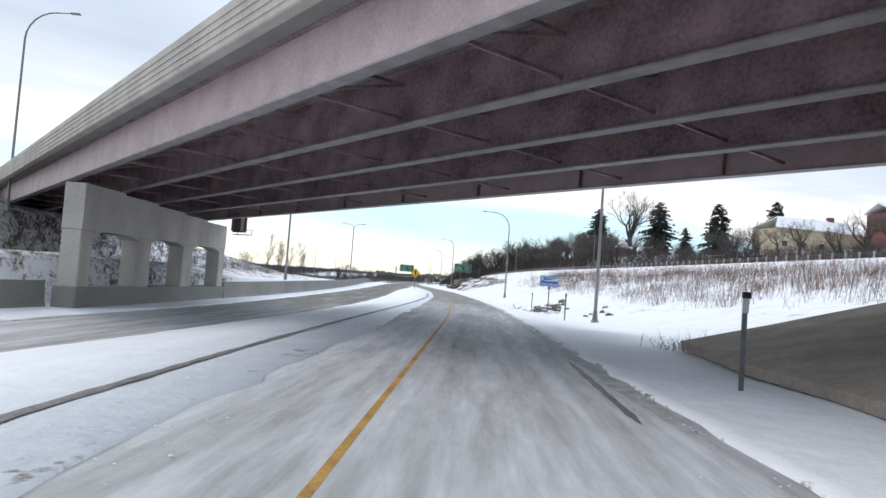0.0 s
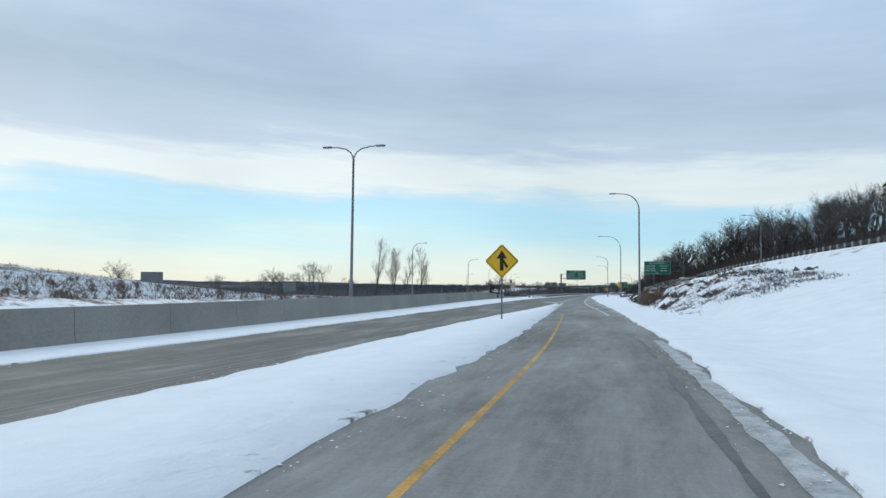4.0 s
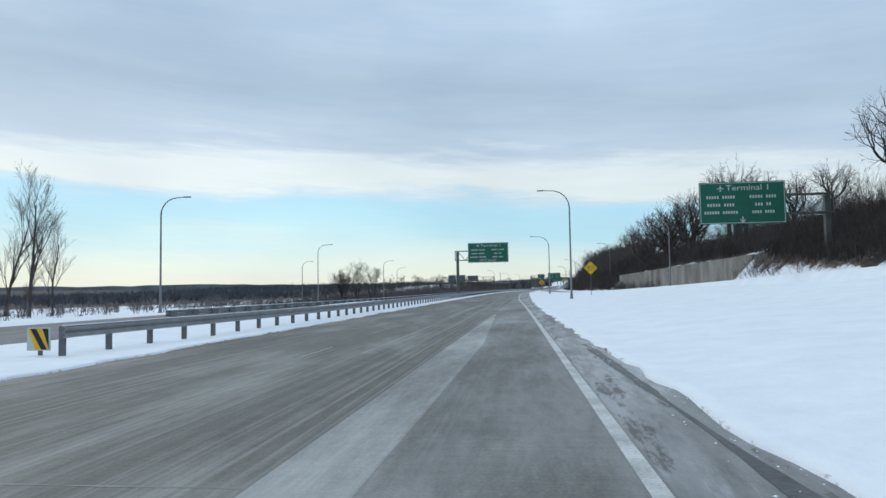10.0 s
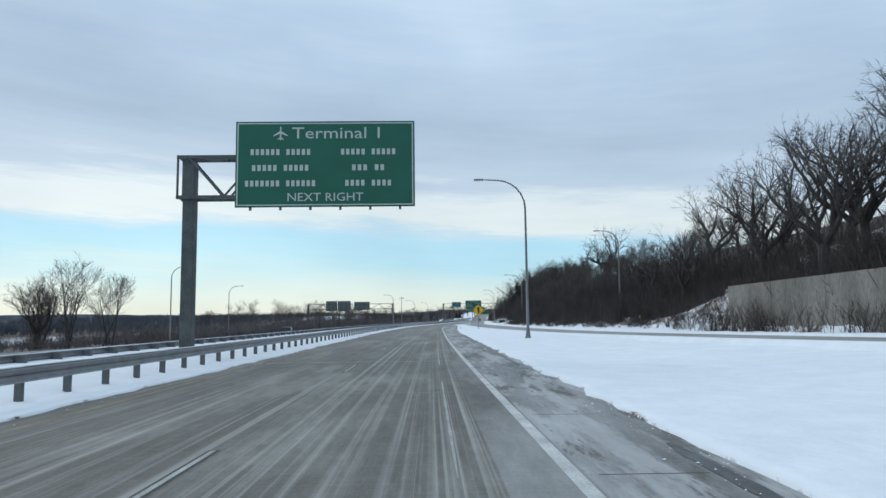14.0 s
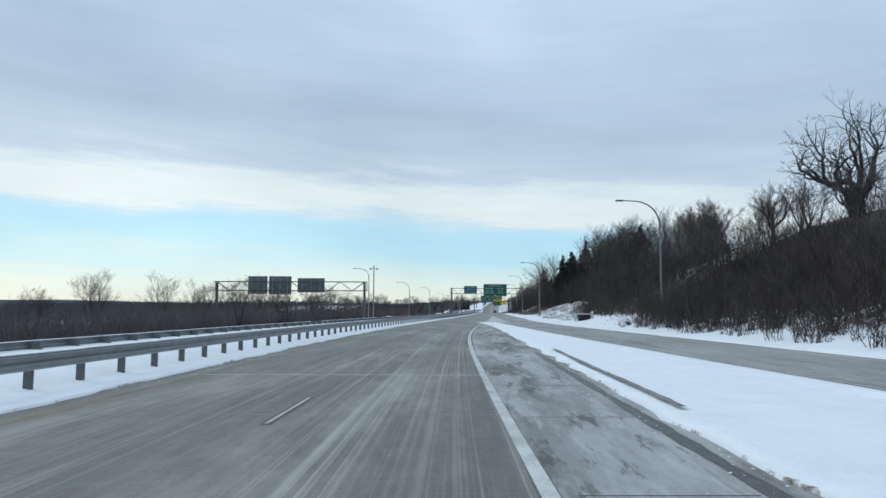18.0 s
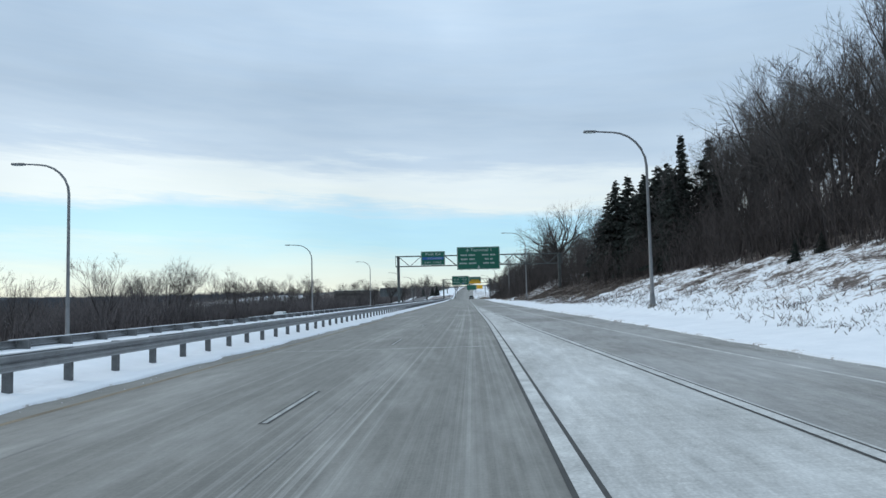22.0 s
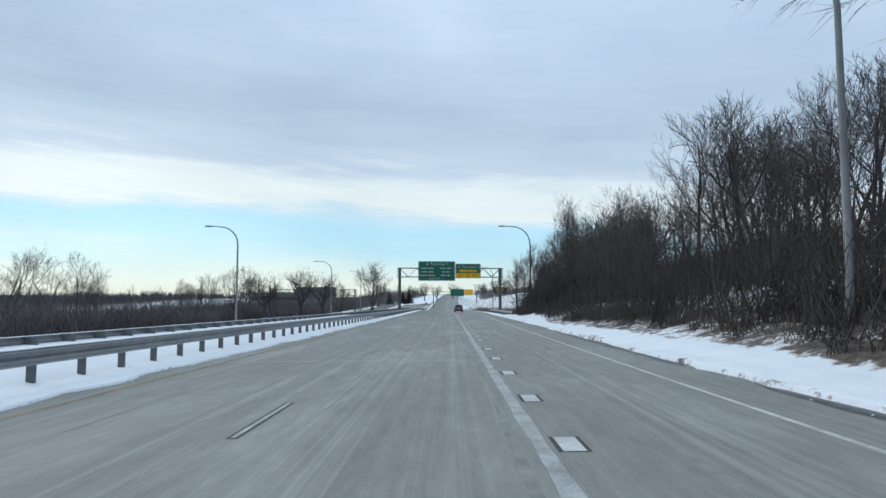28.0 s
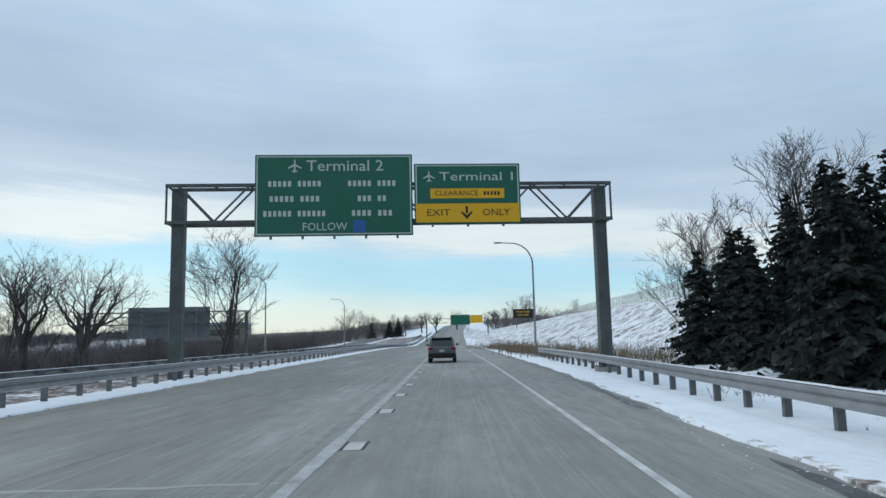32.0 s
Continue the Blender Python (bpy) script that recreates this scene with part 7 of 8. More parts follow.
thicket("tall_weeds", spots, REDWEED, "thin reddish-brown weeds standing in the snow below the guardrail", 1.55, 6, 0.2, 0.012)
spots = [(4.0 + rr.gauss(0, 0.28), 174.3 + rr.gauss(0, 1.0), rr.uniform(0.7, 1.2)) for _ in range(80)]
thicket("reed_clump", spots, GRASS, "clump of tan dry reeds at the foot of the bank", 1.1, 18, 0.2, 0.013, "grass")
spots = [(float(UR(y)) + 3.0 + abs(rr.gauss(0, 4)), y, rr.uniform(0.4, 1.1)) for y in list(rr.uniform(430, 545) for _ in range(500)) + list(rr.uniform(560, 850) for _ in range(2600)) + list(rr.uniform(630, 780) for _ in range(3200))]
thicket("slope_weeds", spots, WEED, "brown weeds poking through the snow on the slope", 0.5, 6, 0.8, 0.018, forks=1)
spots = [(6.6 + rr.gauss(0, 1.0), 68 + rr.gauss(0, 1.5), rr.uniform(0.5, 1)) for _ in range(14)] + [(3.4 + rr.gauss(0, 0.5), 250.5 + rr.gauss(0, 0.6), 0.75) for _ in range(45)]
thicket("low_bush", spots, BRUSH, "low brown bush in the snow", 0.8, 8, 0.7, 0.02)
spots = [(-25.5 - 36 * rr.random() ** 1.2, rr.uniform(40, 230), rr.uniform(0.4, 1.1)) for _ in range(4600)]
thicket("embankment_weeds", spots, WEED, "brown weeds on the embankment behind the barrier", 0.42, 7, 0.9, 0.016)
spots = [(float(D(y)) - 7.0 + rr.gauss(0, 0.5), y, rr.uniform(0.3, 0.8)) for y in (rr.uniform(300, 860) for _ in range(260))]
thicket("median_weeds", spots, WEED, "thin weeds in the snowy median", 0.6, 5, 0.4, 0.01)
spots = [(40 + rr.gauss(0, 2.0), y, rr.uniform(0.6, 1.2)) for y in (rr.uniform(868, 930) for _ in range(420))]
thicket("ditch_grass", spots, GRASS, "tall tan grass behind the guardrail", 1.5, 9, 0.25, 0.02, "grass")


# ---- rocks of the steep bank ----
def boulder(x, y, w, h):
    r = random.Random(int(x * 31 + y * 17))
    bm = bmesh.new()
    bmesh.ops.create_icosphere(bm, subdivisions=3, radius=0.5)
    for v in bm.verts:
        k = 1 + 0.55 * noise.noise(v.co * 2.6 + Vector((x, y, 0))) + 0.25 * noise.noise(v.co * 6.5 + Vector((y, x, 0)))
        v.co = Vector((v.co.x * k * w, v.co.y * k * w * r.uniform(0.98, 1.02), v.co.z * k * h))
    ob = thing("stone", (x, y, height(x, y) + 0.12 * h), "brown-grey stone in a snowy heap beside the information sign", "rock", "stones beside the information sign", r.uniform(0, 360))
    part("body", bm, HEAP, ob)
    lid = bmesh.new()
    bmesh.ops.create_icosphere(lid, subdivisions=2, radius=0.5)
    ox, oy = r.uniform(-0.15, 0.15) * w, r.uniform(-0.05, 0.3) * w
    for v in lid.verts:
        k = 1 + 0.5 * noise.noise(v.co * 3.1 + Vector((y, 3, x)))
        v.co = Vector((ox + v.co.x * k * w * 0.7, oy + v.co.y * k * w * 0.7, 0.36 * h + v.co.z * k * h * 0.36))
    part("snow_cap", lid, SNOW, ob, "cap of snow", smooth=True)


def rock(x, y, w, d, h, label="dark weathered stone ledge in the snowy bank"):
    r = random.Random(int(x * 31 + y * 17))
    bm = bmesh.new()
    bmesh.ops.create_cube(bm, size=1.0)
    bmesh.ops.subdivide_edges(bm, edges=bm.edges, cuts=3, use_grid_fill=True)
    for v in bm.verts:
        n_ = noise.noise(v.co * 2.3 + Vector((x, y, 0)))
        v.co = v.co.lerp(v.co.normalized() * 0.5, 0.55) + v.co.normalized() * 0.28 * n_ + Vector((0, 0, 0.1 * round(3 * v.co.z) / 3))
        v.co = Vector((v.co.x * w, v.co.y * d, v.co.z * h))
    ob = thing("stone_ledge", (x, y, height(x, y) + 0.05 * h), label, "rock", "stones of the bank", r.uniform(-25, 25))
    part("stone", bm, ROCK, ob)


rr = random.Random(17)
for x, y, w in ((7.2, 233, 1.2), (7.9, 235.6, 1.5), (8.6, 238.2, 1.2), (8.8, 214, 1.3), (9.6, 205, 1.5)):
    rock(x, y, 0.7 * w, w, 0.4)
for x, y, w in ((5.6, 174, 1.0), (6.3, 173.6, 0.8), (5.75, 171.5, 1.2), (4.5, 169, 0.7), (7.5, 178, 1.1), (7.6, 175, 1.3), (6.6, 176.2, 0.9), (5.0, 170.4, 0.8), (6.9, 171.2, 1.0), (4.9, 184, 1.0), (5.6, 188, 1.2), (5.0, 195, 1.1), (6.4, 193, 1.3), (5.2, 201, 1.2), (6.8, 199, 1.2), (5.4, 208, 1.1)):
    rock(x, y, 0.75 * w, w * 1.1, 0.32 * w)
for x, y, w, h in ((7.5, 75.0, 0.9, 0.4), (11.6, 82.0, 1.0, 0.5), (9.0, 75.5, 1.2, 0.55), (9.9, 76.4, 0.8, 0.4), (7.8, 70.6, 1.5, 0.5), (8.9, 71.3, 1.2, 0.4), (6.0, 67.3, 1.3, 0.3), (6.9, 67.9, 1.0, 0.35), (6.3, 70.3, 0.5, 0.25),
                   (6.0, 69.1, 0.5, 0.2), (10.8, 77.2, 0.7, 0.35), (8.3, 68.4, 0.9, 0.3), (9.6, 70.0, 0.7, 0.3), (7.2, 72.6, 0.6, 0.3), (12.4, 66.0, 0.6, 0.3), (11.2, 62.5, 0.5, 0.25), (9.8, 60.5, 0.6, 0.2), (10.6, 58.0, 0.7, 0.25), (8.4, 57.0, 0.45, 0.2)):
    boulder(x, y, 0.85 * w, 1.3 * h)
vs, fs = [], []
for k in range(4200):  # clods and small stones of the raw bank
    y = rr.uniform(160, 247)
    x = float(np.interp(y, [140, 165, 190, 215, 240, 250], [4.2, 2.9, 2.3, 2.7, 4.2, 5.0])) + 0.7 + abs(rr.gauss(0, 3.6))
    if bumpy(x, y, 0.3) < -0.12:
        continue
    s = 0.07 + 0.4 * rr.random() ** 3
    z = height(x, y)
    b = len(vs)
    j = lambda: s * rr.uniform(0.5, 1.4)
    vs += [(x + j(), y, z), (x, y + j(), z), (x - j(), y, z), (x, y - j(), z), (x + rr.uniform(-0.3, 0.3) * s, y + rr.uniform(-0.3, 0.3) * s, z + 0.9 * j())]
    fs += [(b, b + 1, b + 4), (b + 1, b + 2, b + 4), (b + 2, b + 3, b + 4), (b + 3, b, b + 4)]
me = bpy.data.meshes.new("bank_clods")
me.from_pydata(vs, [], fs)
tagged(part("bank_clods", me, ROCK), "dark clods and stones on the raw bank", "rocks", kind="stuff")
log = thing("fallen_trunk", (37.5, 812, height(37.5, 812) + 0.15), "dark fallen tree trunk lying on the snow", "fallen tree", turn=20)
part("trunk", tube(bmesh.new(), [(0, -4, 0.5), (0.2, -1, 0.25), (0, 2, 0.2), (0.3, 5, 0.5)], [0.1, 0.16, 0.2, 0.22], 8), BARK, log, smooth=True)
for a, b in (((0.1, -2, 0.3), (1.2, -3.5, 1.2)), ((0, 0, 0.25), (-1.0, -1.4, 1.4))):
    part("broken_limb", tube(bmesh.new(), [a, b], [0.07, 0.03], 6), BARK, log)


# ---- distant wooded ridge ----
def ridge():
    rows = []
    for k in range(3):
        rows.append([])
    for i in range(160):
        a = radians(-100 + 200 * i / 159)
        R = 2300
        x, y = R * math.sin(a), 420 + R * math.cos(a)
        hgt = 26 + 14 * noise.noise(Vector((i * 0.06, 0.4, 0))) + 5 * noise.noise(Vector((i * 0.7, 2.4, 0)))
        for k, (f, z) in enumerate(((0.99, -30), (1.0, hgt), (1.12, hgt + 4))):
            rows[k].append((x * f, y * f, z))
    # the ridge takes its slate tone from haze painted into the material
    sheet("backdrop_ridge", rows, HAZEWOOD, "low wooded ridge on the horizon, blue-grey haze put into the colour", "backdrop")


ridge()
rr = random.Random(88)
spots = [(2.6 + 0.95 * u + rr.gauss(0, 0.4), 22.7 - 0.3 * u + rr.gauss(0, 0.35), rr.uniform(0.5, 1.1)) for u in (rr.uniform(0.5, 19) for _ in range(260))]
thicket("edge_weeds", spots, WEED, "brown weeds along the edge of the slope paving", 0.9, 8, 0.5, 0.012, "weeds")

# ---- vehicles ----
def wheel(parent, x, y, r):
    w = part("wheel", tube(bmesh.new(), [(x - 0.11, y, r), (x + 0.11, y, r)], r, 18), TYRE, parent)
    s = 1 if x > 0 else -1
    part("rim", tube(bmesh.new(), [(x + s * 0.1, y, r), (x + s * 0.125, y, r)], r * 0.62, 14), STEEL, w)


def loft(rings):
    bm = bmesh.new()
    vs = [[bm.verts.new(p) for p in ring] for ring in rings]
    n = len(vs[0])
    for a, b in zip(vs, vs[1:]):
        for i in range(n):
            j = (i + 1) % n
            bm.faces.new((a[i], a[j], b[j], b[i]))
    bm.faces.new(vs[0][::-1]), bm.faces.new(vs[-1])
    bmesh.ops.recalc_face_normals(bm, faces=bm.faces)
    return bm


def suv(x, y, z, turn, paint, label, bed=False):
    ob = thing("pickup_truck" if bed else "suv_car", (x, y, z), label, "car", "", turn)
    L, w = (5.6, 0.96) if bed else (4.6, 0.92)
    # lower body from tail to nose, sections across
    sec = []
    for t, zt, wf in ((0, 0.95, 0.93), (0.03, 1.02, 0.98), (0.3, 1.05, 1), (0.7, 1.04, 1), (0.78, 1.0, 1), (0.95, 0.86, 0.95), (1, 0.74, 0.86)):
        yy = -L / 2 + L * t
        a = w * wf
        sec.append([(-a * 0.94, yy, 0.3), (a * 0.94, yy, 0.3), (a, yy, 0.55), (a * 0.98, yy, zt - 0.12), (a * 0.86, yy, zt), (-a * 0.86, yy, zt), (-a * 0.98, yy, zt - 0.12), (-a, yy, 0.55)])
    body = part("body", loft(sec), paint, ob)
    md = body.modifiers.new("soft", "BEVEL")
    md.width, md.segments = 0.05, 2
    c0, c1, r0, r1 = (0.42, 0.76, 0.46, 0.66) if bed else (0.02, 0.74, 0.09, 0.58)
    top = 1.78 if bed else 1.66
    cab = []
    for t, zt, f in ((c0, 1.0, 0.9), (r0, top - 0.05, 0.76), ((r0 + r1) / 2, top, 0.77), (r1, top - 0.05, 0.76), (c1, 1.0, 0.88)):
        yy = -L / 2 + L * t
        cab.append([(-w * 0.9, yy, 0.98), (w * 0.9, yy, 0.98), (w * f, yy, max(zt, 0.99)), (-w * f, yy, max(zt, 0.99))])
    roof = part("cabin", loft(cab), paint, ob)
    # glass panes, slightly proud
    yb, yt = -L / 2 + L * c0, -L / 2 + L * r0
    bm = bmesh.new()
    f = [bm.verts.new(p) for p in ((-w * 0.76, yb + 0.06 - 0.03, 1.1), (w * 0.76, yb + 0.06 - 0.03, 1.1), (w * 0.68, yt - 0.045, top - 0.12), (-w * 0.68, yt - 0.045, top - 0.12))]
    bm.faces.new(f)
    ex = bmesh.ops.extrude_face_region(bm, geom=bm.faces[:])
    bmesh.ops.translate(bm, verts=[v for v in ex["geom"] if isinstance(v, bmesh.types.BMVert)], vec=(0, 0.03, 0))
    part("rear_window", bm, DARKGLASS, roof)
    for s in (-1, 1):
        bm = bmesh.new()
        y0, y1 = -L / 2 + L * (c0 + 0.07), -L / 2 + L * (c1 - 0.07)
        y2, y3 = -L / 2 + L * (r1 - 0.01), -L / 2 + L * (r0 + 0.03)
        f = [bm.verts.new(p) for p in ((s * w * 0.905, y0, 1.1), (s * w * 0.905, y1, 1.1), (s * w * 0.80, y2, top - 0.14), (s * w * 0.80, y3, top - 0.14))]
        bm.faces.new(f)
        ex = bmesh.ops.extrude_face_region(bm, geom=bm.faces[:])
        bmesh.ops.translate(bm, verts=[v for v in ex["geom"] if isinstance(v, bmesh.types.BMVert)], vec=(-s * 0.03, 0, 0))
        part("side_window", bm, DARKGLASS, roof)
        part("tail_lamp", boxes(((min(s * w * 0.97, s * w * 0.62), -L / 2 - 0.02, 0.84), (max(s * w * 0.97, s * w * 0.62), -L / 2 + 0.12, 0.99)), bevel=0.02), TAILRED, ob)
        part("mirror", boxes(((min(s * w * 1.0, s * w * 1.2), L * 0.17, 1.06), (max(s * w * 1.0, s * w * 1.2), L * 0.17 + 0.1, 1.22)), bevel=0.03), paint, ob)
        for yy in (-L * 0.3, L * 0.31):
            wheel(ob, s * (w - 0.12), yy, 0.36)
    part("bumper", boxes(((-w * 0.95, -L / 2 - 0.08, 0.36), (w * 0.95, -L / 2 + 0.1, 0.62)), bevel=0.04), TYRE, ob, "black plastic rear bumper")
    part("number_plate", boxes(((-0.16, -L / 2 - 0.03, 0.72), (0.16, -L / 2 - 0.005, 0.86))), PLATE, ob)
    if not bed:
        for s in (-1, 1):
            part("roof_rail", boxes(((s * w * 0.66 - 0.02, -L * 0.32, top - 0.03), (s * w * 0.66 + 0.02, L * 0.06, top + 0.06)), bevel=0.01), TYRE, ob)
        part("spoiler", boxes(((-w * 0.7, -L / 2 + L * r0 - 0.2, top - 0.09), (w * 0.7, -L / 2 + L * r0 + 0.08, top - 0.02)), bevel=0.02), paint, ob)
    return ob


suv(float(D(877)) + 5.5, 877, float(ZM(877)), -4.4, CARGREY, "grey SUV seen from behind in the exit lane")
suv(float(OC(488)) + 1.7, 488, float(OZ(488)), 180, CARDARK, "dark pickup truck on the opposite carriageway", True)
suv(float(OC(690)) + 2.2, 690, float(OZ(690)), 176, CARWHITE, "pale car on the opposite carriageway")


# ---- house on the hill ----
def house(x, y, w, d, h, wall, label, turn=0, rise=2.9, hip=0.0):
    z = height(x, y)
    ob = thing("house", (x, y, z), label, "house", "", turn)
    part("wall", boxes(((-w / 2, -d / 2, -1.5), (w / 2, d / 2, h))), wall, ob)
    bm = bmesh.new()
    pr = [(-d / 2 - 0.7, h), (0, h + rise - 0.3), (d / 2 + 0.7, h), (d / 2 + 0.7, h + 0.25), (0, h + rise), (-d / 2 - 0.7, h + 0.25)]
    A = [bm.verts.new((-w / 2 - 0.6 + (hip if p == 0 else 0), p, q)) for p, q in pr]
    B = [bm.verts.new((w / 2 + 0.6 - (hip if p == 0 else 0), p, q)) for p, q in pr]
    bm.faces.new(A), bm.faces.new(B[::-1])
    for i in range(6):
        bm.faces.new((A[i], B[i], B[(i + 1) % 6], A[(i + 1) % 6]))
    bmesh.ops.recalc_face_normals(bm, faces=bm.faces)
    rf = part("roof", bm, SNOW, ob, "snow-covered low pitched roof")
    part("chimney", boxes(((w * 0.2, -0.6, h + 1.0), (w * 0.2 + 1.6, 0.6, h + rise + 0.9))), BRICKRED, rf)
    for k in range(5):
        xx = -w / 2 + w * (k + 0.5) / 5
        wd = part("window", boxes(((xx - 0.7, -d / 2 - 0.06, 1.0), (xx + 0.7, -d / 2 - 0.005, 2.3))), DARKGLASS, ob)
        part("sill", boxes(((xx - 0.8, -d / 2 - 0.15, 0.9), (xx + 0.8, -d / 2 - 0.006, 1.0))), CONC, wd)
    return ob


house(98.5, 184, 27, 10, 5.6, BRICK, "tan brick house with a snowy hipped roof on the hill", 8, 3.7, 4.5)
house(115, 170, 14, 9, 9.5, BRICKRED, "tall dark red brick house on the hill", 5)
house(72, 268, 9, 8, 2.6, BRICK, "small house with a snowy roof among the conifers", 10)


# distant building beyond the median
ob = thing("office_building", (-34, 1040, -2), "low grey distant building beyond the trees", "building")
part("wall", boxes(((-14, 0, -2), (14, 12, 9))), CONC, ob)
part("roof", boxes(((-14.5, -0.5, 9), (14.5, 12.5, 9.5))), SNOW, ob)
for k in range(2):
    part("window", boxes(((-13, -0.08, 2.2 + 3.4 * k), (13, -0.01, 4.0 + 3.4 * k))), DARKGLASS, ob)


# hilltop chain-link fence
def hill_fence():
    ob = thing("chain_link_fence", (0, 0, 0), "tall chain-link fence along the snowy hilltop", "fence")
    pts = [(float(np.interp(y, [890, 920, 980, 1060, 1080], [58, 64, 74.8, 81.6, 83])), float(y)) for y in np.arange(892, 1078, 3.0)]
    one = None
    for x, y in pts:
        z = height(x, y)
        p = part("post", one or tube(bmesh.new(), [(0, 0, -0.3), (0, 0, 2.2)], 0.04, 6), STEEL, ob)
        one = p.data
        p.location = (x, y, z)
    for dz in (0.15, 1.15, 2.15):
        part("rail", tube(bmesh.new(), [(x, y, height(x, y) + dz) for x, y in pts], 0.025, 5), STEEL, ob)
    bm = bmesh.new()
    for (x, y), (x1, y1) in zip(pts, pts[1:]):
        a, b = Vector((x, y, height(x, y) + 0.15)), Vector((x1, y1, height(x1, y1) + 0.15))
        for k in range(12):
            s, e = a.lerp(b, k / 12), a.lerp(b, (k + 1) / 12)
            bar(bm, s, e + Vector((0, 0, 2.0)), 0.008)
            bar(bm, s + Vector((0, 0, 2.0)), e, 0.008)
    m_ = part("mesh", bm, STEEL, ob)
    m_["kind"] = "stuff"


hill_fence()

# ---- lane dashes, joints and salt on the paving ----
def quad_strip(name, xa, xb, y0, y1, z, material, parent):
    me = bpy.data.meshes.new(name)
    me.from_pydata([(xa(y0), y0, z(y0)), (xb(y0), y0, z(y0)), (xb(y1), y1, z(y1)), (xa(y1), y1, z(y1))], [], [(0, 1, 2, 3)])
    return part(name, me, material, parent)


lane = thing("lane_dashes", (0, 0, 0), "white lane dashes with black edges between the two lanes", "road marking", kind="structure")
STARTS = [244, 260, 276, 293, 308, 323.5, 339.5, 355, 371.5, 388, 403.5, 419, 434.5, 449, 463.5, 477.3, 491.7, 506, 521, 536, 551, 565.7, 580.2, 594.8, 609.3,
          624, 638.5, 653, 667.6, 682, 696, 709.5, 723, 736.3, 750, 763.5, 777.3, 791.3, 805.7, 820.5, 835.7]
STARTS += [851 + 15 * k for k in range(20)]
for y in STARTS:
    z = lambda v: float(ZM(v)) + 0.0035
    z2 = lambda v: float(ZM(v)) + 0.005
    dk = quad_strip("dash_edge", lambda v: float(D(v)) - 0.075, lambda v: float(D(v)) + 0.075, y - 0.05, y + 3.1, z, BLACKSEAL, lane)
    quad_strip("dash", lambda v: float(D(v)) - 0.034, lambda v: float(D(v)) + 0.034, y, y + 3.05, z2, WORN, lane)
drop = thing("lane_drop_marks", (0, 0, 0), "short wide white blocks beside the exit lane line", "road marking", kind="structure")
for y in [698, 702, 707, 711.5, 716, 720.5, 725, 729.5, 736, 740, 744.5, 749, 753.5, 760, 764, 768, 772.5, 776.5, 781, 785, 789, 794, 798.5, 803, 807, 811, 815, 820,
          824.5, 828.5, 833, 837, 841, 846] + [850.4 + 4.4 * q for q in range(24)]:
    z = lambda v: float(ZM(v)) + 0.0055
    z2 = lambda v: float(ZM(v)) + 0.007
    quad_strip("block_edge", lambda v: float(EDGE(v)) + 0.11, lambda v: float(EDGE(v)) + 0.49, y - 0.83, y + 0.07, z, BLACKSEAL, drop)
    quad_strip("block", lambda v: float(EDGE(v)) + 0.165, lambda v: float(EDGE(v)) + 0.435, y - 0.8, y + 0.04, z2, WHITE, drop)
joint = thing("pavement_joints", (0, 0, 0), "pale salt-filled joints across the concrete lanes", "road joint", kind="structure")
rr = random.Random(3)
WIDE = [262, 300, 331, 362, 393, 424, 454, 485, 516, 547, 570, 593, 624, 655, 686, 717, 748, 778, 807, 814, 838, 869, 900]
for y in sorted(WIDE + [236.0 + 9.7 * q + rr.uniform(-0.3, 0.3) for q in range(75)]):
    z = lambda v: float(ZM(v)) + 0.0022
    wide = y in WIDE
    t = 0.16 if wide else 0.045
    me = bpy.data.meshes.new("joint")
    left, right = D(y) - (4.0 if rr.random() < 0.6 else 0.2), max(EDGE(y), D(y) + 3.6) - 0.2
    n = 24
    vs = []
    for i in range(n + 1):
        x = left + (right - left) * i / n
        w = t * (0.35 + 1.0 * rr.random())
        o = rr.gauss(0, 0.02)
        vs += [(x, y + o - w / 2, z(y)), (x, y + o + w / 2, z(y))]
    me.from_pydata(vs, [], [(2 * i, 2 * i + 2, 2 * i + 3, 2 * i + 1) for i in range(n)])
    part("joint", me, SALT if wide else FAINT, joint)
for q in range(54):
    y = 318.0 + 4.57 * q
    quad_strip("joint", lambda v: float(EDGE(v)) + 0.25, lambda v: float(RE(v)) - 0.45, y, y + 0.035, lambda v: 0.0028, BLACKSEAL, joint)


# ---- slush and salt left by wheels ----
def ribbon(name, centre, half, y0, y1, z, material, label, seed, gap=-2.0, step=0.6, category="slush", hump=0.0, jag=1.0):
    """An uneven band along y, broken where a slow noise falls below the gap."""
    r = random.Random(seed)
    vs, fs, last = [], [], None
    for y in np.arange(y0, y1, step):
        c, h = centre(y), half(y) * (1.0 + jag * (0.5 * r.random() - 0.25 + 0.6 * bumpy(seed, y, 0.4)))
        soft = bumpy(y, seed * 1.7, 0.13) - gap
        h *= min(1.0, max(0.0, soft / 0.12))
        if soft < 0 or h < 0.004:
            last = None
            continue
        b = len(vs)
        zz = z(y)
        vs += [(c - h, y, zz), (c, y, zz + hump * (0.6 + 0.8 * r.random())), (c + h, y, zz)]
        if last is not None:
            fs += [(last, last + 1, b + 1, b), (last + 1, last + 2, b + 2, b + 1)]
        last = b
    me = bpy.data.meshes.new(name)
    me.from_pydata(vs, [], fs)
    return tagged(part(name, me, material), label, category, kind="stuff")


zmain = lambda y: float(ZM(y)) + 0.0035
rut = curve([(-20, -11.0), (8.7, -9.55), (18.5, -9.1), (32, -7.9), (58, -5.55), (66, -5.05), (79, -4.25), (100, -4.1)], 5)


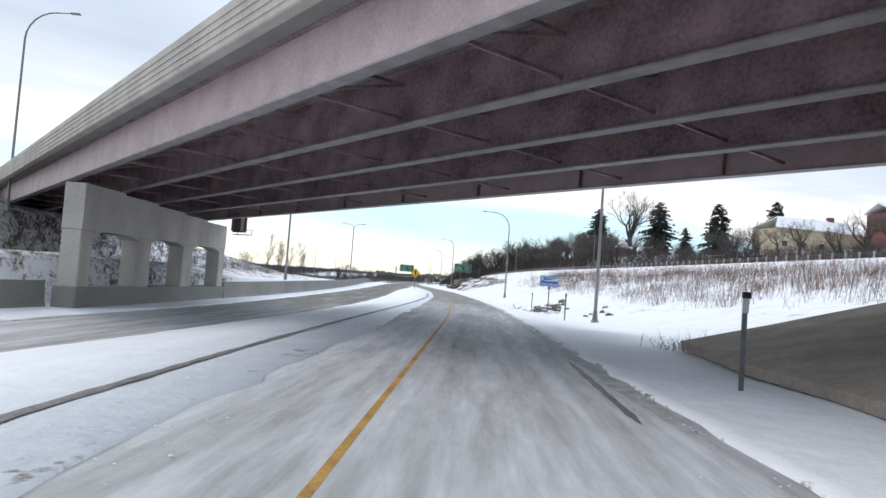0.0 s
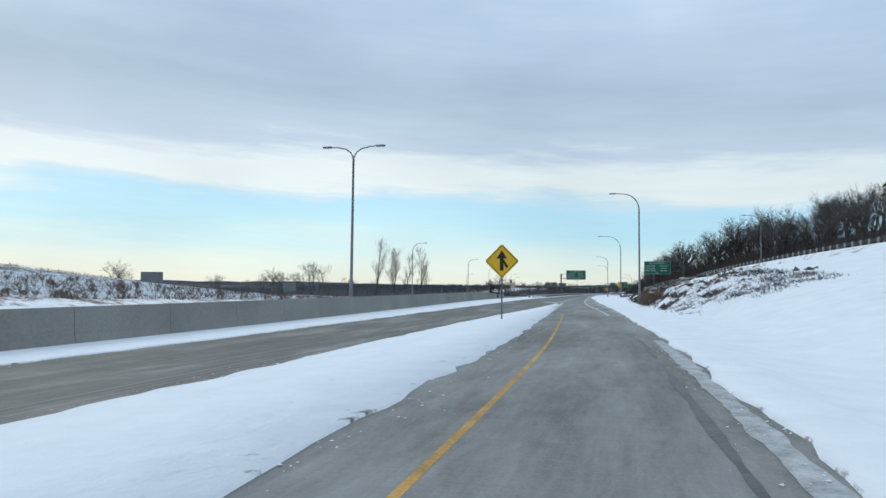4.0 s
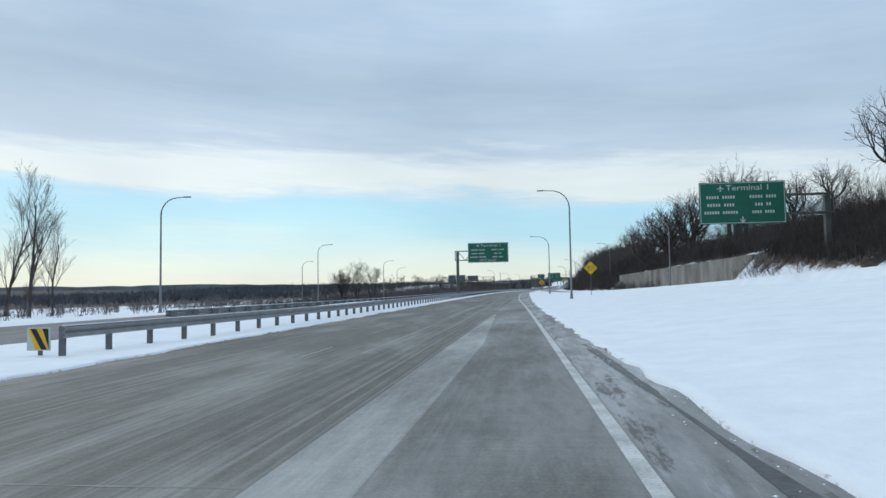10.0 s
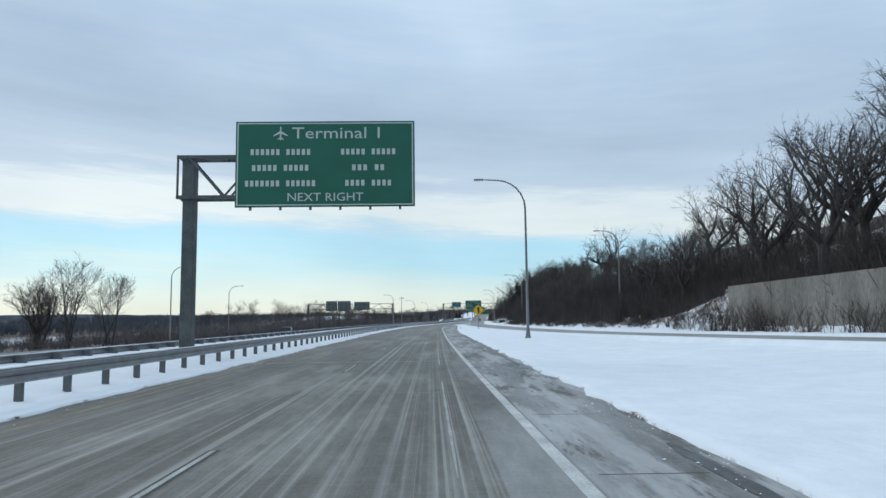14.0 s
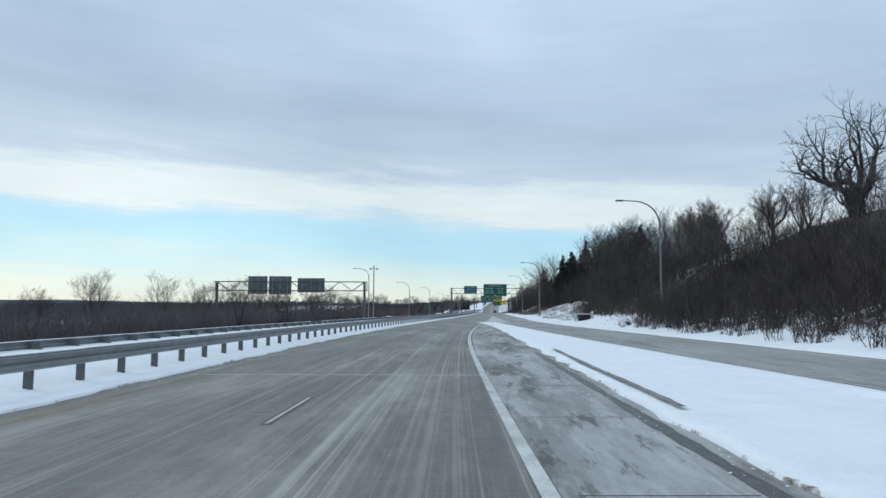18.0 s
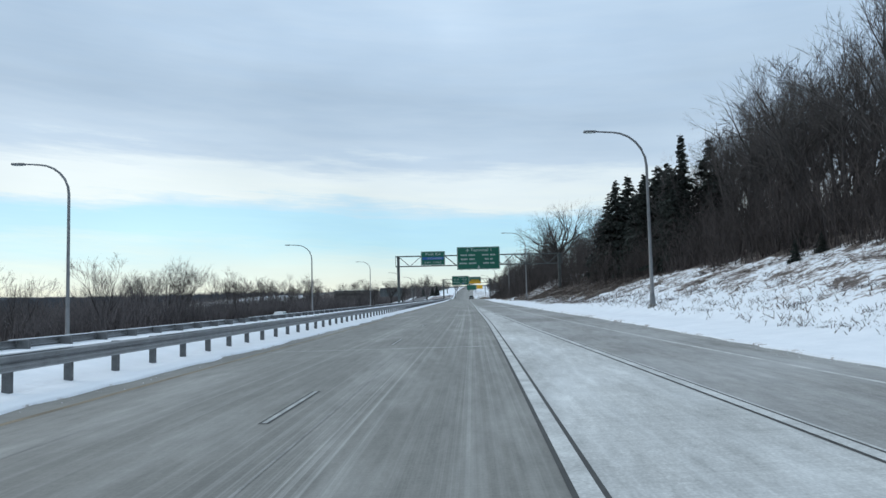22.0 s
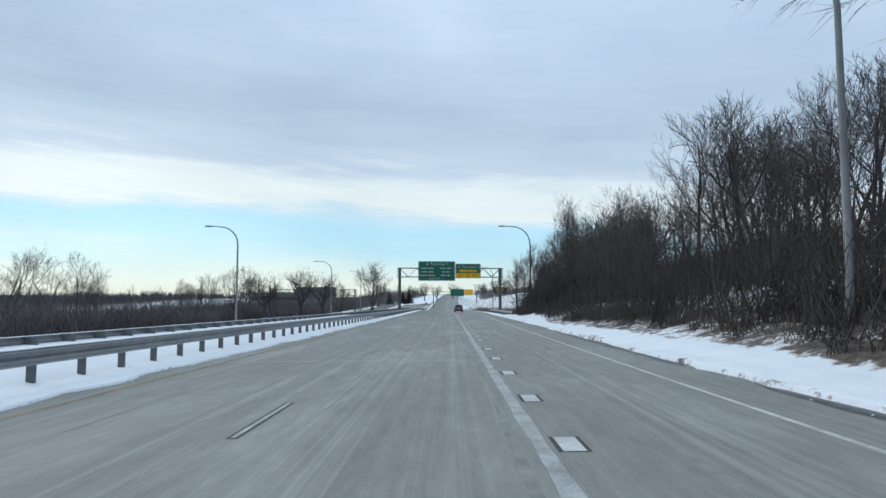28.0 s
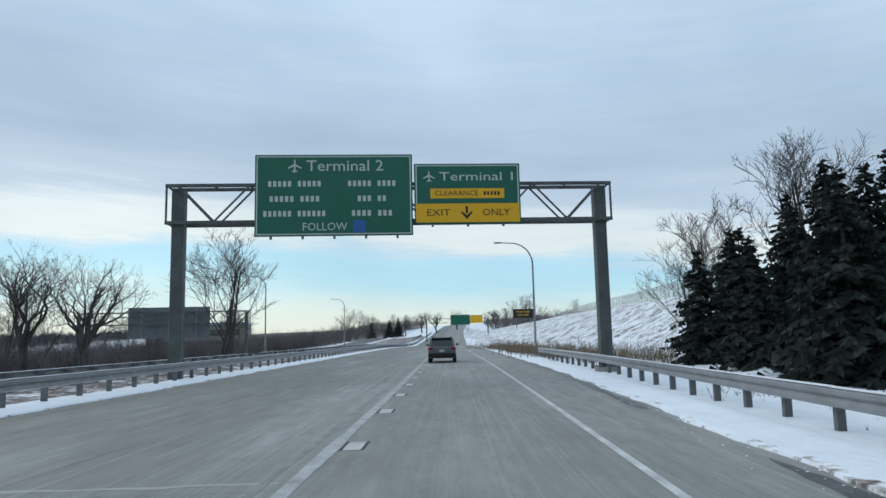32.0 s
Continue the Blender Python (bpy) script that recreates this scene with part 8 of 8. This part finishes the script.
def gore_z(x, y):
    """Height of the snow between the ramp and the highway."""
    a, b, zm = float(GL(y)), float(GR(y)), float(ZM(y))
    return float(np.interp((x - a) / (b - a), (0, 0.25, 0.6, 1), (zm + 0.03, zm * 0.7 + 0.14, zm * 0.3 + 0.16, 0.04)))


ribbon("wheel_rut", rut, lambda y: 0.085, -18, 98, lambda y: gore_z(float(rut(y)), y) + 0.035, SLUSH, "dark wheel rut in the snow of the gore", 2, -0.9, 0.35, hump=0.012)
strip("salted_tail", lambda y: np.interp(y, [212, 222, 241, 280, 302], [-7.1, -7.55, -8.42, -8.02, -7.75]), lambda y: np.interp(y, [212, 222, 241, 280, 302], [-6.95, -7.1, -7.5, -7.08, -7.6]), lambda y: max(float(ZM(y)), 0.0), 212, 302, TAIL,
      "pale salted strip of paving where the ramp joins", "road salt", 0.004, 2.0, kind="stuff")
for k, off in enumerate((-2.3, 0.75)):
    ribbon("salt_streak", lambda y: float(D(y)) + off, lambda y: 0.016, 300, 860, zmain, FAINT, "long pale salt streak left by tyres", 30 + k, -0.1, 0.7, "road salt")
ribbon("salt_streak", lambda y: float(D(y)) + 3.05, lambda y: 0.02, 320, 440, zmain, SALT, "bright salt streak near the lane edge", 77, -0.3, 0.6, "road salt")
for k in range(2):
    ribbon("salt_streak", lambda y: float(EDGE(y)) + (-0.36, 1.5)[k], lambda y: (0.06, 0.05)[k], 690, 860, zmain, FAINT, "broad salty stain along the lane line", 50 + k, -0.15, 0.4, "road salt")


LANE = lambda y: float(EDGE(y)) + float(np.interp(y, [690, 735, 775, 812, 835, 860], [0.0, -0.05, -0.1, -0.1, -0.02, 0.0]))
ribbon("lane_line", LANE, lambda y: 0.1, 690, 1200, lambda y: float(ZM(y)) + 0.0042, WORN, "worn salty white line beside the exit lane", 61, -3.0, 0.5, "road marking", jag=0.35)


ribbon("wheel_rut", lambda y: float(np.interp(y, [478, 482, 487, 495], [-3.25, -3.05, -2.85, -2.4])), lambda y: 0.07, 478.5, 496, lambda y: 0.09, SLUSH, "dark slushy rut along the edge of the snowy island", 9, -0.9, 0.35, hump=0.012)


ribbon("snow_streak", lambda y: float(np.interp(y, [200, 215, 222, 245], [-7.0, -7.75, -7.75, -8.2])), lambda y: float(np.interp(y, [200, 214, 222, 246], [0.1, 0.26, 0.24, 0.08])), 200, 240, lambda y: max(float(ZM(y)), 0.0) + 0.012, DUSTY, "thin dusty streak of snow where the gore ends", 19, -0.2, 0.4, "snow", hump=0.01)
ribbon("snow_streak", lambda y: float(np.interp(y, [200, 215, 222, 245], [-7.1, -7.7, -7.75, -8.15])), lambda y: 0.16, 202, 228, lambda y: max(float(ZM(y)), 0.0) + 0.02, SNOW, "broken remains of snow where the gore ends", 23, -0.05, 0.3, "snow", hump=0.02)
ribbon("slush_edge", lambda y: float(UR(y)) - 0.22, lambda y: 0.14, 690, 900, lambda y: float(ZM(y)) + 0.006, SLUSHD, "dark wet slush along the edge of the exit lane", 91, -0.35, 0.4, hump=0.006)
ribbon("slush_edge", lambda y: float(RE(y)) - 0.3, lambda y: 0.1, 225, 540, lambda y: 0.0085, SLUSHD, "dark wet slush along the snowy edge of the shoulder", 93, -0.15, 0.4, hump=0.006)
ribbon("wheel_rut", lambda y: float(RE(y)) - float(np.interp(y, [-10, 7, 15, 24, 36, 60, 90], [0.95, 0.93, 0.66, 0.36, 0.25, 0.65, 0.8])), lambda y: 0.07, -12, 128, lambda y: 0.0085, SLUSHD, "dark wheel rut in the slush beside the ramp", 97, -0.3, 0.35, hump=0.004)
ribbon("slush_edge", lambda y: float(RE(y)) - 0.25, lambda y: 0.17, -12, 128, lambda y: 0.0075, DUSTY, "thin grey slush along the ramp edge", 98, -0.3, 0.35, hump=0.006)
mark = thing("pavement_patch", (16.75, 816.6, float(ZM(816.6)) + 0.006), "worn white painted patch on the inner lane", "road marking", kind="structure")
me = bpy.data.meshes.new("paint")
me.from_pydata([(-2.2, -0.15, 0), (-1.0, -0.3, 0), (0.35, -0.45, 0), (0.8, -0.3, 0), (1.25, 0.25, 0), (1.2, 0.45, 0), (0.3, 0.5, 0), (-0.9, 0.1, 0), (-2.2, 0.05, 0)], [], [tuple(range(9))])
part("paint", me, WHITE, mark)


# crumbs of snow thrown along the edges of the cleared paving
def crumbs(name, spots, label, material=SNOW):
    r = random.Random(len(spots))
    vs, fs = [], []
    for x, y, z, s in spots:
        b = len(vs)
        j = lambda: s * r.uniform(0.6, 1.3)
        vs += [(x + j(), y, z), (x, y + j(), z), (x - j(), y, z), (x, y - j(), z), (x + 0.3 * s, y, z + 0.45 * j())]
        fs += [(b, b + 1, b + 4), (b + 1, b + 2, b + 4), (b + 2, b + 3, b + 4), (b + 3, b, b + 4)]
    me = bpy.data.meshes.new(name)
    me.from_pydata(vs, [], fs)
    return tagged(part(name, me, material), label, "snow", kind="stuff")


rr = random.Random(41)
spots = []
for _ in range(9000):
    y = rr.uniform(0, 565)
    spots.append((float(RE(y)) + rr.gauss(-0.1, 0.35), y, 0.02, 0.006 + 0.022 * rr.random() ** 3))
for _ in range(5000):
    y = rr.uniform(-5, 860)
    spots.append((float(D(y)) - 4.45 + rr.gauss(0.1, 0.2), y, float(ZM(y)) + 0.01, 0.006 + 0.022 * rr.random() ** 3))
for _ in range(4000):
    y = rr.uniform(560, 860)
    spots.append((float(UR(y)) + rr.gauss(-0.05, 0.25), y, float(ZM(y)) + 0.02, 0.006 + 0.022 * rr.random() ** 3))
for _ in range(5000):
    y = rr.uniform(0, 218)
    x = float(GR(y)) + rr.gauss(0.05, 0.3) if rr.random() < 0.6 else float(GL(y)) + rr.gauss(-0.1, 0.3)
    spots.append((x, y, 0.02 if x > float(GL(y)) + 1 else float(ZM(y)) + 0.02, 0.006 + 0.024 * rr.random() ** 3))
crumbs("snow_crumbs", spots, "crumbs of snow along the edges of the cleared road")
spots = []
for _ in range(2600):
    y = rr.uniform(-5, 200)
    a, b = float(GL(y)), float(GR(y))
    x = float(rut(y)) + rr.gauss(0, 0.8) if y < 100 else rr.uniform(a, b)
    if b - a > 0.4 and a + 0.1 < x < b - 0.1:
        spots.append((x, y, gore_z(x, y) - 0.01, 0.012 + 0.05 * rr.random() ** 3))
crumbs("snow_lumps", spots, "lumps of ploughed snow in the gore")
